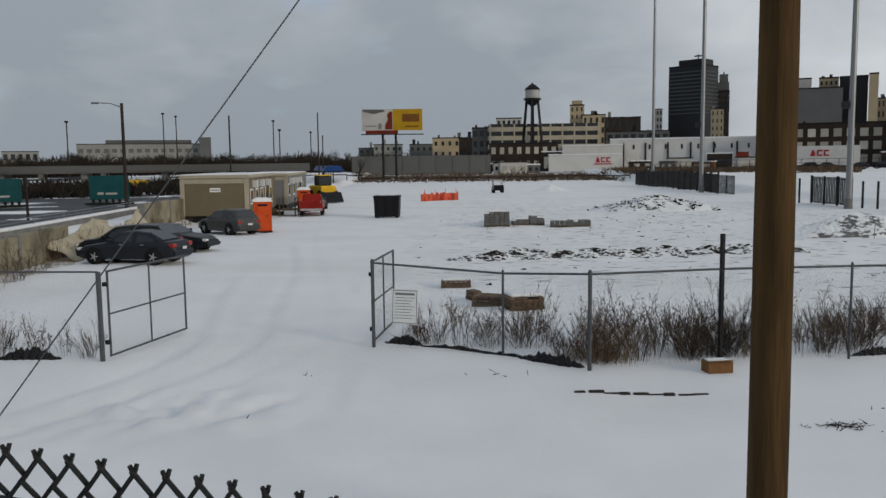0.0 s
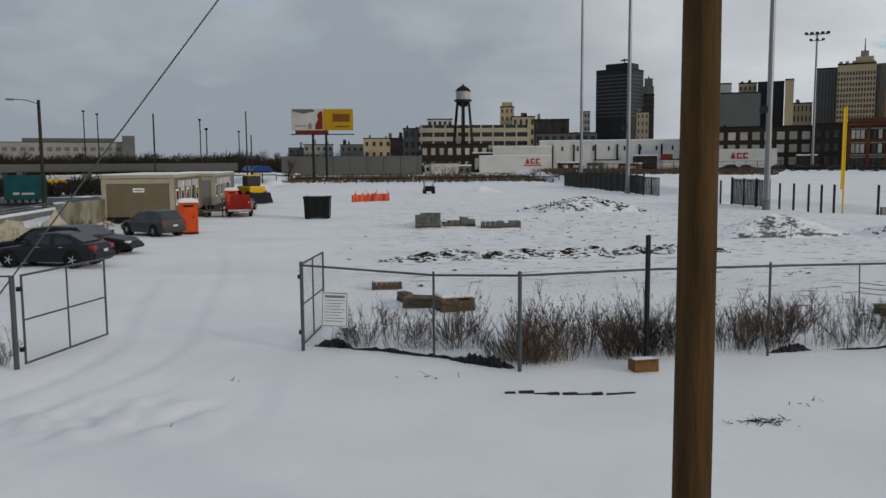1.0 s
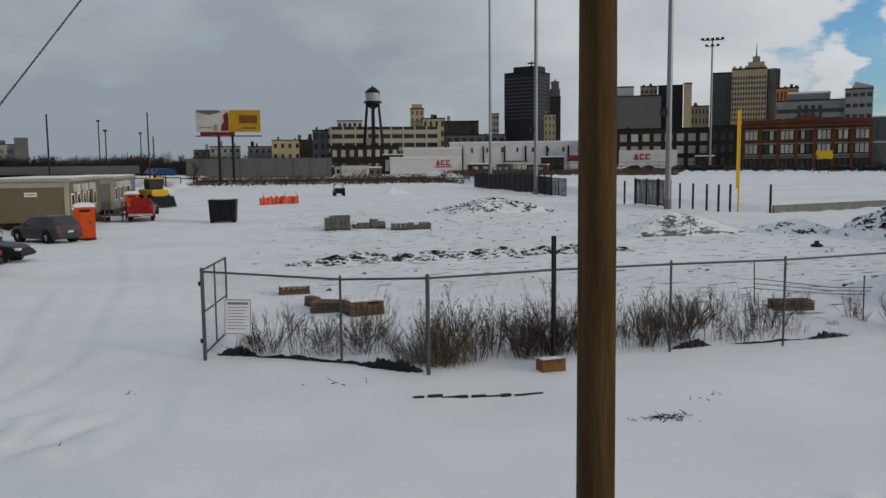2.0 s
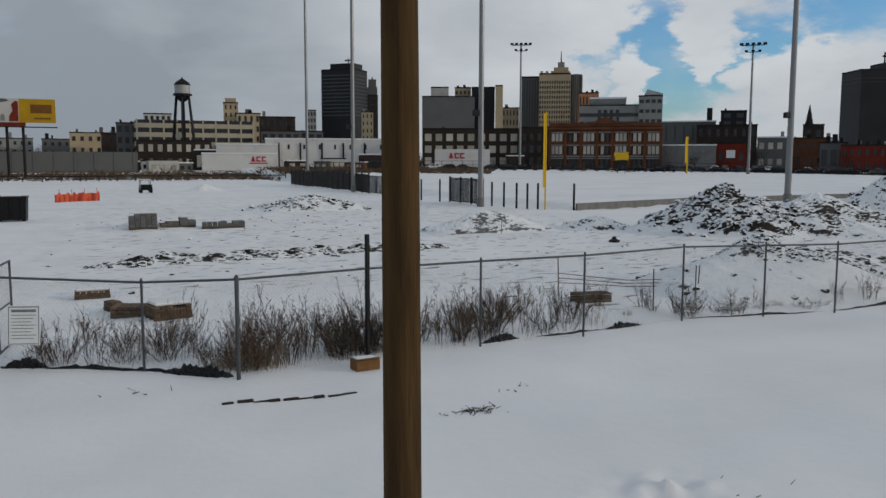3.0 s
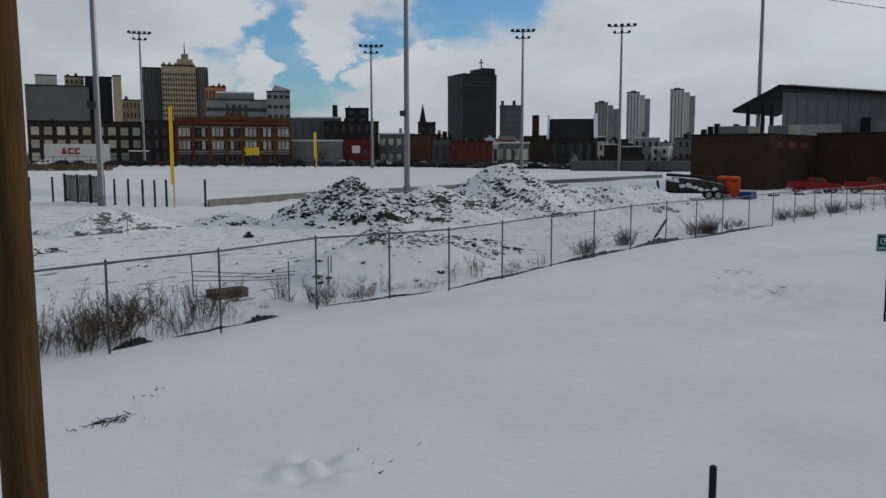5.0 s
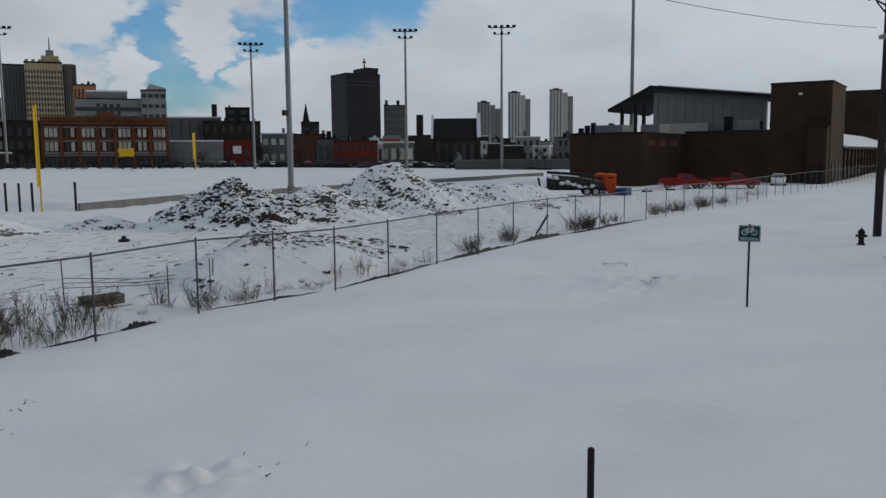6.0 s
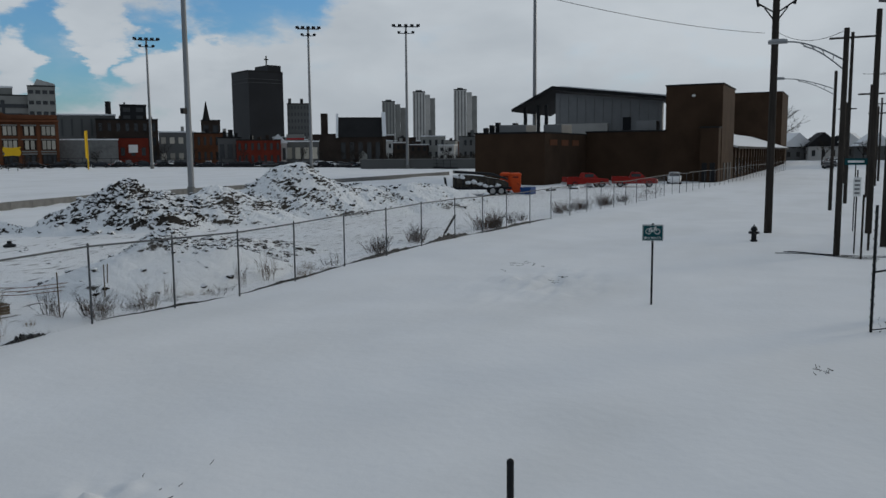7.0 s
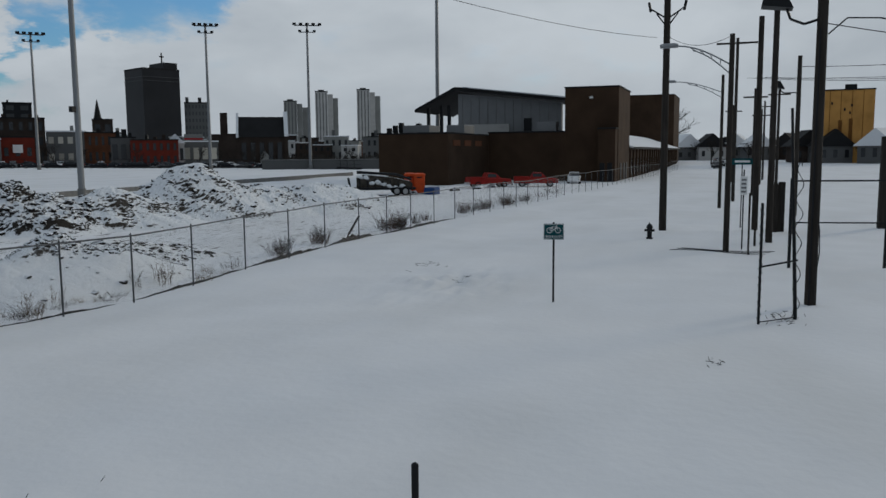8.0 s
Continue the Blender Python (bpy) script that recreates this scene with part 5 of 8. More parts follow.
def car(name, sort, paint, label, m, gloss_rear="tail"):
    c = CAR[sort]
    t = thing(name, label, "car", m, "parked cars")
    secs = []
    for x, z, w in c["belt"]:
        low = 0.30 if abs(x) > c["L"] / 2 - 0.12 else 0.22
        secs.append([(x, -w * 0.93, low), (x, -w, 0.42), (x, -w, z - 0.18), (x, -w * 0.93, z - 0.03), (x, -w * 0.8, z), (x, w * 0.8, z), (x, w * 0.93, z - 0.03), (x, w, z - 0.18), (x, w, 0.42), (x, w * 0.93, low)])
    part("body", loft(secs), paint, t, smooth=False)
    rs = []
    for x, z, w in c["roof"]:
        base = 0.9
        bw = w if z < 1.1 else w + 0.17 * (z - base) / 0.5
        rs.append([(x, -bw, base), (x, -w - 0.02, z - 0.05), (x, -w * 0.86, z), (x, w * 0.86, z), (x, w + 0.02, z - 0.05), (x, bw, base)])
    part("cabin", loft(rs), paint, t)
    r = c["roof"]
    for s in (-1, 1):
        for a, b in ((0.14, 0.46), (0.50, 0.84)):
            def pt(u, up):
                f = u * (len(r) - 1)
                i = min(int(f), len(r) - 2)
                k = f - i
                x = r[i][0] + (r[i + 1][0] - r[i][0]) * k
                z = r[i][1] + (r[i + 1][1] - r[i][1]) * k
                w = r[i][2] + (r[i + 1][2] - r[i][2]) * k
                zb = c["belt"][3][1] + 0.02
                h = zb + (z - 0.1 - zb) * up
                bw = w if z < 1.1 else w + 0.17 * (z - 0.9) / 0.5
                ww = bw + (w + 0.02 - bw) * (h - 0.9) / max(0.08, z - 0.95)
                return Vector((x, s * (ww + 0.006), h))
            q = [pt(a + 0.02, 0), pt(b, 0), pt(b, 1), pt((a + b) / 2, 1), pt(a + 0.05, 0.9)]
            inn = [p - Vector((0, s * 0.02, 0)) for p in q]
            part("side_window", Mesh().add([tuple(p) for p in q + inn], [(0, 1, 2, 3, 4), (9, 8, 7, 6, 5)] + [(k, (k + 1) % 5, 5 + (k + 1) % 5, 5 + k) for k in range(5)]), "glass", t)
        for x in c["wheels"]:
            part("wheel_arch", Mesh().tube((x, s * 0.6, c["r"] + 0.02), (x, s * 0.918, c["r"] + 0.02), c["r"] + 0.06, None, 18), "rubber", t)
            wheel(t, x, s * 0.85, c["r"], 0.22, s)
        part("mirror", Mesh().box(r[0][0] + 0.25, r[0][0] + 0.4, s * 0.93 - 0.07, s * 0.93 + 0.07, 0.98, 1.1, bev=0.02), paint, t)
        part("headlight", Mesh().box(-c["L"] / 2 + 0.03, -c["L"] / 2 + 0.3, s * 0.62 - 0.16, s * 0.62 + 0.15, 0.58, 0.70, bev=0.03), "lens", t)
        part("tail_light", Mesh().box(c["L"] / 2 - 0.28, c["L"] / 2 - 0.03, s * 0.66 - 0.14, s * 0.66 + 0.15, 0.72, 0.90, bev=0.03), "tail", t)
        for hx in (-0.15, 0.85):
            part("door_handle", Mesh().box(hx, hx + 0.16, s * 0.912 - 0.015, s * 0.912 + 0.015, 0.84, 0.87, bev=0.006), "rim" if sort == "sedan" else paint, t)
    (x0, z0, w0), (x1, z1, w1) = r[0], r[1]
    part("windscreen", Mesh().add([(x0 + 0.1, -w0 + 0.1, z0 + 0.07), (x0 + 0.1, w0 - 0.1, z0 + 0.07), (x1 - 0.03, w1 - 0.06, z1 - 0.01), (x1 - 0.03, -w1 + 0.06, z1 - 0.01), (x0 + 0.13, -w0 + 0.1, z0), (x0 + 0.13, w0 - 0.1, z0), (x1, w1 - 0.06, z1 - 0.08), (x1, -w1 + 0.06, z1 - 0.08)], [(0, 1, 2, 3), (7, 6, 5, 4), (0, 4, 5, 1), (1, 5, 6, 2), (2, 6, 7, 3), (3, 7, 4, 0)]), "glass", t)
    (x0, z0, w0), (x1, z1, w1) = r[-1], r[-2]
    part("rear_window", Mesh().add([(x0 - 0.06, -w0 + 0.1, z0 + 0.07), (x0 - 0.06, w0 - 0.1, z0 + 0.07), (x1 + 0.06, w1 - 0.06, z1 + 0.0), (x1 + 0.06, -w1 + 0.06, z1 + 0.0), (x0 - 0.12, -w0 + 0.1, z0), (x0 - 0.12, w0 - 0.1, z0), (x1, w1 - 0.06, z1 - 0.08), (x1, -w1 + 0.06, z1 - 0.08)], [(0, 1, 2, 3), (7, 6, 5, 4), (0, 4, 5, 1), (1, 5, 6, 2), (2, 6, 7, 3), (3, 7, 4, 0)]), "glass", t)
    L = c["L"] / 2
    part("front_bumper", Mesh().box(-L - 0.04, -L + 0.12, -0.72, 0.72, 0.30, 0.5, bev=0.04), paint, t)
    part("rear_bumper", Mesh().box(L - 0.12, L + 0.04, -0.76, 0.76, 0.32, 0.6, bev=0.05), paint, t)
    part("number_plate", Mesh().box(L + 0.045, L + 0.055, -0.16, 0.16, 0.62, 0.74), "grey_plastic", t)
    return t


car("sedan", "sedan", "car_dark", "charcoal sedan with chrome handles parked nose to the wall", on_ground(-13.7, 36.0, 0, -12))
car("wagon", "wagon", "car_black", "black wagon parked behind the charcoal sedan", on_ground(-14.9, 38.6, 0, -6))
car("sedan", "sedan", "car_black", "black sedan parked with its nose to the lot", on_ground(-13.9, 41.2, 0, 170))
car("sport_utility_car", "wagon", "car_grey", "dusty grey sport utility car beside an orange cabin", on_ground(-13.6, 51.5, 0, -42))


def pickup(paint, label, m):
    t = thing("pickup_truck", label, "truck", m, "parked trucks")
    part("body", loft([[(x, -w, 0.45), (x, -w, z - 0.1), (x, -w * 0.9, z), (x, w * 0.9, z), (x, w, z - 0.1), (x, w, 0.45)] for x, z, w in ((-2.75, 0.85, 0.85), (-2.6, 1.05, 0.95), (-1.3, 1.16, 0.98), (0.7, 1.18, 0.98), (0.72, 1.14, 0.98), (2.7, 1.14, 0.96), (2.75, 1.0, 0.93))]), paint, t)
    part("cab", loft([[(x, -w - 0.1, 1.1), (x, -w, z), (x, w, z), (x, w + 0.1, 1.1)] for x, z, w in ((-1.35, 1.14, 0.82), (-0.65, 1.78, 0.72), (0.35, 1.82, 0.72), (0.65, 1.2, 0.8))]), paint, t)
    part("rear_window", Mesh().box(0.5, 0.56, -0.62, 0.62, 1.3, 1.68, bev=0.01), "glass", t, at=pose(0.02, 0, 0, 0, -8, 0))
    part("windscreen", Mesh().box(-0.03, 0.03, -0.68, 0.68, -0.25, 0.25, bev=0.01), "glass", t, at=pose(-1.03, 0, 1.48, 0, 45, 0))
    part("bed_floor", Mesh().box(0.85, 2.6, -0.8, 0.8, 1.145, 1.19, bev=0.015), "snowcap", t)
    for s in (-1, 1):
        part("bed_side", Mesh().box(0.75, 2.72, s * 0.9 - 0.06, s * 0.9 + 0.06, 1.1, 1.3, bev=0.02), paint, t)
        part("side_window", Mesh().box(-0.7, 0.42, s * 0.80 - 0.02, s * 0.80 + 0.02, 1.26, 1.66, bev=0.01), "glass", t)
        part("tail_light", Mesh().box(2.7, 2.775, s * 0.84 - 0.08, s * 0.84 + 0.08, 0.75, 1.1, bev=0.01), "tail", t)
        part("headlight", Mesh().box(-2.78, -2.68, s * 0.66 - 0.16, s * 0.66 + 0.16, 0.72, 0.9, bev=0.02), "lens", t)
        for x in (-1.75, 1.75):
            wheel(t, x, s * 0.86, 0.39, 0.26, s)
    part("tailgate", Mesh().box(2.69, 2.76, -0.74, 0.74, 0.72, 1.28, bev=0.015), paint, t)
    part("rear_bumper", Mesh().box(2.72, 2.9, -0.9, 0.9, 0.48, 0.66, bev=0.03), "rim", t)
    part("number_plate", Mesh().box(2.905, 2.915, -0.16, 0.16, 0.5, 0.62), "grey_plastic", t)
    return t


pickup("car_red", "red pickup truck parked by the office trailers, seen tail on", on_ground(-11.4, 71.0, 0, -83))
pickup("car_red", "red pickup truck with a snowy bed parked by the brick wall", on_ground(98.6, 29.6, 0, 128))
pickup("car_red", "dusty red pickup truck parked at the stadium wall", on_ground(101.5, 24.3, 0, 108))
car("sedan", "sedan", "car_grey", "grey sedan parked behind the red pickup truck", on_ground(-12.6, 79.5, 0, -95))
car("wagon", "wagon", "car_white", "white snow-covered car parked at the stadium wall", on_ground(116, 22.2, 0, 10))

ld = thing("wheel_loader", "yellow wheel loader parked past the trailers", "loader", on_ground(-13.6, 93, 0, -60))
part("body", Mesh().box(-2.2, 1.6, -0.9, 0.9, 0.9, 1.9, bev=0.12), "yellow", ld)
part("cab", Mesh().box(-0.9, 0.6, -0.75, 0.75, 1.9, 3.0, bev=0.08), "glass", ld)
part("cab_roof", Mesh().box(-1.0, 0.7, -0.82, 0.82, 3.0, 3.12, bev=0.04), "yellow", ld)
part("bucket", Mesh().prism([(1.9, 0.1), (3.0, 0.1), (2.7, 0.5), (2.2, 1.2), (1.9, 1.2)], 1, -1.2, 1.2), "dark_steel", ld)
for s in (-0.85, 0.85):
    for x in (-1.4, 1.2):
        wheel(ld, x, s, 0.7, 0.5, 1 if s > 0 else -1)
    part("lift_arm", Mesh().tube((0.8, s * 0.6, 1.6), (2.2, s * 0.6, 0.7), 0.12), "yellow", ld)


# ---------------------------------------------------------------- site cabins
def portable_toilet(x, y, rz, label, roof="white_paint"):
    t = thing("portable_toilet", label, "portable toilet", on_ground(x, y, 0, rz), "portable toilets")
    part("skid", Mesh().box(-0.6, 0.6, -0.6, 0.6, 0, 0.12, bev=0.02), "dark_steel", t)
    part("cabin", Mesh().box(-0.56, 0.56, -0.56, 0.56, 0.12, 2.02, bev=0.03), "orange", t)
    for s in (-0.5, 0.5):
        part("corner_rib", Mesh().box(s - 0.06, s + 0.06, -0.585, -0.55, 0.12, 2.0, bev=0.012), "orange", t)
    part("door", Mesh().box(-0.36, 0.36, -0.59, -0.565, 0.2, 1.92, bev=0.008), "orange", t)
    part("vent_grille", Mesh().box(-0.3, 0.3, -0.6, -0.592, 1.72, 1.86), "dark_steel", t)
    part("roof", loft([[(-w, -w, z), (w, -w, z), (w, w, z), (-w, w, z)] for w, z in ((0.62, 2.0), (0.62, 2.08), (0.5, 2.2), (0.3, 2.26))]), roof, t)
    part("door_handle", Mesh().box(0.24, 0.3, -0.62, -0.59, 1.0, 1.15, bev=0.01), "dark_steel", t)
    return t


portable_toilet(-11.75, 52.9, 15, "orange portable toilet with a white roof in snow")
portable_toilet(-12.9, 75.5, 12, "orange portable toilet with a white roof by the trailers")
portable_toilet(83.1, 32.75, -70, "orange portable toilet standing beside another one", "orange")
portable_toilet(83.55, 34.1, -70, "orange portable toilet standing beside another one", "orange")
single("water_tank", Mesh().box(-0.8, 0.8, -0.6, 0.6, 0, 0.8, bev=0.06), "blue_plastic", "blue plastic tank beside the orange toilets", "tank", on_ground(82.5, 31.1))


def trailer(x, y, w, L, h, wall_mat, trim, label, rz, windows):
    t = thing("office_trailer", label, "trailer", on_ground(x, y, 0, rz), "site office trailers")
    z0 = 0.55
    part("body", Mesh().box(-w / 2, w / 2, 0, L, z0, h - 0.25, bev=0.02), wall_mat, t)
    part("roof", Mesh().box(-w / 2 - 0.1, w / 2 + 0.1, -0.12, L + 0.1, h - 0.25, h, bev=0.05), trim, t)
    part("snow_cap", Mesh().box(-w / 2, w / 2, 0, L, h, h + 0.09, bev=0.03), "snowcap", t)
    for s in (-1, 1):
        part("corner_trim", Mesh().box(s * (w / 2 - 0.12) - 0.16, s * (w / 2 - 0.12) + 0.16, -0.05, 0.1, z0, h - 0.26, bev=0.01), trim, t)
    part("end_trim", Mesh().box(-w / 2 + 0.3, w / 2 - 0.3, -0.04, 0.02, h - 0.62, h - 0.28, bev=0.01), trim, t)
    part("skirt", Mesh().box(-w / 2 + 0.15, w / 2 - 0.15, 0.3, L - 0.3, 0.0, z0), "dark_steel", t)
    part("label_plate", Mesh().box(-0.35, 0.45, -0.015, 0.0, h - 1.25, h - 0.95), "white_paint", t)
    part("text_bar", Mesh().box(-0.28, 0.38, -0.025, -0.018, h - 1.14, h - 1.06), "print_grey", t)
    for k in range(windows):
        y0 = 1.0 + k * (L - 2) / windows
        part("side_window", Mesh().box(w / 2 - 0.01, w / 2 + 0.03, y0, y0 + 0.9, 1.45, 2.4, bev=0.01), "glass", t)
        part("window_trim", Mesh().box(w / 2, w / 2 + 0.02, y0 - 0.12, y0 + 1.02, 1.33, 2.52, bev=0.006), "white_paint", t)
        part("panel_batten", Mesh().box(w / 2, w / 2 + 0.05, y0 + 1.1, y0 + 1.22, z0, h - 0.3), trim, t)
    part("door", Mesh().box(w / 2 - 0.01, w / 2 + 0.04, L * 0.62, L * 0.62 + 0.95, z0 + 0.05, z0 + 2.1, bev=0.01), "dark_steel", t)
    part("step", Mesh().box(w / 2 + 0.05, w / 2 + 1.2, L * 0.62, L * 0.62 + 1.1, 0.0, 0.3, bev=0.01).box(w / 2 + 0.05, w / 2 + 0.7, L * 0.62, L * 0.62 + 1.1, 0.3, 0.55, bev=0.01), "timber", t)
    for k in range(3):
        part("air_vent", Mesh().box(w / 2, w / 2 + 0.35, 1.9 + k * 3.2, 2.6 + k * 3.2, h - 1.0, h - 0.45, bev=0.03), "grey_plastic", t)
    return t


trailer(-17.2, 61.5, 5.0, 13.5, 3.6, "olive", "cream", "olive-brown double office trailer with cream trim and a snowy roof", 3, 5)
trailer(-17.4, 78.0, 5.0, 16.0, 3.5, "grey_panel", "cream", "pale grey office trailer with dark doors and a snowy roof", 3, 4)
sp2 = thing("steps_landing", "timber landing with rails at the trailer doors", "steps", on_ground(-13.2, 69.8, 0, 3))
part("deck", Mesh().box(-0.7, 0.7, -1.2, 1.2, 0.5, 0.58), "timber", sp2)
for sx in (-0.65, 0.65):
    for sy in (-1.1, 1.1):
        part("post", Mesh().box(sx - 0.05, sx + 0.05, sy - 0.05, sy + 0.05, 0, 1.6), "timber", sp2)
part("hand_rail", Mesh().box(0.6, 0.7, -1.15, 1.15, 1.45, 1.55).box(0.6, 0.7, -1.15, 1.15, 1.0, 1.06), "timber", sp2)

eq = thing("flatbed_trailer", "snow-dusted dark machinery on a twin-axle trailer", "trailer", on_ground(79.5, 35.3, 0, -62))
part("deck", Mesh().box(-3.2, 3.2, -1.0, 1.0, 0.6, 0.85, bev=0.03), "dark_steel", eq)
part("ramp", Mesh().box(-3.5, -3.3, -1.0, 1.0, 0.5, 2.5, bev=0.03), "dark_steel", eq, at=pose(0, 0, 0, 0, -10, 0))
part("machine_body", Mesh().prism([(-2.9, 0.86), (-2.9, 1.9), (-2.3, 2.2), (0.4, 1.95), (2.6, 1.5), (2.9, 1.25), (2.9, 0.86)], 1, -0.8, 0.8), "smooth_mound", eq)
part("boom", Mesh().tube((-2.9, 0, 2.45), (1.2, 0, 2.2), 0.16, 0.13, 8).tube((1.2, 0, 2.2), (2.9, 0, 1.6), 0.13, 0.1, 8), "dark_steel", eq)
for k in range(6):
    part("side_rib", Mesh().box(-2.7 + k * 0.8, -2.58 + k * 0.8, -0.87, -0.8, 0.86, 2.05 - 0.12 * k), "dark_steel", eq)
part("snow_cap", Mesh().prism([(-2.2, 2.2), (-1.9, 2.26), (0.3, 2.04), (0.4, 1.96)], 1, -0.82, 0.82), "snowcap", eq)
rs_ = random.Random(91)
for k in range(9):
    cv, cf = CLODS[k % 5]
    part("snow_lump", Mesh().add([tuple(Vector(v) * rs_.uniform(0.26, 0.42)) for v in cv], cf), "snowcap", eq, at=pose(-2.6 + 0.62 * k, rs_.uniform(-0.85, -0.6), 2.0 - 0.13 * k + rs_.uniform(-0.5, 0.05)))
for s in (-1.05, 1.05):
    for x in (1.2, 2.1):
        wheel(eq, x, s, 0.45, 0.28, 1 if s > 0 else -1)
for k in range(9):
    rr = random.Random(k)
    single("rubble_lump", Mesh().add(*[[tuple(Vector(v) * rr.uniform(0.4, 0.75)) for v in CLODS[k % 5][0]], CLODS[k % 5][1]]), "clod", "lump of rubble dusted with snow near the stadium", "rubble", on_ground(74 + 4.5 * k * 0.9, 36 - 2.0 * k * 0.62 + rr.uniform(-1, 1)), "rubble by the stadium")


# ---------------------------------------------------------------- ball field
fx = thing("iron_fence", "black slatted iron fence along the ball field", "fence")
slat = Mesh().box(-0.085, 0.085, -0.02, 0.02, 0.1, 2.55).data("slat", M["dark_steel"])
ny = 0
for k in range(150):
    y = 104 + 0.285 * k
    part("slat", slat, None, fx, at=pose(34.9 - (y - 104) * 0.012, y, ground_height(34.9, y), 0, 0, 90))
for k in range(16):
    y = 104 + 2.8 * k
    part("post", Mesh().box(-0.09, 0.09, -0.09, 0.09, -0.2, 2.75, bev=0.01), "dark_steel", fx, at=pose(34.9 - (y - 104) * 0.012, y, ground_height(34.9, y)))
for z in (0.35, 1.4, 2.35):
    part("rail", Mesh().tube((34.93, 104, z + 0.05), (34.4, 146, z + 0.05), 0.035, None, 6), "dark_steel", fx)

fp = thing("slatted_fence", "dark slatted fence panel standing alone on the field edge", "fence")
for k in range(26):
    y = 71.5 + 0.245 * k
    part("slat", slat, None, fp, at=pose(35.6 - (y - 71.5) * 0.11, y, ground_height(35.5, y), 0, 0, 90))
for k in range(4):
    y = 71.4 + 2.08 * k
    part("post", Mesh().box(-0.08, 0.08, -0.08, 0.08, -0.2, 2.65, bev=0.01), "dark_steel", fp, at=pose(35.6 - (y - 71.5) * 0.11, y, ground_height(35.5, y)))
for z in (0.25, 2.4):
    part("rail", Mesh().tube((35.6, 71.4, z), (34.9, 77.8, z), 0.035, None, 6), "dark_steel", fp)
gp = thing("mesh_gate", "brownish wire gate closing the iron fence", "gate")
for k in range(2):
    y0 = 98.2 + 2.9 * k
    part("gate_frame", Mesh().tube((34.9, y0, 0.1), (34.9, y0, 2.3), 0.05).tube((34.9, y0 + 2.7, 0.1), (34.9, y0 + 2.7, 2.3), 0.05).tube((34.9, y0, 2.3), (34.9, y0 + 2.7, 2.3), 0.05).tube((34.9, y0, 0.15), (34.9, y0 + 2.7, 0.15), 0.05), "dark_steel", gp)
    part("mesh", chain_mesh(2.7, 2.1, 0.13, 0.012), "dark_steel", gp, at=pose(34.9, y0, 0.2, 0, 0, 90))
for x, y in ((34.2, 78.6), (36.3, 70.8), (36.5, 68.7), (36.7, 66.6), (37.1, 65.3), (37.5, 64.1), (39.5, 61.3), (34.3, 84), (34.5, 90)):
    single("fence_stake", Mesh().box(-0.07, 0.07, -0.07, 0.07, -0.3, 2.35, bev=0.012), "dark_steel", "bare dark fence post waiting for its panel", "post", on_ground(x, y), "bare fence posts")

fl = thing("foul_pole", "tall yellow foul pole with a narrow mesh wing", "pole", on_ground(37.3, 62.5))
part("pole", Mesh().tube((0, 0, -0.3), (0, 0, 8.5), 0.07, None, 10), "yellow", fl)
part("wing", Mesh().tube((-0.22, 0, 1.9), (-0.22, 0, 8.4), 0.035).box(-0.22, 0, -0.015, 0.015, 2.0, 8.35), "yellow", fl)
fl2 = thing("foul_pole", "distant yellow foul pole at the field corner", "pole", on_ground(129, 152.8))
part("pole", Mesh().tube((0, 0, -0.3), (0, 0, 8.6), 0.16, None, 10), "yellow", fl2)
part("wing", Mesh().box(-0.6, 0, -0.05, 0.05, 2.5, 8.5), "yellow", fl2)

lw = thing("low_wall", "low grey concrete wall edging the raised field", "wall", kind="structure")
xs = [39.7 + 2.7 * k for k in range(42)]
for a, b in zip(xs, xs[1:]):
    ya, yb = field_edge(a), field_edge(b)
    part("panel", Mesh().box(0.01, math.hypot(b - a, yb - ya) - 0.01, -0.1, 0.1, -0.3, 0.62, bev=0.01), "concrete", lw, at=pose(a, ya, 0, 0, 0, math.degrees(math.atan2(yb - ya, b - a))))

# outfield fence on the far side
of = thing("outfield_fence", "dark railing along the far side of the ball field", "fence")
OUT = [(36.0, 150.0), (70.0, 196.0), (104.0, 203.0), (140.0, 178.0), (168.0, 140.0), (190.0, 104.0), (176.0, 84.0)]
for (x0, y0), (x1, y1) in zip(OUT, OUT[1:]):
    n = int(math.hypot(x1 - x0, y1 - y0) / 3.2)
    for k in range(n):
        a, b = k / n, (k + 1) / n
        p0 = Vector((x0 + (x1 - x0) * a, y0 + (y1 - y0) * a, 0))
        p1 = Vector((x0 + (x1 - x0) * b, y0 + (y1 - y0) * b, 0))
        p0.z, p1.z = ground_height(p0.x, p0.y), ground_height(p1.x, p1.y)
        part("post", Mesh().tube(p0 - Vector((0, 0, 0.3)), p0 + Vector((0, 0, 2.3)), 0.07, None, 6), "dark_steel", of)
        part("panel", Mesh().add([p0 + Vector((0, 0, 0.1)), p1 + Vector((0, 0, 0.1)), p1 + Vector((0, 0, 0.55)), p0 + Vector((0, 0, 0.55)), p0 + Vector((0.04, 0.04, 0.1)), p1 + Vector((0.04, 0.04, 0.1)), p1 + Vector((0.04, 0.04, 0.55)), p0 + Vector((0.04, 0.04, 0.55))], [(0, 1, 2, 3), (7, 6, 5, 4), (3, 2, 6, 7), (0, 4, 5, 1), (0, 3, 7, 4), (1, 5, 6, 2)]), "dark_steel", of)
        part("rail", Mesh().tube(p0 + Vector((0, 0, 1.3)), p1 + Vector((0, 0, 1.3)), 0.035, None, 5), "dark_steel", of)
        part("rail", Mesh().tube(p0 + Vector((0, 0, 2.25)), p1 + Vector((0, 0, 2.25)), 0.05, None, 5), "dark_steel", of)
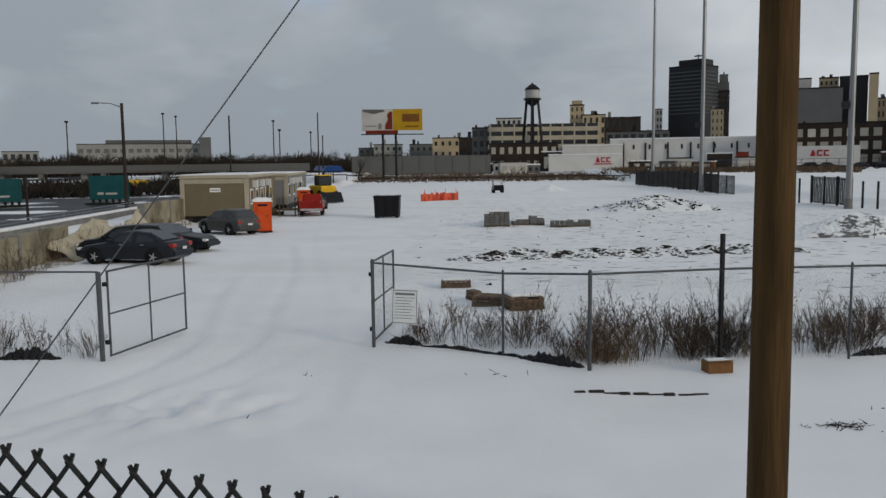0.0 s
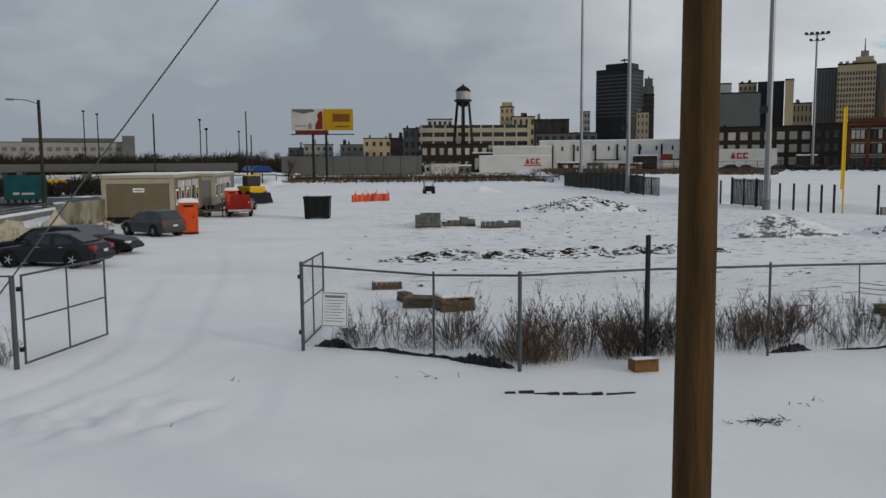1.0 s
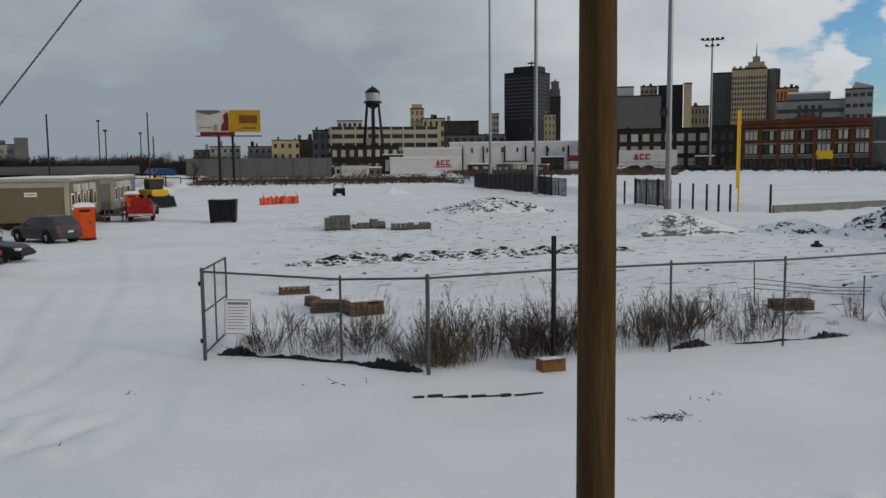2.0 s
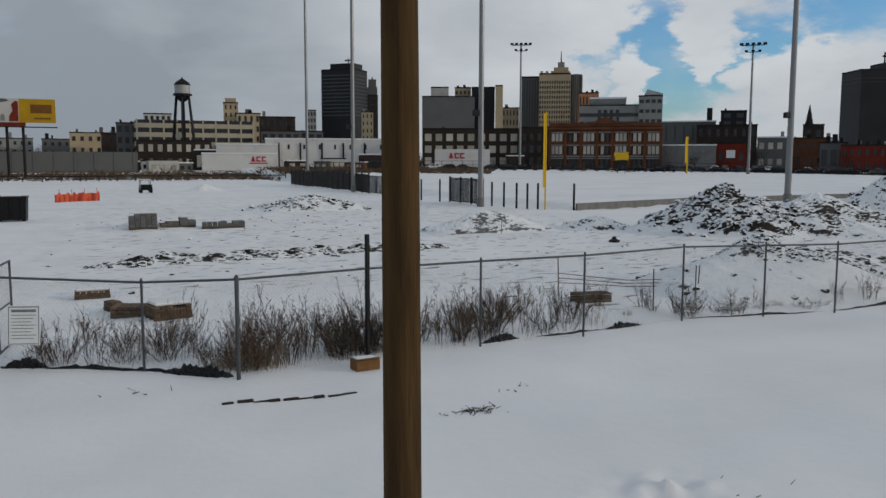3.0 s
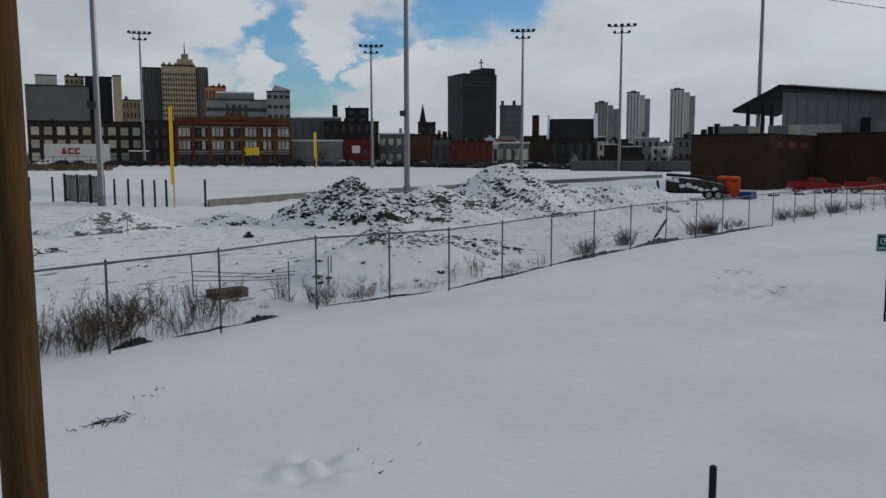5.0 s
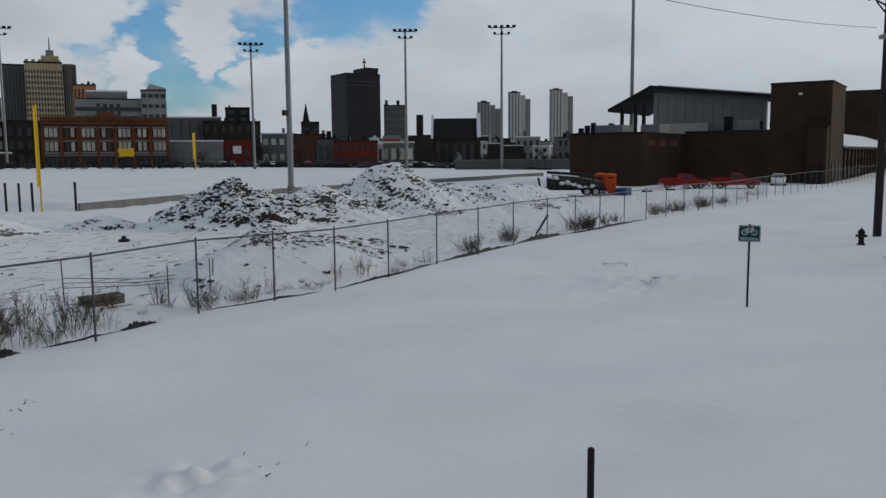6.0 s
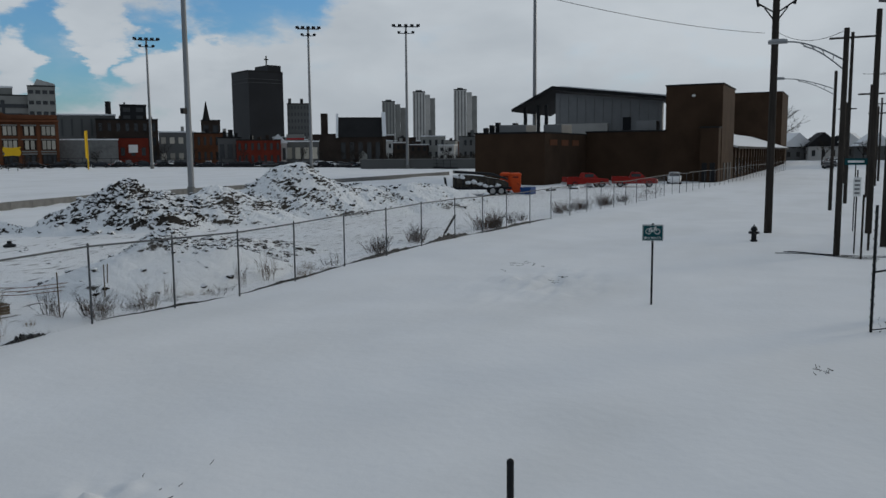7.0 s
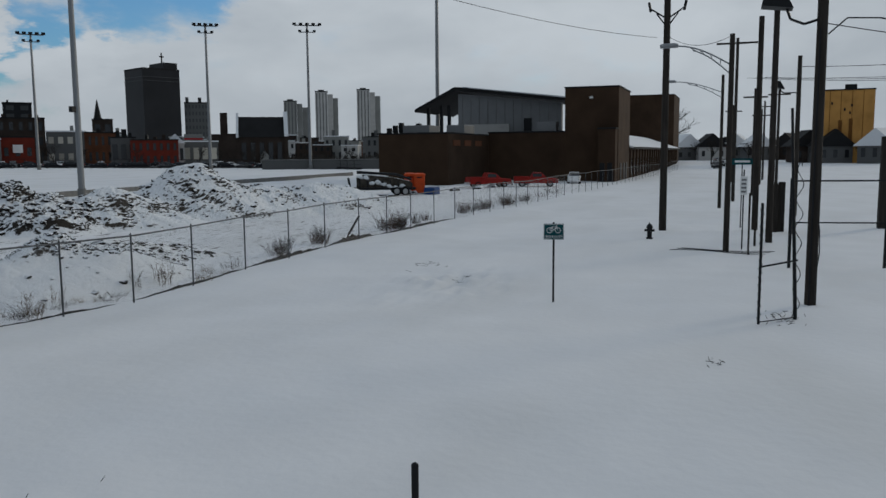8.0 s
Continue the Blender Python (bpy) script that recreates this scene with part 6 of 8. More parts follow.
dw = thing("dugout_wall", "dark block wall at the far corner of the field", "wall", on_ground(182, 96, 0, -64))
part("body", Mesh().box(-16, 16, 0, 1.0, -0.5, 2.3), "slate", dw)
part("coping", Mesh().box(-16.2, 16.2, -0.15, 1.15, 2.3, 2.5, bev=0.03), "concrete", dw)

ban = thing("outfield_sign", "yellow advertising shape mounted beside the outfield railing", "sign", pose(113.4, 156.7, 5.4, 0, 0, -36) @ Matrix.Diagonal((0.72, 1, 0.8, 1)))
part("panel", Mesh().prism([(-2.4, 0.4), (-1.8, -0.6), (-2.3, -1.2), (0.5, -1.0), (2.0, -1.2), (2.4, -0.2), (2.0, 0.7), (2.4, 1.2), (-0.5, 1.0), (-2.2, 1.2)], 1, -0.05, 0.05), "yellow", ban)
for sx in (-1.2, 1.2):
    part("post", Mesh().box(sx - 0.08, sx + 0.08, 0.06, 0.2, -6.9, 0.8), "dark_steel", ban)


def light_mast(x, y, h, r, label, lamps=True, w=4.0, rz=0.0):
    t = thing("light_mast", label, "light pole", on_ground(x, y, 0, rz), "stadium light masts")
    part("shaft", Mesh().tube((0, 0, -0.5), (0, 0, h * 0.5), r, r * 0.82, 12).tube((0, 0, h * 0.5), (0, 0, h), r * 0.82, r * 0.6, 12), "galv", t)
    part("base_collar", Mesh().tube((0, 0, -0.2), (0, 0, 0.9), r * 1.25, None, 12), "concrete", t)
    if lamps:
        part("cross_arm", Mesh().box(-w / 2, w / 2, -0.12, 0.12, h - 0.35, h - 0.1).box(-w / 3.2, w / 3.2, -0.1, 0.1, h - 1.9, h - 1.7), "galv", t)
        for k in range(5):
            part("floodlight", Mesh().box(-0.42, 0.42, -0.5, 0.3, -0.25, 0.3, bev=0.06), "dark_steel", t, at=pose(-w / 2 + k * w / 4, -0.3, h, 0, 0, 0))
        for k in range(3):
            part("floodlight", Mesh().box(-0.35, 0.35, -0.45, 0.3, -0.2, 0.25, bev=0.06), "dark_steel", t, at=pose(-w / 3.5 + k * w / 3.5, -0.3, h - 1.6, 0, 0, 0))
    else:
        part("junction_box", Mesh().box(-r - 0.55, -r, -0.2, 0.2, 8.6, 9.2, bev=0.04), "dark_steel", t)
    return t


MAST = "tall grey steel stadium light mast"
light_mast(35.05, 70.75, 36, 0.28, MAST + " beside the fence panel", False)
light_mast(34.3, 108.9, 40, 0.3, MAST + " behind the iron fence", False)
light_mast(37.3, 146.0, 44, 0.3, MAST + " past the iron fence", False)
light_mast(66.9, 63.6, 34, 0.34, MAST + " rising behind the soil heaps", False)
light_mast(111.7, 201.6, 34.2, 0.36, MAST + " with floodlights", True, 5.0, -29)
light_mast(146.2, 151.3, 30.5, 0.36, MAST + " with a bank of floodlights", True, 5.2, -44)
light_mast(162.9, 116.6, 33.2, 0.38, MAST + " with a bank of floodlights", True, 5.0, -54)
light_mast(179.4, 99.4, 34.7, 0.38, MAST + " with a bank of floodlights", True, 6.0, -60)
light_mast(150.0, 55.2, 46, 0.42, MAST + " behind the grandstand", False)


# ---------------------------------------------------------------- stadium building
st = thing("stadium_building", "brown brick stadium building with stepped blocks and two stair towers", "building")


def block(name, x0, x1, y0, y1, h, mat="brick_brown", cop=True, z0=-0.5):
    b = part(name, Mesh().box(x0, x1, y0, y1, z0, h), mat, st)
    if cop:
        part("coping", Mesh().box(x0 - 0.12, x1 + 0.12, y0 - 0.12, y1 + 0.12, h, h + 0.22, bev=0.04), "roof_dark", b)
    return b


block("wing", 105.0, 150.0, 37.2, 47.4, 6.9)
block("concourse", 124.0, 152.0, 25.21, 37.19, 7.3)
block("stair_tower", 124.0, 137.0, 17.2, 25.2, 13.8)
block("porch", 121.6, 123.99, 17.3, 19.8, 7.6)
low = block("shop_range", 137.01, 249.9, 17.4, 26, 4.8, cop=False)
block("far_tower", 250.0, 272.0, 18.6, 35.0, 20.6)
part("roof", Mesh().prism([(16.5, 4.81), (26.2, 8.0), (26.2, 8.3), (16.5, 5.1)], 0, 137.05, 249.8), "snowcap", low)
part("eaves_board", Mesh().box(137.05, 249.8, 16.42, 16.49, 4.7, 5.1), "roof_dark", low)
for k in range(24):
    part("pier", Mesh().box(138.5 + 4.6 * k, 139.3 + 4.6 * k, 17.1, 17.38, -0.3, 4.7), "brick_brown", low)
    part("shop_window", Mesh().box(139.6 + 4.6 * k, 142.6 + 4.6 * k, 17.3, 17.39, 0.5, 3.2), "glass", low)
for k, (x, z) in enumerate(((126, 0.1), (129.6, 0.1), (132.6, 0.1))):
    part("doorway", Mesh().box(x, x + 1.4, 17.1, 17.19, z, 2.6), "dark_steel", st)
for k in range(2):
    part("doorway", Mesh().box(121.5, 121.59, 17.7 + k * 1.1, 18.4 + k * 1.1, 0, 2.7), "dark_steel", st)
part("wall_lamp", Mesh().box(123.85, 123.99, 21.0, 21.5, 12.2, 12.5, bev=0.03), "lens", st)
for k in range(3):
    part("parapet_sign", Mesh().box(107 + 5 * k, 110 + 5 * k, 37.12, 37.19, 5.3, 6.1), "brick_red", st)
part("roof_unit", Mesh().box(126, 128.5, 27, 30, 7.53, 9.0, bev=0.05), "grey_panel", st)
part("roof_unit", Mesh().box(118, 123, 39.2, 42, 7.13, 8.5, bev=0.05), "grey_panel", st)
part("roof_unit", Mesh().box(108, 112, 41, 45, 7.13, 8.2, bev=0.05), "grey_panel", st)
for k in range(7):
    part("roof_item", Mesh().box(106 + 1.2 * k, 106.6 + 1.2 * k, 46 - 0.4 * k, 46.6 - 0.4 * k, 7.13, 7.8 + 0.4 * (k % 3), bev=0.03), "dark_steel", st)

gs = thing("grandstand", "grey metal grandstand back wall under a dark sloping canopy", "grandstand")
wallm = Mesh().add([(140, 29, 0), (140, 47.6, 0), (140, 47.6, 14.7), (140, 29, 12.7), (141, 29, 0), (141, 47.6, 0), (141, 47.6, 14.7), (141, 29, 12.7)], [(0, 1, 2, 3), (7, 6, 5, 4), (3, 2, 6, 7), (0, 4, 5, 1), (0, 3, 7, 4), (1, 5, 6, 2)])
part("back_wall", wallm, "grey_panel", gs)
for k in range(12):
    y = 29.7 + 1.55 * k
    part("wall_seam", Mesh().box(139.93, 139.99, y, y + 0.06, 7.5, 12.5 + (y - 29) * 0.1075), "concrete", gs)
part("canopy", Mesh().prism([(27.5, 12.9), (47.8, 15.2), (55.4, 11.6), (55.4, 12.1), (47.8, 15.85), (27.5, 13.35)], 0, 138.6, 160), "roof_dark", gs)
part("snow_cap", Mesh().prism([(27.6, 13.38), (46.5, 15.71), (46.5, 15.85), (27.6, 13.58)], 0, 138.8, 160), "snowcap", gs)
for y in (49.5, 51.0, 53.5):
    part("column", Mesh().box(141, 141.6, y, y + 0.5, 0, 12.8), "dark_steel", gs)
part("wall_vent", Mesh().box(139.9, 139.98, 34.2, 35.6, 8.0, 10.2), "dark_steel", gs)
part("stand_parapet", Mesh().box(137.5, 138.3, 37.6, 47.2, 7.13, 9.2, bev=0.03), "pale", gs)
for x, y, s in ((160, 62.0, 1.75), (152, 57, 1.2), (278.8, 25.9, 3.1)):
    tree(x, y, s, x)


# ---------------------------------------------------------------- street furniture
bs = thing("cycle_route_sign", "teal bicycle route sign on a thin steel post", "sign", on_ground(23.85, 5.27, 0, -77))
part("post", Mesh().tube((0, 0, -0.3), (0, 0, 2.35), 0.03, None, 8), "dark_steel", bs)
part("panel", Mesh().box(-0.29, 0.29, -0.055, -0.035, 1.85, 2.31, bev=0.006), "teal", bs)
bike = Mesh()
for cx in (-0.12, 0.12):
    ring = [(cx + 0.075 * math.cos(6.2832 * k / 16), -0.062, 2.12 + 0.075 * math.sin(6.2832 * k / 16)) for k in range(17)]
    bike.path(ring, 0.008, 4)
bike.path([(-0.12, -0.062, 2.12), (-0.06, -0.062, 2.22), (0.08, -0.062, 2.22), (0.12, -0.062, 2.12)], 0.008, 4).path([(-0.06, -0.062, 2.22), (0.0, -0.062, 2.12), (0.08, -0.062, 2.22)], 0.008, 4).path([(0.08, -0.062, 2.22), (0.07, -0.062, 2.255), (0.1, -0.062, 2.26)], 0.008, 4).path([(-0.12, -0.062, 2.12), (0.0, -0.062, 2.12)], 0.008, 4)
part("bicycle_symbol", bike, "white_paint", bs)
part("border", Mesh().box(-0.28, 0.28, -0.06, -0.057, 2.285, 2.295).box(-0.28, 0.28, -0.06, -0.057, 1.865, 1.875).box(-0.28, -0.27, -0.06, -0.057, 1.865, 2.295).box(0.27, 0.28, -0.06, -0.057, 1.865, 2.295), "white_paint", bs)
fc = bpy.data.curves.new("words", "FONT")
fc.body, fc.size, fc.align_x, fc.extrude = "BIKE ROUTE", 0.085, "CENTER", 0.002
fo = new("lettering", fc)
fo.data.materials.append(M["white_paint"])
fo.parent = bs
fo.matrix_basis = pose(0, -0.06, 1.91, 90, 0, 0)

hy = thing("fire_hydrant", "dark fire hydrant standing in the snow", "hydrant", on_ground(41.54, 4.3))
part("barrel", Mesh().lathe([(0.17, -0.1), (0.17, 0.06), (0.12, 0.08), (0.12, 0.5), (0.16, 0.52), (0.16, 0.58), (0.13, 0.66), (0.07, 0.72), (0.03, 0.74), (0.03, 0.8)], 14), "dark_steel", hy)
for a in (-1, 1):
    part("nozzle", Mesh().tube((0, 0.1 * a, 0.42), (0, 0.24 * a, 0.42), 0.065, 0.06, 10), "dark_steel", hy)
part("nozzle", Mesh().tube((-0.1, 0, 0.38), (-0.23, 0, 0.38), 0.085, 0.08, 10), "dark_steel", hy)


def timber_pole(x, y, h, r, label, lean=0.0):
    t = thing("utility_pole", label, "pole", on_ground(x, y, 0, 0) @ pose(0, 0, 0, 0, lean, 0), "street poles")
    part("shaft", Mesh().tube((0, 0, -0.4), (0, 0, h), r, r * 0.8, 12), "dark_pole", t)
    return t


up = timber_pole(46.15, 4.08, 14.5, 0.2, "tall dark utility pole with insulator arms")
for s in (-1, 1):
    part("insulator_arm", Mesh().tube((0, 0, 11.2), (0, 0.85 * s, 11.75), 0.04).tube((0, 0, 10.75), (0, 0.55 * s, 11.5), 0.035).tube((0, 0.85 * s, 11.6), (0, 0.95 * s, 12.1), 0.07), "dark_steel", up)
part("cross_arm", Mesh().box(-0.06, 0.06, -1.0, 1.0, 12.9, 13.05), "dark_pole", up)


def street_lamp(x, y, h, arm, label, r=0.13):
    t = timber_pole(x, y, h + 0.35, r, label)
    t.name = "street_lamp"
    t["category"] = "street lamp"
    n = 10
    up_, lo = [], []
    for k in range(n + 1):
        u = k / n
        up_.append((0, arm * u, h - 0.95 + 0.9 * math.sin(u * 1.5)))
        lo.append((0, arm * 0.72 * u, h - 1.35 + (1.12 * math.sin(u * 1.3))))
    part("upper_arm", Mesh().path(up_, 0.035, 6), "galv", t)
    part("lower_arm", Mesh().path(lo, 0.03, 6), "galv", t)
    for k in (2, 4, 6, 8):
        part("brace", Mesh().tube(up_[k], lo[min(n, k + 1)], 0.02, None, 5), "galv", t)
    part("lamp_head", loft([[(-0.1, y_, h - 0.06 - 0.05), (0.1, y_, h - 0.06 - 0.05), (0.13 * w, y_, h - 0.02), (0, y_, h + 0.09 * w), (-0.13 * w, y_, h - 0.02)] for y_, w in ((arm, 0.5), (arm + 0.15, 1.0), (arm + 0.6, 1.0), (arm + 0.75, 0.5))]), "galv", t)
    return t


street_lamp(37.8, 0.70, 8.85, 2.2, "dark pole street lamp with a curved truss arm")
street_lamp(66.0, 1.6, 9.6, 3.4, "dark pole street lamp with a curved truss arm further along")
timber_pole(41.8, -1.15, 10.7, 0.16, "plain grey wooden pole under the floodlight")
timber_pole(49.1, -0.64, 11.6, 0.17, "plain dark wooden pole beside the street lamp")
slim = timber_pole(75.0, 0.7, 13.7, 0.15, "slim dark pole with a cross arm")
part("cross_arm", Mesh().box(-0.06, 0.06, -1.6, 1.7, 13.2, 13.35), "dark_pole", slim)
timber_pole(60.2, -3.3, 10.6, 0.17, "dark wooden pole with a small floodlight", 1.0)
for x, y, h in ((112, -2.2, 9.5), (85, -1.0, 10.2), (95, -3.5, 11.0), (130, -3.0, 11.5), (120, 1.2, 10.5)):
    tp_ = timber_pole(x, y, h, 0.16, "distant dark utility pole with a cross arm")
    part("cross_arm", Mesh().box(-0.06, 0.06, -1.1, 1.1, h - 0.9, h - 0.75), "dark_pole", tp_)
fl3 = timber_pole(25.1, -1.71, 13.5, 0.155, "thick dark wooden pole with a floodlight on an arm")
part("flood_arm", Mesh().path([(0, 0.1, 7.75), (0, 0.45, 7.65), (0, 0.8, 7.8), (0, 0.92, 8.15)], 0.035, 8), "dark_steel", fl3)
part("floodlight", loft([[(x, 0.75, 8.05), (x, 1.55, 8.15), (x, 1.5, 8.4), (x, 1.0, 8.55)] for x in (-0.35, 0.3)]), "dark_steel", fl3)
part("wire_bracket", Mesh().path([(0, -0.15, 7.35), (0, -0.6, 7.75), (0, -1.4, 7.7), (0, -3.0, 7.2)], 0.02, 5), "cable", fl3)
part("conduit", Mesh().tube((-0.19, 0.05, 0), (-0.17, 0.05, 7.5), 0.025, None, 6).path([(-0.2, -0.12, 1.1), (-0.26, -0.16, 1.5), (-0.24, -0.14, 2.1), (-0.2, -0.1, 2.4)], 0.015, 5), "cable", fl3)
fl4 = thing("flood_lamp", "small floodlight on a curved arm up the pole", "lamp", pose(60.0, -3.3, 2.2))
part("arm", Mesh().path([(0, 0.1, 5.9), (0, 0.9, 5.9), (0, 1.1, 6.0), (0, 1.15, 6.2)], 0.04, 6), "dark_steel", fl4)
part("head", loft([[(x, 0.9, 6.15), (x, 1.75, 6.3), (x, 1.65, 6.6), (x, 1.2, 6.7)] for x in (-0.4, 0.4)]), "dark_steel", fl4)

gt = thing("yard_gate", "tall chain-link yard gate post pair wound with wire", "gate")
zb = ground_height(22.4, -0.7)
P1, P2 = Vector((22.23, -0.31, zb)), Vector((23.0, -1.21, zb))
part("post", Mesh().tube(P1, P1 + Vector((0, 0, 3.05)), 0.034, None, 8), "dark_steel", gt)
part("post", Mesh().tube(P2, P2 + Vector((0.35, 0.25, 5.4)), 0.05, 0.035, 8), "dark_steel", gt)
part("cross_bar", Mesh().tube(P1 + Vector((0, 0, 1.45)), P2 + Vector((0.05, 0, 1.55)), 0.025, None, 8), "dark_steel", gt)
part("bottom_bar", Mesh().tube(P1 + Vector((0, 0, 0.05)), P2 + Vector((0, 0, 0.08)), 0.015, None, 8), "dark_steel", gt)
coil = [P1 + Vector((0.05 * math.cos(k * 0.9), 0.05 * math.sin(k * 0.9), 0.1 + k * 0.03)) for k in range(95)]
part("wound_wire", Mesh().path(coil, 0.006, 4), "dark_steel", gt)
coil = [P2 + Vector((0.09 * math.sin(k * 0.5) + 0.01 * k / 5, 0.08 * math.cos(k * 0.37), 0.05 + k * 0.045)) for k in range(90)]
part("wound_wire", Mesh().path(coil, 0.012, 4), "dark_steel", gt)
yf = thing("yard_fence", "dark pipe fence closing the snowy yard", "fence")
yps = [(33.5, -1.6), (34.2, -4.9), (35.0, -8.2), (36, -12), (38, -18)]
for (x0, y0), (x1, y1) in zip(yps, yps[1:]):
    part("post", Mesh().tube((x0, y0, -0.2), (x0, y0, 3.3), 0.06, None, 8), "dark_steel", yf)
    part("rail", Mesh().tube((x0, y0, 3.2), (x1, y1, 3.2), 0.035, None, 6).tube((x0, y0, 1.65), (x1, y1, 1.65), 0.03, None, 6), "dark_steel", yf)
cp = thing("column_post", "thick dark square column at the yard fence", "post", on_ground(50.85, -7.2))
part("body", Mesh().prism([(-0.35, -0.2), (0.35, -0.2), (0.2, 5.0), (-0.2, 5.0)], 1, -0.2, 0.2), "dark_pole", cp)
for x, y, h, w in ((48.0, -1.6, 2.6, 0.3), (48.5, -1.95, 2.7, 0.35), (47.0, -2.5, 2.6, 0.12), (37.0, -0.2, 2.6, 0.08), (40.0, -0.5, 3.6, 0.1)):
    single("bollard", Mesh().box(-w / 2, w / 2, -w / 2, w / 2, -0.2, h, bev=0.02), "dark_pole", "dark timber bollard near the yard gate", "post", on_ground(x, y), "yard bollards")
wsg = thing("parking_sign", "small white sign with worn print on a thin post", "sign", on_ground(38.6, 0.05, 0, -85))
part("post", Mesh().tube((0, 0, -0.2), (0, 0, 3.5), 0.03, None, 8), "dark_steel", wsg)
part("panel", Mesh().box(-0.15, 0.15, -0.05, -0.035, 2.4, 3.2), "white_paint", wsg)
for k in range(4):
    part("text_bar", Mesh().box(-0.1, 0.1, -0.056, -0.052, 2.5 + 0.17 * k, 2.58 + 0.17 * k), "print_grey", wsg)
nsg = thing("street_name_sign", "small dark street name sign on a post", "sign", on_ground(50.0, 0.1, 0, -88))
part("post", Mesh().tube((0, 0, -0.2), (0, 0, 3.9), 0.03, None, 8), "dark_steel", nsg)
part("panel", Mesh().box(-0.55, 0.55, -0.06, -0.045, 3.6, 3.95), "teal", nsg)
part("text_bar", Mesh().box(-0.4, 0.4, -0.066, -0.062, 3.72, 3.84), "white_paint", nsg)
for off in (0.0, 1.3, 2.2):
    single("cable_run", Mesh().path([(37.2 + off * 0.3 + 0.25 * math.sin(k * 0.8 + off), 3.0 - 0.55 * k - 0.2 * off, ground_height(37.4, 3.0 - 0.55 * k) + 0.02) for k in range(8)], 0.016, 6), "cable", "black cable lying loose on the snow by the lamp", "cable", group="loose cables")


def hang(p0, p1, sag, r, name="overhead_wire", label="thin black overhead wire strung between poles"):
    p0, p1 = Vector(p0), Vector(p1)
    pts_ = [p0.lerp(p1, k / 20) - Vector((0, 0, sag * 4 * (k / 20) * (1 - k / 20))) for k in range(21)]
    single(name, Mesh().path(pts_, r, 5), "cable", label, "wire", group="overhead wires")


hang((46.4, 4.6, 10.35), (2.8, 20.0, 12.8), 1.4, 0.012)
hang((46.4, 4.3, 13.0), (25.0, -1.67, 12.8), 0.5, 0.012)
hang((25.0, -1.7, 7.7), (40, -22, 7.0), 0.4, 0.014)
for k in range(3):
    hang((85, -1.0 + 0.8 * k - 0.8, 11.2), (60, -30, 10.4 - 0.4 * k), 0.8, 0.02)
hang((60.2, -3.3, 9.8), (70, -24, 11.5), 0.4, 0.02)
hang((46.4, 4.3, 10.6), (37.8, 0.82, 9.1), 0.5, 0.012)


# ---------------------------------------------------------------- skyline
def house_block(name, label, az, d, w, h, depth, mat, turn=0.0, rows=0, cols=0, win="glass_far", fw=0.55, fh=0.55, z0=0.0, category="building", cap="roof_dark", side_cols=0, top=0.0, side="left", group="skyline buildings"):
    """A building whose front stands d metres out at azimuth az; turn swings it about its near edge."""
    a = radians(az)
    x, y = d * math.sin(a), d * math.cos(a)
    t = thing(name, label, category, pose(x, y, ground_height(x, y) - 0.5, 0, 0, -az + turn), group)
    h = h + 0.5
    part("wall", Mesh().box(-w / 2, w / 2, 0, depth, 0, h), mat, t)
    if cap:
        part("roof", Mesh().box(-w / 2 - 0.15, w / 2 + 0.15, -0.15, depth + 0.15, h, h + 0.012 * h + 0.25), cap, t)
    if rows:
        zs = z0 + 0.5
        ch, cw = (h - zs - top) / rows, w / cols
        me = Mesh().box(-cw * fw / 2, cw * fw / 2, -0.12, -0.02, -ch * fh / 2, ch * fh / 2).data("window", M[win])
        for j in range(rows):
            for i in range(cols):
                part("window", me, None, t, at=pose(-w / 2 + (i + 0.5) * cw, 0, zs + (j + 0.5) * ch))
        if side_cols:
            cd = depth / side_cols
            s = -1 if side == "left" else 1
            me2 = Mesh().box(-0.1, 0.0, -cd * fw / 2, cd * fw / 2, -ch * fh / 2, ch * fh / 2).data("window", M[win])
            for j in range(rows):
                for i in range(side_cols):
                    part("window", me2, None, t, at=pose(s * (w / 2 + 0.06) + (0.0 if s < 0 else 0.05), (i + 0.5) * cd, zs + (j + 0.5) * ch))
    return t


def bands(t, w, depth, zs, ze, n, mat, thick=0.5, name="spandrel", both=True, out=0.25):
    for k in range(n):
        z = zs + (ze - zs) * k / n
        part(name, Mesh().box(-w / 2 - out, w / 2 + out, -out, (depth + out) if both else 0, z, z + (ze - zs) / n * thick), mat, t)


# dark slab tower with pale floor bands in its upper half
tw = house_block("office_tower", "black slab office tower with pale bands on its upper floors", 16.4, 700, 31, 77, 24, "black_facade", -28)
bands(tw, 31, 24, 40, 76, 12, "grey_band", 0.3)
part("plant_room", Mesh().box(-9, 13, 4, 20, 77.5, 83.5), "black_facade", tw)
part("roof_mast", Mesh().tube((5, 10, 83), (5, 10, 88), 0.5).box(2, 8, 9, 11, 86, 87), "dark_steel", tw)
dt = house_block("stone_tower", "slender dark stone tower stepping in at its crown", 18.75, 720, 9.6, 58, 10, "brick_dark", 0, 12, 3)
part("upper_stage", Mesh().box(-4.4, 4.4, 0.6, 9, 59, 66), "slate", dt)
part("crown", Mesh().box(-3.4, 3.4, 1.2, 8, 66, 72.5), "slate", dt)
part("finial", Mesh().tube((0, 4, 72), (0, 4, 75), 0.8, 0.2), "dark_steel", dt)
house_block("stone_block", "sunlit tan stone block below the dark tower", 18.4, 640, 9.0, 39, 12, "tan", 0, 7, 3, "glass_far", 0.3, 0.5)
house_block("grey_tower", "small pale grey tower beside the black slab", 14.6, 690, 7.5, 43, 10, "limestone", 0, 8, 3)

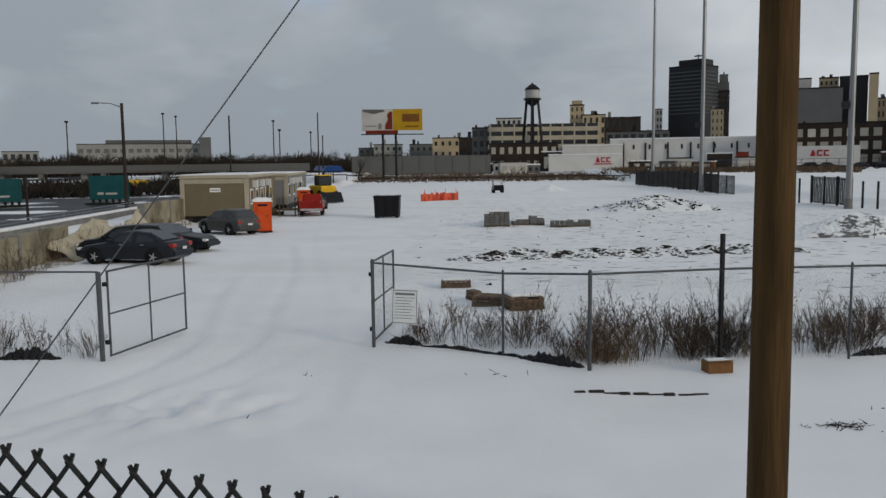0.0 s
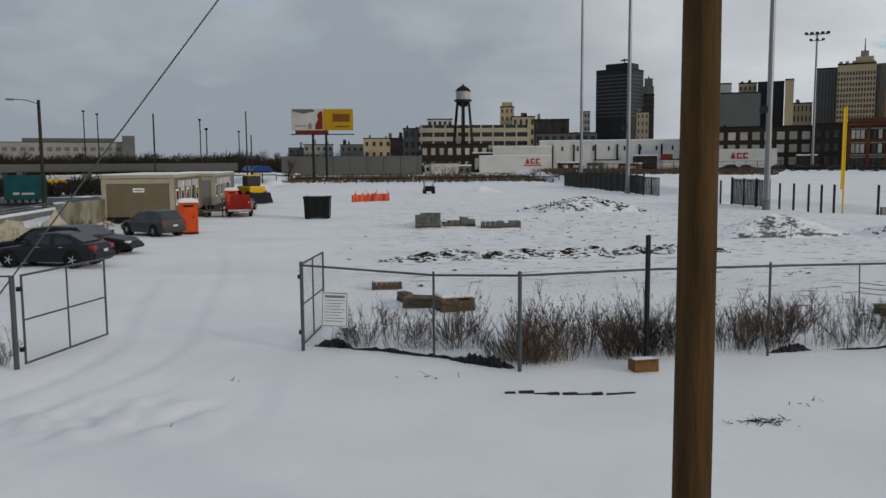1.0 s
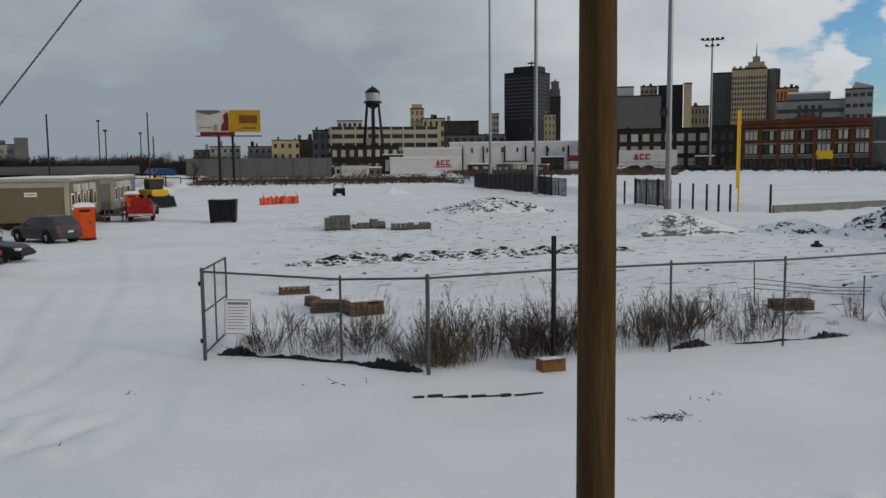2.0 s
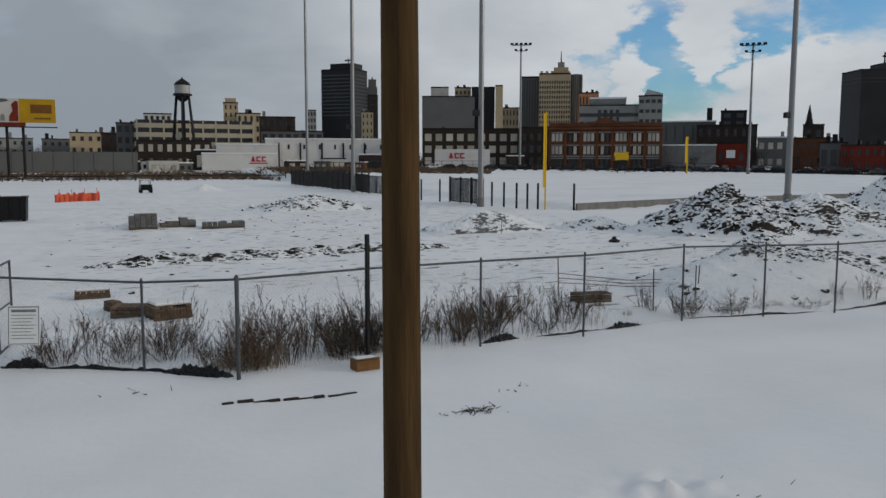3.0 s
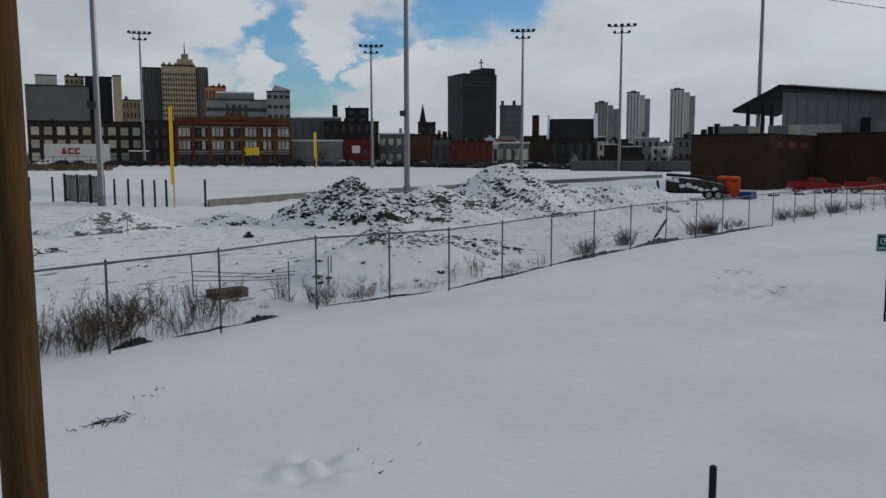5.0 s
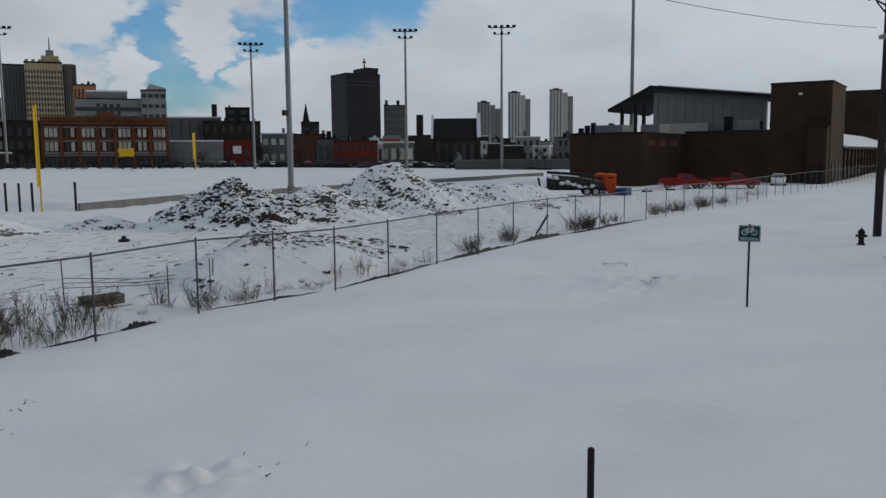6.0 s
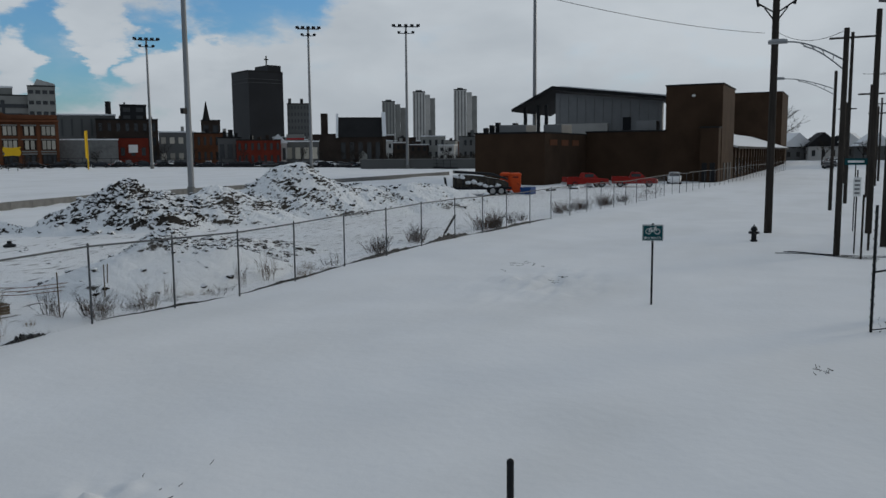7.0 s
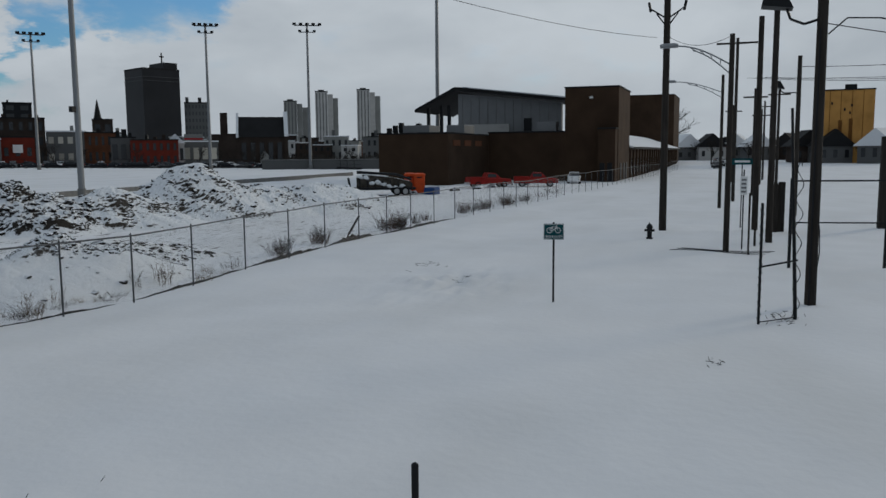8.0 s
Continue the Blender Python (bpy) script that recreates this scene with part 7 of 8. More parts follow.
# water tower
wtw = thing("water_tower", "old steel water tower with a pale conical roof", "water tower", pose(35.7, 328, 1.5))
part("tank", Mesh().lathe([(0.6, 25.2), (1.6, 25.6), (2.7, 26.9), (2.85, 27.5), (2.85, 31.0), (2.9, 31.1)], 20), "steam", wtw)
part("roof", Mesh().lathe([(3.1, 31.05), (2.6, 31.9), (1.2, 33.0), (0.3, 33.5), (0.2, 34.0)], 20), "roof_dark", wtw)
part("walkway", Mesh().lathe([(3.5, 27.1), (3.5, 27.8), (2.8, 27.8), (2.8, 27.1)], 20), "dark_steel", wtw)
part("bowl", Mesh().lathe([(0.4, 24.6), (1.8, 25.5), (2.8, 27.05)], 20), "dark_steel", wtw)
for k in range(6):
    a = 6.2832 * k / 6 + 0.3
    part("leg", Mesh().tube((2.6 * math.cos(a), 2.6 * math.sin(a), 27), (5.6 * math.cos(a), 5.6 * math.sin(a), -2), 0.36, None, 6), "dark_steel", wtw)
for z, rr in ((8, 4.65), (17, 3.7)):
    part("ring_brace", Mesh().path([(rr * math.cos(6.2832 * k / 6 + 0.3), rr * math.sin(6.2832 * k / 6 + 0.3), z) for k in range(7)], 0.2, 5), "dark_steel", wtw)
part("riser", Mesh().tube((0, 0, -2), (0, 0, 25), 0.4, None, 8), "dark_steel", wtw)

# solid block whose dark colour stands in for shade inside the decks
pk = house_block("parking_garage", "tan concrete parking garage, its shaded decks filled in dark", 7.0, 345, 45, 18, 16, "glass_far", 8, cap=None)
bands(pk, 45, 16, 1, 19, 5, "cream_concrete", 0.5, "deck_parapet", out=0.3)
for k in range(10):
    part("column", Mesh().box(-22.6 + 5.0 * k, -22.0 + 5.0 * k, -0.35, 0, 0, 18.6), "cream_concrete", pk)
house_block("office_block", "grey block with a blank side wall", 2.7, 350, 8, 17.5, 12, "slate", 0, 4, 3)
house_block("white_block", "white office block lit by the sun", 4.6, 430, 13, 25.5, 12, "pale", 0, 3, 5, z0=14)
d1 = house_block("stone_tower", "tan art deco tower with a stepped top", 9.25, 480, 8, 34, 9, "tan", 0, 8, 3, fw=0.3)
part("crown", Mesh().box(-3, 3, 1.5, 7.5, 34.9, 37.5), "tan", d1)
house_block("stone_block", "tan stone wing of the deco tower", 10.4, 474, 13, 28, 12, "tan", 0, 5, 4, fw=0.4)
house_block("brick_block", "dark brown flat-roofed building", 12.3, 440, 18.5, 24.5, 14, "brick_dark", 0, 4, 6, fw=0.4)
house_block("brick_block", "dark low building before the garage", 13.3, 330, 24, 13.5, 10, "slate", 0, 3, 8, fw=0.6)
house_block("warehouse", "old brick warehouse with pale shutters under the water tower", 5.6, 290, 24, 9.5, 10, "brick_dark", 0, 2, 8, "blind", 0.5, 0.5)
house_block("warehouse", "low brown brick shed with snow on its roof", 8.6, 262, 16, 6.6, 8, "brick_dark", 0, 1, 5, "blind", cap="snowcap")
house_block("store", "white-fronted store shed with a snowy roof and painted red sign marks", 10.3, 246, 17.5, 6.8, 12, "white_wall", 0, cap="snowcap")
ac2 = house_block("store_wall", "white painted store wall with painted red sign marks", 9.8, 238, 20.5, 4.2, 3, "white_wall", 0, cap="snowcap", category="wall")


def sign_marks(parent, x, z, h):
    """Three red marks, a wedge and two open blocks, as painted on the store's walls."""
    w, g = h * 0.8, h * 0.22
    part("sign_mark", Mesh().prism([(-0.5 * w, 0.0), (-0.16 * w, h), (0.16 * w, h), (0.5 * w, 0.0)], 1, -0.04, 0.04), "red_print", parent, at=pose(x - w - g, -0.08, z))
    for k in (0, 1):
        x0 = x - w / 2 + k * (w + g)
        ms = Mesh().box(x0, x0 + 0.3 * w, -0.12, -0.04, z, z + h).box(x0 + 0.3 * w, x0 + w, -0.12, -0.04, z, z + 0.25 * h).box(x0 + 0.3 * w, x0 + w, -0.12, -0.04, z + 0.75 * h, z + h)
        part("sign_mark", ms, "red_print", parent)


sign_marks(ac2, 5.1, 2.5, 1.45)
part("text_bar", Mesh().box(2.6, 7.6, -0.12, -0.04, 1.9, 2.2), "red_print", ac2)
wh = house_block("white_hall", "long white rendered hall with pilasters", 16.2, 255, 42, 8.6, 14, "white_wall", 0, 1, 9, "glass_far", 0.12, 0.3, z0=4, cap="snowcap")
for k in range(6):
    part("downpipe", Mesh().tube((-17 + 6.5 * k, -0.2, 0.5), (-17 + 6.5 * k, -0.2, 8), 0.3, None, 6), "dark_steel", wh)
awn = thing("red_kiosk", "small red awning kiosk beside the white hall", "kiosk", pose(78, 214, ground_height(78, 214) - 0.2, 0, 0, -20))
part("body", Mesh().box(-2, 2, 0, 3, 0, 3.2), "pale", awn)
part("awning", Mesh().prism([(-0.9, 3.0), (0.2, 4.4), (3.2, 4.4), (3.2, 3.2)], 0, -1.5, 1.5), "red_wall", awn)
aw2 = house_block("store_sign_wall", "white sign wall with painted red sign marks beside the brick mill", 25.0, 225, 15, 5.4, 3, "white_wall", 0, cap=None, category="wall")
sign_marks(aw2, -1.5, 3.4, 1.5)

gb = house_block("mill_building", "dark sooty brick mill with pale blinds behind its windows", 25.6, 240, 28, 11.3, 14, "brick_dark", 0, 3, 9, "blind", 0.62, 0.62, z0=0.5, top=0.6)
# shadow on this wing is put into its colour, the dark brick
house_block("mill_wing", "shadowed dark brick wing between mill and school", 30.05, 238, 8.6, 11.6, 12, "brick_dark", 0, 3, 4, "glass_far", 0.5, 0.6, z0=0.5, top=0.8)
rb = house_block("brick_school", "red brick building with pale window blinds and a stone cornice", 34.75, 236, 31, 12.6, 16, "brick_red", 0)
for j in range(3):
    for i in range(7):
        x = -15.5 + 31 * (i + 0.5) / 7
        wide = i % 2 == 0
        z = (1.0, 4.7, 8.3)[j]
        bay = part("window_bay", Mesh().box(x - (1.75 if wide else 1.5), x + (1.75 if wide else 1.5), -0.1, -0.02, z, z + 2.5), "brick_dark", rb)
        for k in range(3 if wide else 2):
            xx = x + (k - (1 if wide else 0.5)) * (1.08 if wide else 1.3)
            part("window", Mesh().box(xx - 0.42, xx + 0.42, -0.2, -0.12, z + 0.12, z + 2.35), "glass_far" if j == 0 or (i * 3 + k) % 7 == 3 else "blind", bay)
        part("lintel", Mesh().box(x - 1.9, x + 1.9, -0.25, -0.02, z + 2.52, z + 2.8), "limestone", rb)
part("cornice", Mesh().box(-15.8, 15.8, -0.7, 0, 11.7, 12.3, bev=0.1), "brick_red", rb)
part("parapet", Mesh().box(-15.5, 15.5, -0.2, 0.2, 12.55, 13.6), "brick_red", rb)
part("pediment", Mesh().prism([(-4.5, 13.3), (4.5, 13.3), (0, 15.3)], 1, -0.5, 1.0), "brick_red", rb)
for k in range(8):
    x = -15.3 + 30.6 * k / 7
    part("pilaster", Mesh().box(x - 0.35, x + 0.35, -0.4, 0, 0, 12), "brick_red", rb)
part("string_course", Mesh().box(-15.6, 15.6, -0.3, 0, 4.1, 4.45), "limestone", rb)

house_block("grey_hall", "long blank grey concrete block", 24.0, 600, 38, 48, 20, "slate", 0)
rf = house_block("roof_house", "white roof plant on the grey block", 23.4, 612, 13, 55.5, 8, "pale", 0)
house_block("stone_block", "tan office block behind the grey block", 25.0, 620, 12, 56, 10, "tan", 0, 9, 4, fw=0.4, fh=0.4)
house_block("slab_tower", "dark slab with a tan end wall", 26.4, 612, 17, 55.5, 14, "black_facade", 0)
# sunlit side of the slab, its light given by the tan colour
house_block("slab_end", "tan end wall of the dark slab, coloured as sunlit", 27.5, 604, 5.4, 56, 12, "tan", 0, category="building")
house_block("stone_block", "small cream stone building with a cornice", 28.3, 650, 13, 43, 10, "tan", 0, 6, 5, fw=0.35)
# light and shade on the twin tower's sides lie in tan and slate
house_block("office_tower", "grey ribbed side of the twin office tower", 29.6, 645, 14.5, 66, 16, "slate", 0, 1, 7, "grey_band", 0.4, 0.96)
tg = house_block("office_tower", "sunlit tan office tower with a grid of dark windows", 31.3, 632, 23.5, 67, 18, "tan", 0, 17, 13, "glass_far", 0.52, 0.6, top=4)
for k in range(6):
    part("crown_block", Mesh().box(-11 + 4.0 * k, -9 + 4.0 * k, 0.2, 2.5, 67.3, 70), "tan", tg)
part("crown", Mesh().box(-1, 10, 3, 14, 67.3, 73), "tan", tg)
part("crown_top", Mesh().box(2, 7, 5, 11, 73, 77), "limestone", tg)
part("mast", Mesh().tube((4.5, 8, 77), (4.5, 8, 86), 0.5, 0.2), "dark_steel", tg)
cy = thing("round_tower", "dark round glass tower", "building", pose(357, 555, 0, 0, 0, -32.7), "skyline buildings")
part("wall", Mesh().lathe([(4.8, 0), (4.8, 70.5), (4.4, 71.5)], 24), "slate", cy)
for k in range(7):
    part("fin", Mesh().box(-4.5 + 1.4 * k, -4.1 + 1.4 * k, -5.3, -1, 30, 70.8), "limestone", cy)
house_block("stone_block", "orange brick block below the round tower", 33.6, 600, 14, 50, 10, "orange_brick", 0, 5, 6, fw=0.4)
of1 = house_block("office_block", "stepped grey office building with dark window bands", 35.0, 520, 36, 36, 18, "limestone", 0)
bands(of1, 36, 18, 4, 35, 6, "glass_far", 0.42, "window_band", False)
part("upper_stage", Mesh().box(-12, 10, 3, 16, 36.5, 41), "limestone", of1)
part("snow_roof", Mesh().box(-12.3, 10.3, 2.8, 16, 41, 42), "snowcap", of1)
for k in range(4):
    part("tall_window", Mesh().box(-7 + 3.6 * k, -5 + 3.6 * k, -0.5, 0, 8, 34), "glass_far", of1)
oft = house_block("office_block", "grey office tower with a raked roof", 37.7, 515, 14, 41, 14, "limestone", 0, 7, 4, fw=0.7, fh=0.35)
part("raked_roof", Mesh().prism([(-7, 41), (7, 41), (7, 43.2), (-2, 45.8), (-4, 42)], 1, 0.5, 13), "steam", oft)

house_block("power_plant", "grey plant building with pale roof", 40.2, 300, 18, 15.8, 14, "slate", 0, 2, 6, "grey_band", 0.2, 0.7, cap="snowcap")
house_block("low_hall", "long pale grey low hall behind the railing", 40.3, 240, 14.2, 6.8, 8, "concrete", 0, cap="snowcap")
ch = thing("chimney", "dark stubby chimney on the plant", "chimney", pose(215, 243, 0))
part("stack", Mesh().tube((0, 0, 0), (0, 0, 24), 1.2, 1.0, 10), "dark_steel", ch)
house_block("brick_block", "dark flat-roofed block with a bright panel", 43.0, 330, 9.2, 20.8, 10, "black_facade", 0, 2, 2, "grey_band", z0=15)
house_block("brick_block", "brown brick block with window rows", 42.6, 290, 19, 14, 10, "brick_dark", 0, 3, 7, fw=0.4)
os_ = house_block("orange_shop", "orange-red painted shop with a white sign", 42.9, 250, 8.3, 7.6, 8, "red_wall", 0, 1, 3, fw=0.4, fh=0.3)
part("sign_panel", Mesh().box(-1.2, 1.2, -0.3, -0.12, 4, 6.2), "white_paint", os_)
house_block("shop", "dark shop with pale windows", 45.6, 262, 10, 9.5, 8, "slate", 0, 2, 4, "blind", 0.55, 0.4, cap="snowcap")
stp = house_block("church", "small stone church with a dark needle spire", 47.8, 420, 9, 19, 10, "brick_dark", 0, 2, 2)
part("spire", Mesh().lathe([(2.2, 19), (1.6, 21), (0.15, 29)], 8, (-2, 3)), "roof_dark", stp)
house_block("shop", "dark red shop row", 47.4, 275, 13, 9.5, 10, "brick_red", 0, 2, 7, fw=0.4)
house_block("shop", "dark shop front with a blue fascia", 49.0, 258, 7, 8.0, 8, "slate", 0, 1, 3, fw=0.6)
house_block("shop", "bright red painted building behind the field", 50.9, 252, 13, 7.2, 9, "red_wall", 0, 2, 7, fw=0.4)
gl = house_block("gabled_house", "white house front with a snowy gable", 52.2, 254, 5, 6.5, 8, "pale", 0, 1, 3, cap=None)
part("gable", Mesh().prism([(-2.8, 7), (2.8, 7), (0, 9.8)], 1, -0.3, 8), "snowcap", gl)
b2 = house_block("office_tower", "black slab tower with a roof mast", 51.5, 600, 27, 60, 26, "black_facade", 28)
bands(b2, 27, 26, 53, 58, 2, "grey_band", 0.12)
part("plant_room", Mesh().box(3, 13.2, 2, 22, 60.5, 66), "black_facade", b2)
part("roof_mast", Mesh().tube((5, 8, 66), (5, 8, 73), 0.5).box(3.5, 6.5, 7.5, 8.5, 70, 70.8), "dark_steel", b2)
house_block("office_block", "grey office annex with window grid", 53.6, 612, 16, 38.6, 14, "slate", 0, 8, 7, "grey_band", 0.5, 0.5)
house_block("shop", "pale shop row with a snowy roof", 53.5, 260, 13, 7, 8, "slate", 0, 1, 5, "blind", 0.6, 0.5, cap="snowcap")
bbs = thing("roof_billboard", "small white roof billboard with a red band", "sign", pose(246, 183, 9.5, 0, 0, -53.4))
part("panel", Mesh().box(-3.2, 3.2, 0, 0.3, 0, 2.2), "limestone", bbs)
part("band", Mesh().box(-3.2, 3.2, -0.1, -0.02, 0.2, 0.8), "red_print", bbs)
part("leg", Mesh().box(-3, -2.6, 0.1, 0.4, -9.5, 0).box(2.6, 3, 0.1, 0.4, -9.5, 0), "dark_steel", bbs)

chu = thing("church", "dark stone church with a steep snowy gable roof", "church", pose(254.3, 159.3, 0, 0, 0, -57.9))
part("nave_wall", Mesh().box(-9, 7.5, 0, 14, 0, 10.5), "brick_dark", chu)
part("nave_roof", Mesh().prism([(-0.4, 10.4), (14.4, 10.4), (7, 17.8)], 0, -9.2, 7.2), "roof_dark", chu)
part("gable_wall", Mesh().prism([(-0.8, 0), (14.8, 0), (14.8, 10.6), (7, 18.8), (-0.8, 10.6)], 0, 7.21, 8.4), "brick_dark", chu)
part("gable_coping", Mesh().prism([(-0.9, 10.6), (7, 18.9), (14.9, 10.6), (14.9, 11.4), (7, 19.7), (-0.9, 11.4)], 0, 7.1, 8.5), "snowcap", chu)
part("gable_coping", Mesh().prism([(-0.9, 10.2), (7, 18.4), (14.9, 10.2), (14.9, 11.0), (7, 19.2), (-0.9, 11.0)], 0, -9.6, -8.8), "snowcap", chu)
part("bell_tower", Mesh().box(-15, -12.6, 2, 6, 0, 19), "brick_dark", chu)
part("aisle", Mesh().box(-18, -9.01, 0, 12, 0, 11.5), "brick_dark", chu)
for k in range(5):
    part("window", Mesh().box(-7.8 + 3.1 * k, -6.2 + 3.1 * k, -0.2, -0.02, 2.5, 8.5), "glass_far", chu)
part("portal", Mesh().prism([(-1.5, -0.3), (-1.5, 4.0), (0, 5.6), (1.5, 4.0), (1.5, -0.3)], 1, -2.0, -0.02), "limestone", chu)
for az, hh, w, lab in ((59.75, 55, 25, "distant grey apartment high-rise"), (61.85, 64.5, 24, "distant pale apartment high-rise with dark edges"), (64.7, 66.5, 25, "distant pale apartment high-rise with dark edges")):
    hr = house_block("high_rise", lab, az, 850, w * 0.52, hh, 14, "limestone" if az < 60 else "pale", 0, 1, 4, "slate", 0.3, 0.97)
    part("side_block", Mesh().box(w * 0.27, w * 0.48, 4, 16, 0, hh - 1.5), "pale" if az > 60 else "limestone", hr)
    part("side_block", Mesh().box(w * 0.49, w * 0.70, 7, 18, 0, hh - 5), "limestone", hr)
    part("plant_room", Mesh().box(-3, 3, 3, 10, hh + 0.5, hh + 3), "slate", hr)

# low clutter of the town between the railing and the towers
rnd = random.Random(8)
for k in range(46):
    az = 42.5 + 25.5 * k / 46 + rnd.uniform(-0.3, 0.3)
    d = rnd.uniform(335, 440)
    w = rnd.uniform(6, 13)
    hb = house_block("town_house", rnd.choice(["small town building with a snowy roof", "small dark brick town building", "pale town building with a flat roof"]), az, d, w, rnd.uniform(4.5, 9.5) + d * 0.004, 8,
                     rnd.choice(["brick_dark", "slate", "pale", "brick_red", "limestone"]), rnd.uniform(-20, 20), 2, int(w / 2.4), "glass_far", 0.4, 0.45, cap=rnd.choice(["snowcap", "roof_dark", "snowcap"]), group="town houses")
for k in range(30):
    az = 84.6 + 22 * k / 30
    d = rnd.uniform(230, 420)
    hb = house_block("town_house", "small gabled house with a snowy roof", az, d, rnd.uniform(7, 11), rnd.uniform(4.0, 6.5), 9, rnd.choice(["brick_dark", "slate", "pale", "slate"]), rnd.uniform(-25, 25), 1, 3, "glass_far", 0.35, 0.4, cap=None, group="town houses")
    w = 9
    hz = 6.6
    part("gable_roof", Mesh().prism([(-5.6, hz - 1.5), (5.6, hz - 1.5), (0, hz + 3.2)], 1, -0.5, 9.5), rnd.choice(["snowcap", "roof_dark", "snowcap"]), hb)

# ochre building with rusty timbers, at the end of the yard
oc = thing("ochre_building", "tall ochre-panelled blank building with rusty timber strips", "building", pose(248.6, -26.6, 0.3, 0, 0, -96))
part("wall", Mesh().box(-6.8, 6.8, 0, 16, 0, 20.0), "tan_wall", oc)
part("roof_unit", Mesh().box(-0.6, 2.4, 3, 6, 20.0, 21.8, bev=0.15), "dark_steel", oc)
for x, z0, z1 in ((-1.4, 2.0, 12.0), (1.2, 2.0, 12.4), (-5.2, 1.0, 6.0)):
    part("timber_strip", Mesh().box(x - 0.45, x + 0.45, -0.2, -0.02, z0, z1), "rust", oc)
for x, z in ((-0.4, 14.5), (1.3, 15.6), (0.9, 13.6), (-3.6, 16.2)):
    part("wall_anchor", Mesh().box(x - 0.2, x + 0.2, -0.16, -0.02, z, z + 0.7), "dark_steel", oc)
for k in range(5):
    part("panel_joint", Mesh().box(-6.8 + 2.72 * k - 0.06, -6.8 + 2.72 * k + 0.06, -0.06, -0.01, 0.2, 19.9), "rust", oc)
part("coping", Mesh().box(-6.95, 6.95, -0.15, 16.1, 20.0, 20.35), "roof_dark", oc)

# ---------------------------------------------------------------- to the west: billboard, wall, woods, highway signs
bb = thing("billboard", "roadside billboard with a pale and a yellow half on two posts", "billboard", pose(-11.2, 184.6, 0, 0, 0, 3.4))
for x in (-2.2, 0.7):
    part("post", Mesh().tube((x, 0.5, -0.5), (x, 0.5, 11.5), 0.28, None, 10), "dark_steel", bb)
part("left_panel", Mesh().box(-6.8, 0.1, -0.1, 0.25, 11.7, 16.4), "pale", bb)
part("right_panel", Mesh().box(0.102, 6.7, -0.1, 0.25, 11.7, 16.4), "mustard", bb)
part("picture_shape", Mesh().prism([(-6.6, 15.9), (-4.2, 15.3), (-1.6, 15.9), (-2.0, 16.3), (-6.6, 16.3)], 1, -0.16, -0.11), "slate", bb)
part("picture_shape", Mesh().prism([(-1.7, 11.9), (0.0, 11.9), (0.0, 15.8), (-0.5, 15.9), (-1.2, 15.2), (-1.0, 14.0), (-1.6, 13.0)], 1, -0.16, -0.11), "red_wall", bb)
part("picture_shape", Mesh().prism([(-3.2, 12.0), (-2.4, 12.0), (-2.4, 13.0), (-2.8, 13.4), (-3.2, 13.0)], 1, -0.16, -0.11), "print_grey", bb)
part("text_bar", Mesh().box(-6.1, -3.6, -0.16, -0.11, 12.5, 12.8), "limestone", bb)
part("text_block", Mesh().box(2.2, 6.0, -0.16, -0.11, 13.6, 15.3), "rust", bb)
part("text_bar", Mesh().box(2.8, 5.8, -0.16, -0.11, 12.4, 12.7), "rust", bb)
part("lower_band", Mesh().box(-6.0, 1.2, -0.1, 0.25, 10.95, 11.698), "red_wall", bb)
part("catwalk", Mesh().box(-7.0, 6.9, -0.9, 0.0, 10.7, 10.9), "dark_steel", bb)
gw = house_block("sound_wall", "long dark grey sound wall behind the billboard", -1.5, 225, 38, 5.2, 1.0, "slate", 0, cap=None, category="wall")
for k in range(9):
    part("pier", Mesh().box(-19 + 4.6 * k, -18.5 + 4.6 * k, -0.15, 0, 0, 5.6), "slate", gw)
lf = thing("lot_edge_fence", "low dark rail fence at the far edge of the lot", "fence")
for k in range(26):
    x = -40 + 3.3 * k
    z = ground_height(x, 172)
    part("post", Mesh().box(x - 0.08, x + 0.08, 171.9, 172.1, z - 0.3, z + 1.3), "dark_steel", lf)
    part("rail", Mesh().box(x, x + 3.3, 171.95, 172.05, z + 0.95, z + 1.15), "dark_steel", lf)

fb = house_block("far_hall", "large pale flat-roofed hall across the highway", -20.0, 600, 84, 17.5, 30, "limestone", 0, 2, 16, "slate", 0.6, 0.3)
part("upper_stage", Mesh().box(-24, 32, 4, 26, 18.3, 21), "slate", fb)
house_block("far_hall", "small pale hall beyond the highway", -27.2, 500, 18, 11, 14, "limestone", 0, 2, 5)
sb = house_block("far_sign", "small dark roof sign on the far hall", -16.1, 595, 8, 22.0, 2, "slate", 0, category="sign", cap=None)
for az, d, w, hh, mat in ((0.5, 400, 17, 15, "tan"), (-1.5, 420, 12, 12.5, "slate"), (1.8, 380, 9, 14, "brick_dark"), (-3.8, 430, 15, 12, "limestone"), (-5.2, 440, 10, 10.5, "slate")):
    house_block("town_house", "distant apartment building above the trees", az, d, w, hh, 8, mat, 0, 3, max(3, int(w / 3)), "glass_far", 0.4, 0.4, group="town houses")

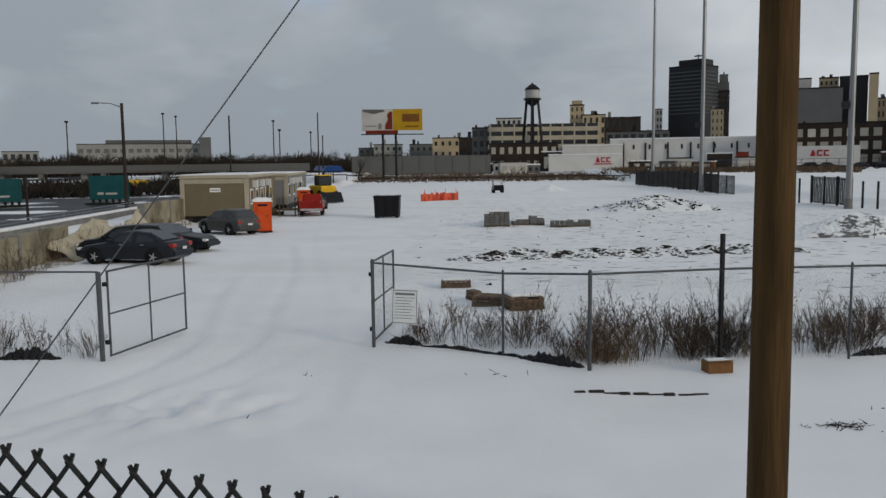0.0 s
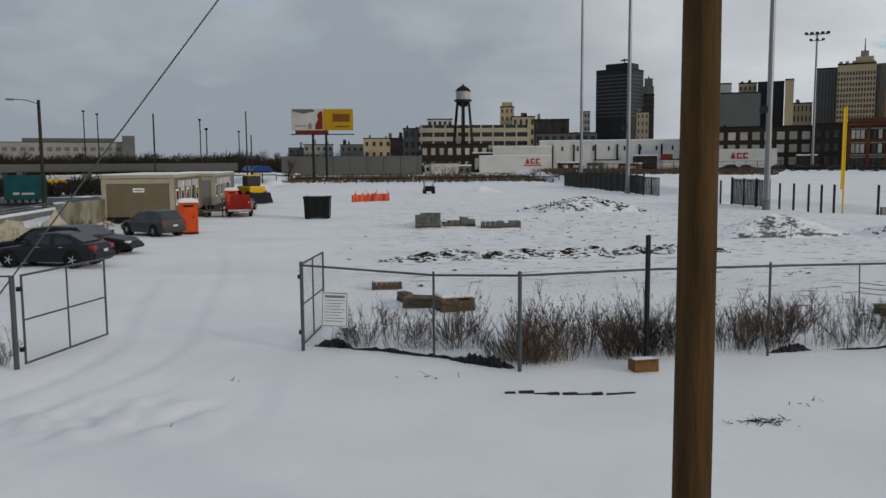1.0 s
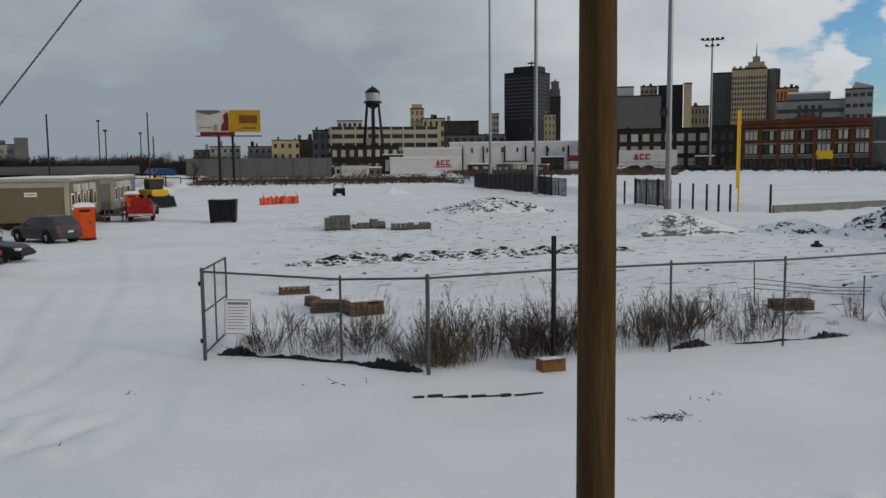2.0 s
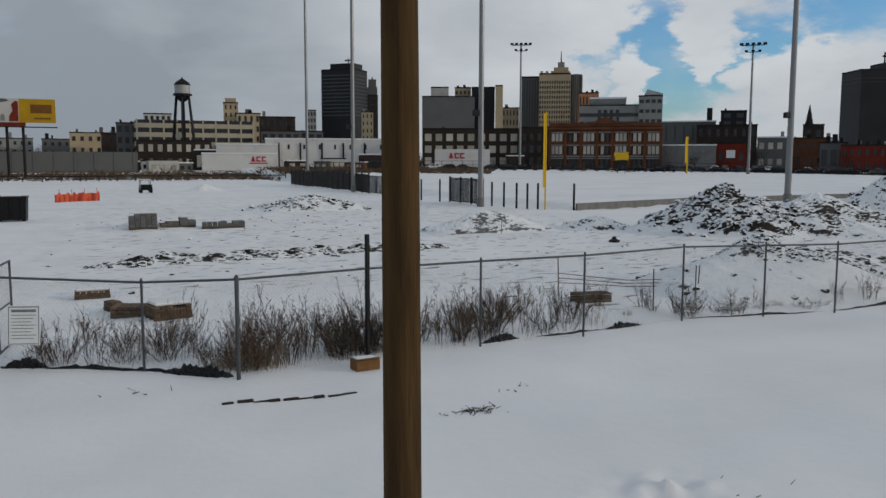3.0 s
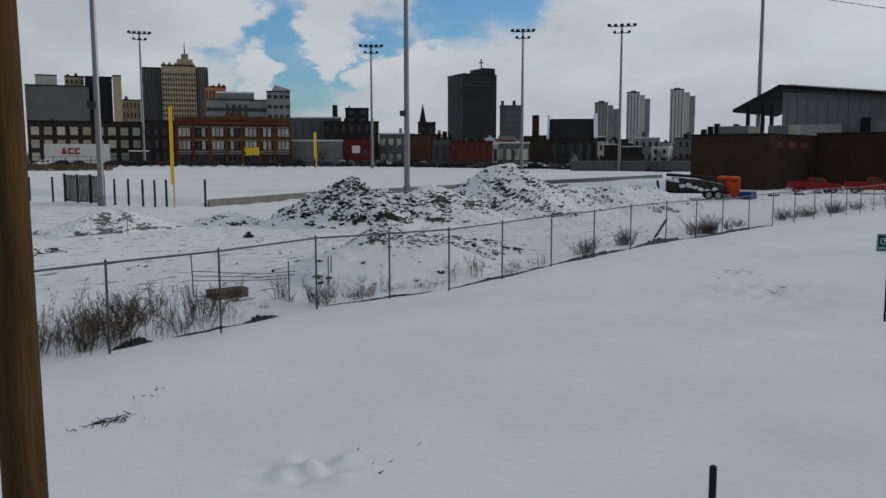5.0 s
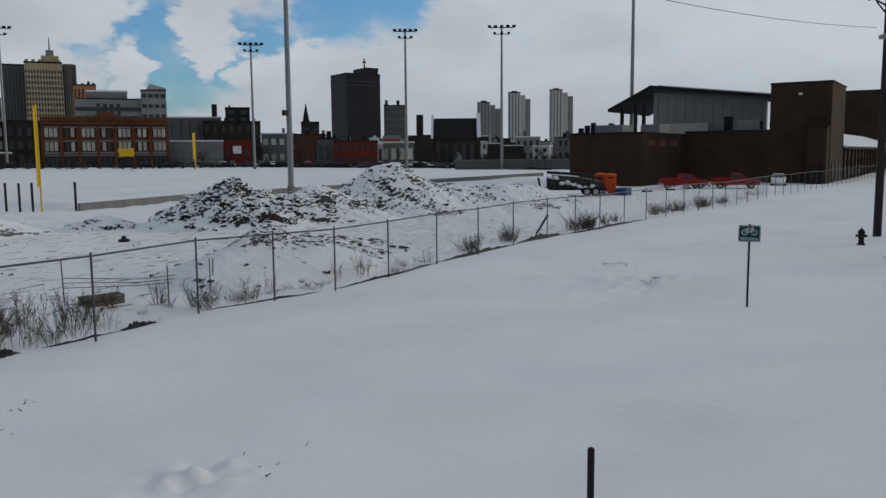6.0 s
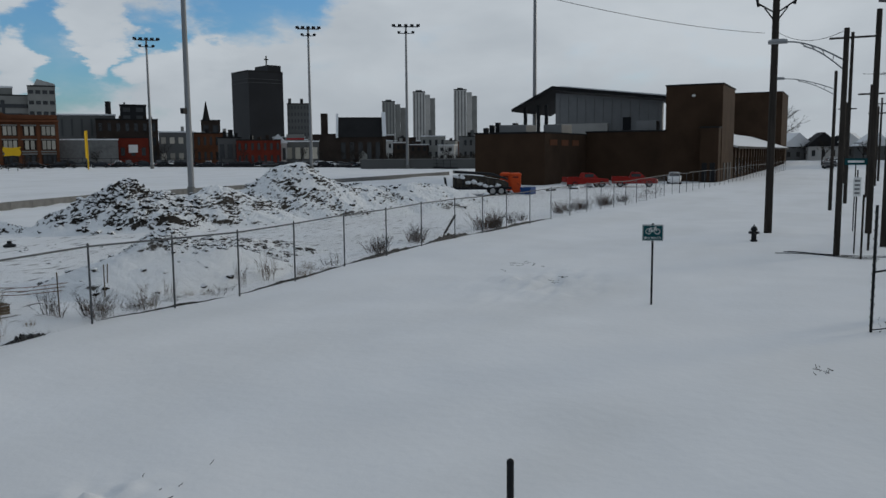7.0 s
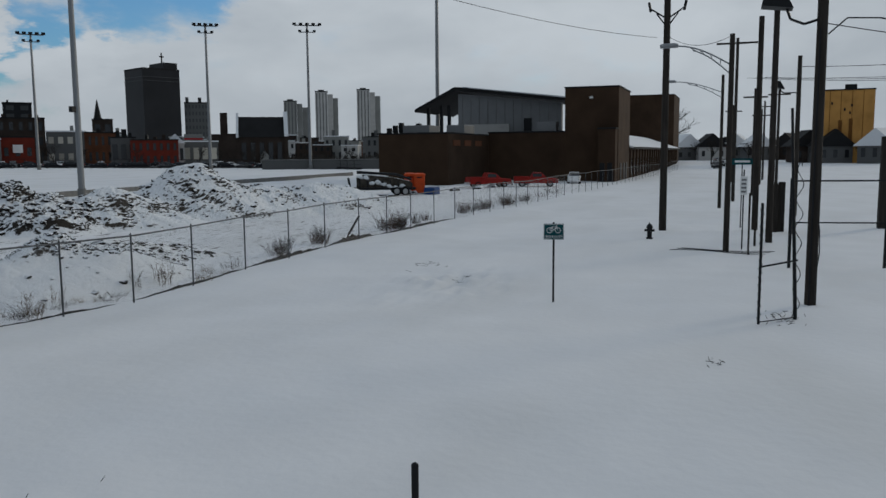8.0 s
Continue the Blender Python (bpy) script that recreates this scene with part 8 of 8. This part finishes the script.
rnd = random.Random(21)
for k in range(60):
    az = -28.5 + 26.5 * k / 60 + rnd.uniform(-0.4, 0.4)
    d = rnd.uniform(180, 330)
    tree(d * math.sin(radians(az)), d * math.cos(radians(az)), rnd.uniform(0.75, 1.25) * (0.5 + d / 700), rnd.uniform(0, 360), "bare roadside tree beyond the highway")
for k in range(26):
    az = -4.5 + 9 * k / 26 + rnd.uniform(-0.2, 0.2)
    d = rnd.uniform(232, 330)
    tree(d * math.sin(radians(az)), d * math.cos(radians(az)), rnd.uniform(0.75, 1.15), rnd.uniform(0, 360), "bare tree behind the sound wall")
for k in range(64):
    az = 40 + 29 * k / 64 + rnd.uniform(-0.4, 0.4)
    d = rnd.uniform(235, 330)
    tree(d * math.sin(radians(az)), d * math.cos(radians(az)), rnd.uniform(0.5, 0.95), rnd.uniform(0, 360), "bare street tree among the town buildings")
for k in range(26):
    az = 84.5 + 22 * k / 26 + rnd.uniform(-0.4, 0.4)
    d = rnd.uniform(200, 330)
    tree(d * math.sin(radians(az)), d * math.cos(radians(az)), rnd.uniform(0.6, 1.1), rnd.uniform(0, 360), "bare street tree among the houses")
# dense brush bank along the highway
woods = Mesh()
for k in range(5200):
    az = rnd.uniform(-29, 0.5)
    d = rnd.uniform(232, 300)
    x, y = d * math.sin(radians(az)), d * math.cos(radians(az))
    h = rnd.uniform(1.6, 4.6) * (1.3 + 0.5 * noise.noise((az * 0.35, 0, 0)))
    z = ground_height(x, y)
    for _ in range(3):
        woods.tube((x, y, z - 0.3), (x + rnd.uniform(-1.8, 1.8), y + rnd.uniform(-1, 1), z + h * rnd.uniform(0.6, 1)), 0.14, 0.05, 3, False)
single("brush_bank", woods, "stem_dark", "dense dark leafless brush along the highway", "brush", kind="stuff")

lampl = timber_pole(-24.5, 63.2, 8.35, 0.14, "dark wooden pole with a long street lamp arm behind the wall")
part("lamp_arm", Mesh().path([(0, 0, 8.05), (-0.9, 0, 8.35), (-1.8, 0, 8.4)], 0.04, 6), "galv", lampl)
part("lamp_head", Mesh().box(-2.3, -1.75, -0.12, 0.12, 8.32, 8.46, bev=0.04), "galv", lampl)
for u, d, h in ((-14.5, 100, 9.2), (-24.5, 200, 13.2), (-18.7, 230, 16.3), (-17.9, 250, 16.6), (-11.6, 220, 14.0), (-11.2, 190, 11.0), (-8.6, 150, 12.7), (-9.1, 240, 11.6), (-8.3, 160, 9.0), (-27.0, 60, 2.8)):
    a = radians(u)
    pl = timber_pole(d * math.sin(a), d * math.cos(a), h, 0.07 + d * 0.0004, "distant dark highway lighting pole")
    if d > 180:
        part("lamp_head", Mesh().box(-0.35, 0.35, -0.2, 0.2, h - 0.3, h + 0.1), "dark_steel", pl)


def highway_sign(az, d, w, h, z, label):
    a = radians(az)
    x, y = d * math.sin(a), d * math.cos(a)
    t = thing("highway_sign", label, "sign", pose(x, y, ground_height(x, y), 0, 0, -az), "highway signs")
    part("panel", Mesh().box(-w / 2, w / 2, 0, 0.15, z, z + h, bev=0.02), "teal", t)
    for k in range(6):
        xx = -w / 2 + (k + 0.5) * w / 6
        part("support", Mesh().box(xx - 0.12, xx + 0.12, 0.16, 0.4, -0.3, z + h * 0.9), "dark_steel", t)
    part("walkway", Mesh().box(-w / 2 - 0.4, w / 2 + 0.4, -0.8, 0, z - 0.45, z - 0.25), "dark_steel", t)
    part("text_bar", Mesh().box(-w * 0.1, w * 0.2, -0.04, -0.01, z + h * 0.2, z + h * 0.28), "steam", t)
    part("text_bar", Mesh().box(-w * 0.3, -w * 0.15, -0.04, -0.01, z + h * 0.2, z + h * 0.3), "steam", t)
    return t


highway_sign(-22.2, 82, 3.4, 2.2, 0.45, "teal highway sign panel on a dark frame")
highway_sign(-28.4, 80, 3.2, 2.0, 0.5, "teal highway sign panel on a dark frame")
hw = thing("warning_sign", "small yellow highway warning sign", "sign", pose(-45, 121, ground_height(-45, 121), 0, 0, 20))
part("panel", Mesh().box(-1.3, 1.3, 0, 0.1, 0.6, 1.5), "yellow", hw)
part("post", Mesh().box(-1.0, -0.9, 0.1, 0.2, -0.2, 1.4).box(0.9, 1.0, 0.1, 0.2, -0.2, 1.4), "dark_steel", hw)
for k in range(3):
    br = thing("overpass", "long pale concrete overpass with a snowy deck", "bridge", pose(-70 - 30 * k, 150 + 45 * k, 0.6, 0, 0, 10), "overpasses")
    part("deck", Mesh().box(-60, 45, -3, 3, 2.6, 3.3, bev=0.05), "concrete", br)
    part("snow_cap", Mesh().box(-60, 45, -2.8, 2.8, 3.3, 3.45), "snowcap", br)
    part("parapet", Mesh().box(-60, 45, -3.2, -3.01, 2.8, 4.0), "slate", br)
    for j in range(7):
        part("pier", Mesh().box(-52 + 14 * j, -51 + 14 * j, -2, 2, -1.5, 2.6), "concrete", br)
blu = thing("blue_canopy", "blue covered barrier in the distance along the lot", "barrier", pose(-24, 170, 0.4, 0, 0, 12))
part("roof", Mesh().prism([(-2, 2.6), (2, 2.6), (1.2, 3.6), (-1.2, 3.6)], 1, -18, 18), "blue_plastic", blu)
for j in range(6):
    part("post", Mesh().box(-0.1, 0.1, -16 + 6.4 * j, -15.8 + 6.4 * j, -0.4, 2.6), "dark_steel", blu)

# sheds, walls and parked cars between the lot and the town
rnd = random.Random(33)
for k in range(22):
    az = 2.5 + 1.25 * k + rnd.uniform(-0.4, 0.4)
    if 7.3 < az < 12.8 or 22.3 < az < 28.0:
        continue
    dd = rnd.uniform(212, 236)
    w = rnd.uniform(3, 8)
    house_block("shed", rnd.choice(["low dark shed with snow on its roof", "low rusty brown shed among scrap", "small pale shed with a flat roof"]), az, dd, w, rnd.uniform(1.6, 4.0), 4,
                rnd.choice(["brick_dark", "brick_red", "slate", "pale", "brick_dark"]), rnd.uniform(-15, 15), 1, max(2, int(w / 2)), rnd.choice(["glass_far", "blind"]), 0.5, 0.4, cap=rnd.choice(["snowcap", "roof_dark", "snowcap"]), group="yard sheds")
protos = [o for o in scene.objects if o.parent is None and o.name.split(".")[0] in ("sedan", "wagon")]
for k in range(30):
    az = 21.5 + 1.3 * k + rnd.uniform(-0.3, 0.3)
    dd = 214 if az < 40 else 222
    x, y = dd * math.sin(radians(az)), dd * math.cos(radians(az))
    cp_ = copy_thing(rnd.choice(protos), on_ground(x, y, 0, -az + rnd.choice([0, 180]) + rnd.uniform(-8, 8)))
    tagged(cp_, "parked car along the street behind the ball field", group="street parking")
for k in range(34):
    az = 38.5 + 0.82 * k + rnd.uniform(-0.25, 0.25)
    dd = rnd.uniform(226, 240)
    x, y = dd * math.sin(radians(az)), dd * math.cos(radians(az))
    cp_ = copy_thing(rnd.choice(protos), on_ground(x, y, 0, -az + rnd.choice([0, 90, 180]) + rnd.uniform(-8, 8)))
    tagged(cp_, "parked car in the snowy street beyond the field", group="street parking")
for k in range(9):
    x = 160 + 9 * k + rnd.uniform(-2, 2)
    cp_ = copy_thing(rnd.choice(protos), on_ground(x + 40, 5.5 + rnd.uniform(-1, 1), 0, rnd.choice([0, 180])))
    tagged(cp_, "parked car far along the snowy street", group="street parking")
for k in range(40):
    az = 3 + 37 * k / 40 + rnd.uniform(-0.3, 0.3)
    if 7.3 < az < 12.8 or 22.3 < az < 28.0:
        continue
    dd = rnd.uniform(206, 214)
    x, y = dd * math.sin(radians(az)), dd * math.cos(radians(az))
    shrub("dark", x, y, rnd.uniform(1.5, 3.0), rnd)

# dark leafless growth along the far streets
for name_, az0, az1, d0, d1, count_, h0, h1 in (("brush_bank", 80.5, 112, 330, 420, 2600, 3.0, 8.0), ("brush_bank", 39, 66, 300, 345, 1200, 1.5, 4.0), ("brush_bank", 2, 24, 262, 330, 1500, 2.5, 6.0), ("brush_bank", -31, -13, 100, 150, 1500, 0.7, 2.0), ("brush_bank", -6, 27, 176, 212, 2600, 0.4, 1.2)):
    bank = Mesh()
    for k in range(count_):
        az = rnd.uniform(az0, az1)
        dd = rnd.uniform(d0, d1)
        x, y = dd * math.sin(radians(az)), dd * math.cos(radians(az))
        hh = rnd.uniform(h0, h1) * (1.0 + 0.6 * noise.noise((az * 0.5, 1.0, 0)))
        z = ground_height(x, y)
        for _ in range(2):
            bank.tube((x, y, z - 0.3), (x + rnd.uniform(-1.8, 1.8), y + rnd.uniform(-1.8, 1.8), z + hh * rnd.uniform(0.6, 1)), 0.13, 0.05, 3, False)
    single(name_, bank, "stem" if h1 < 1.5 else "bark", "dense dark leafless brush along the far streets", "brush", kind="stuff")

for ob in [o for o in scene.objects if o.parent is None and o.name.split(".")[0] in ("town_house", "shop", "brick_block", "office_block", "mill_building", "warehouse", "brick_school", "stone_block")]:
    wall_part = next((p for p in ob.children if p.name.split(".")[0] == "wall"), None)
    if not wall_part:
        continue
    bb_ = [Vector(v) for v in wall_part.bound_box]
    w_, dp_, h_ = bb_[6].x, bb_[6].y, bb_[6].z
    for k in range(rnd.randint(1, 3)):
        x = rnd.uniform(-w_ * 0.8, w_ * 0.8)
        s = rnd.uniform(0.4, 1.2) * (1 + h_ / 40)
        part(rnd.choice(["chimney", "roof_unit"]), Mesh().box(x - s * 0.5, x + s * 0.5, dp_ * 0.2, dp_ * 0.2 + s, h_, h_ + s * rnd.uniform(0.8, 2.0) + 0.3), rnd.choice(["brick_dark", "slate", "limestone", "roof_dark"]), ob)
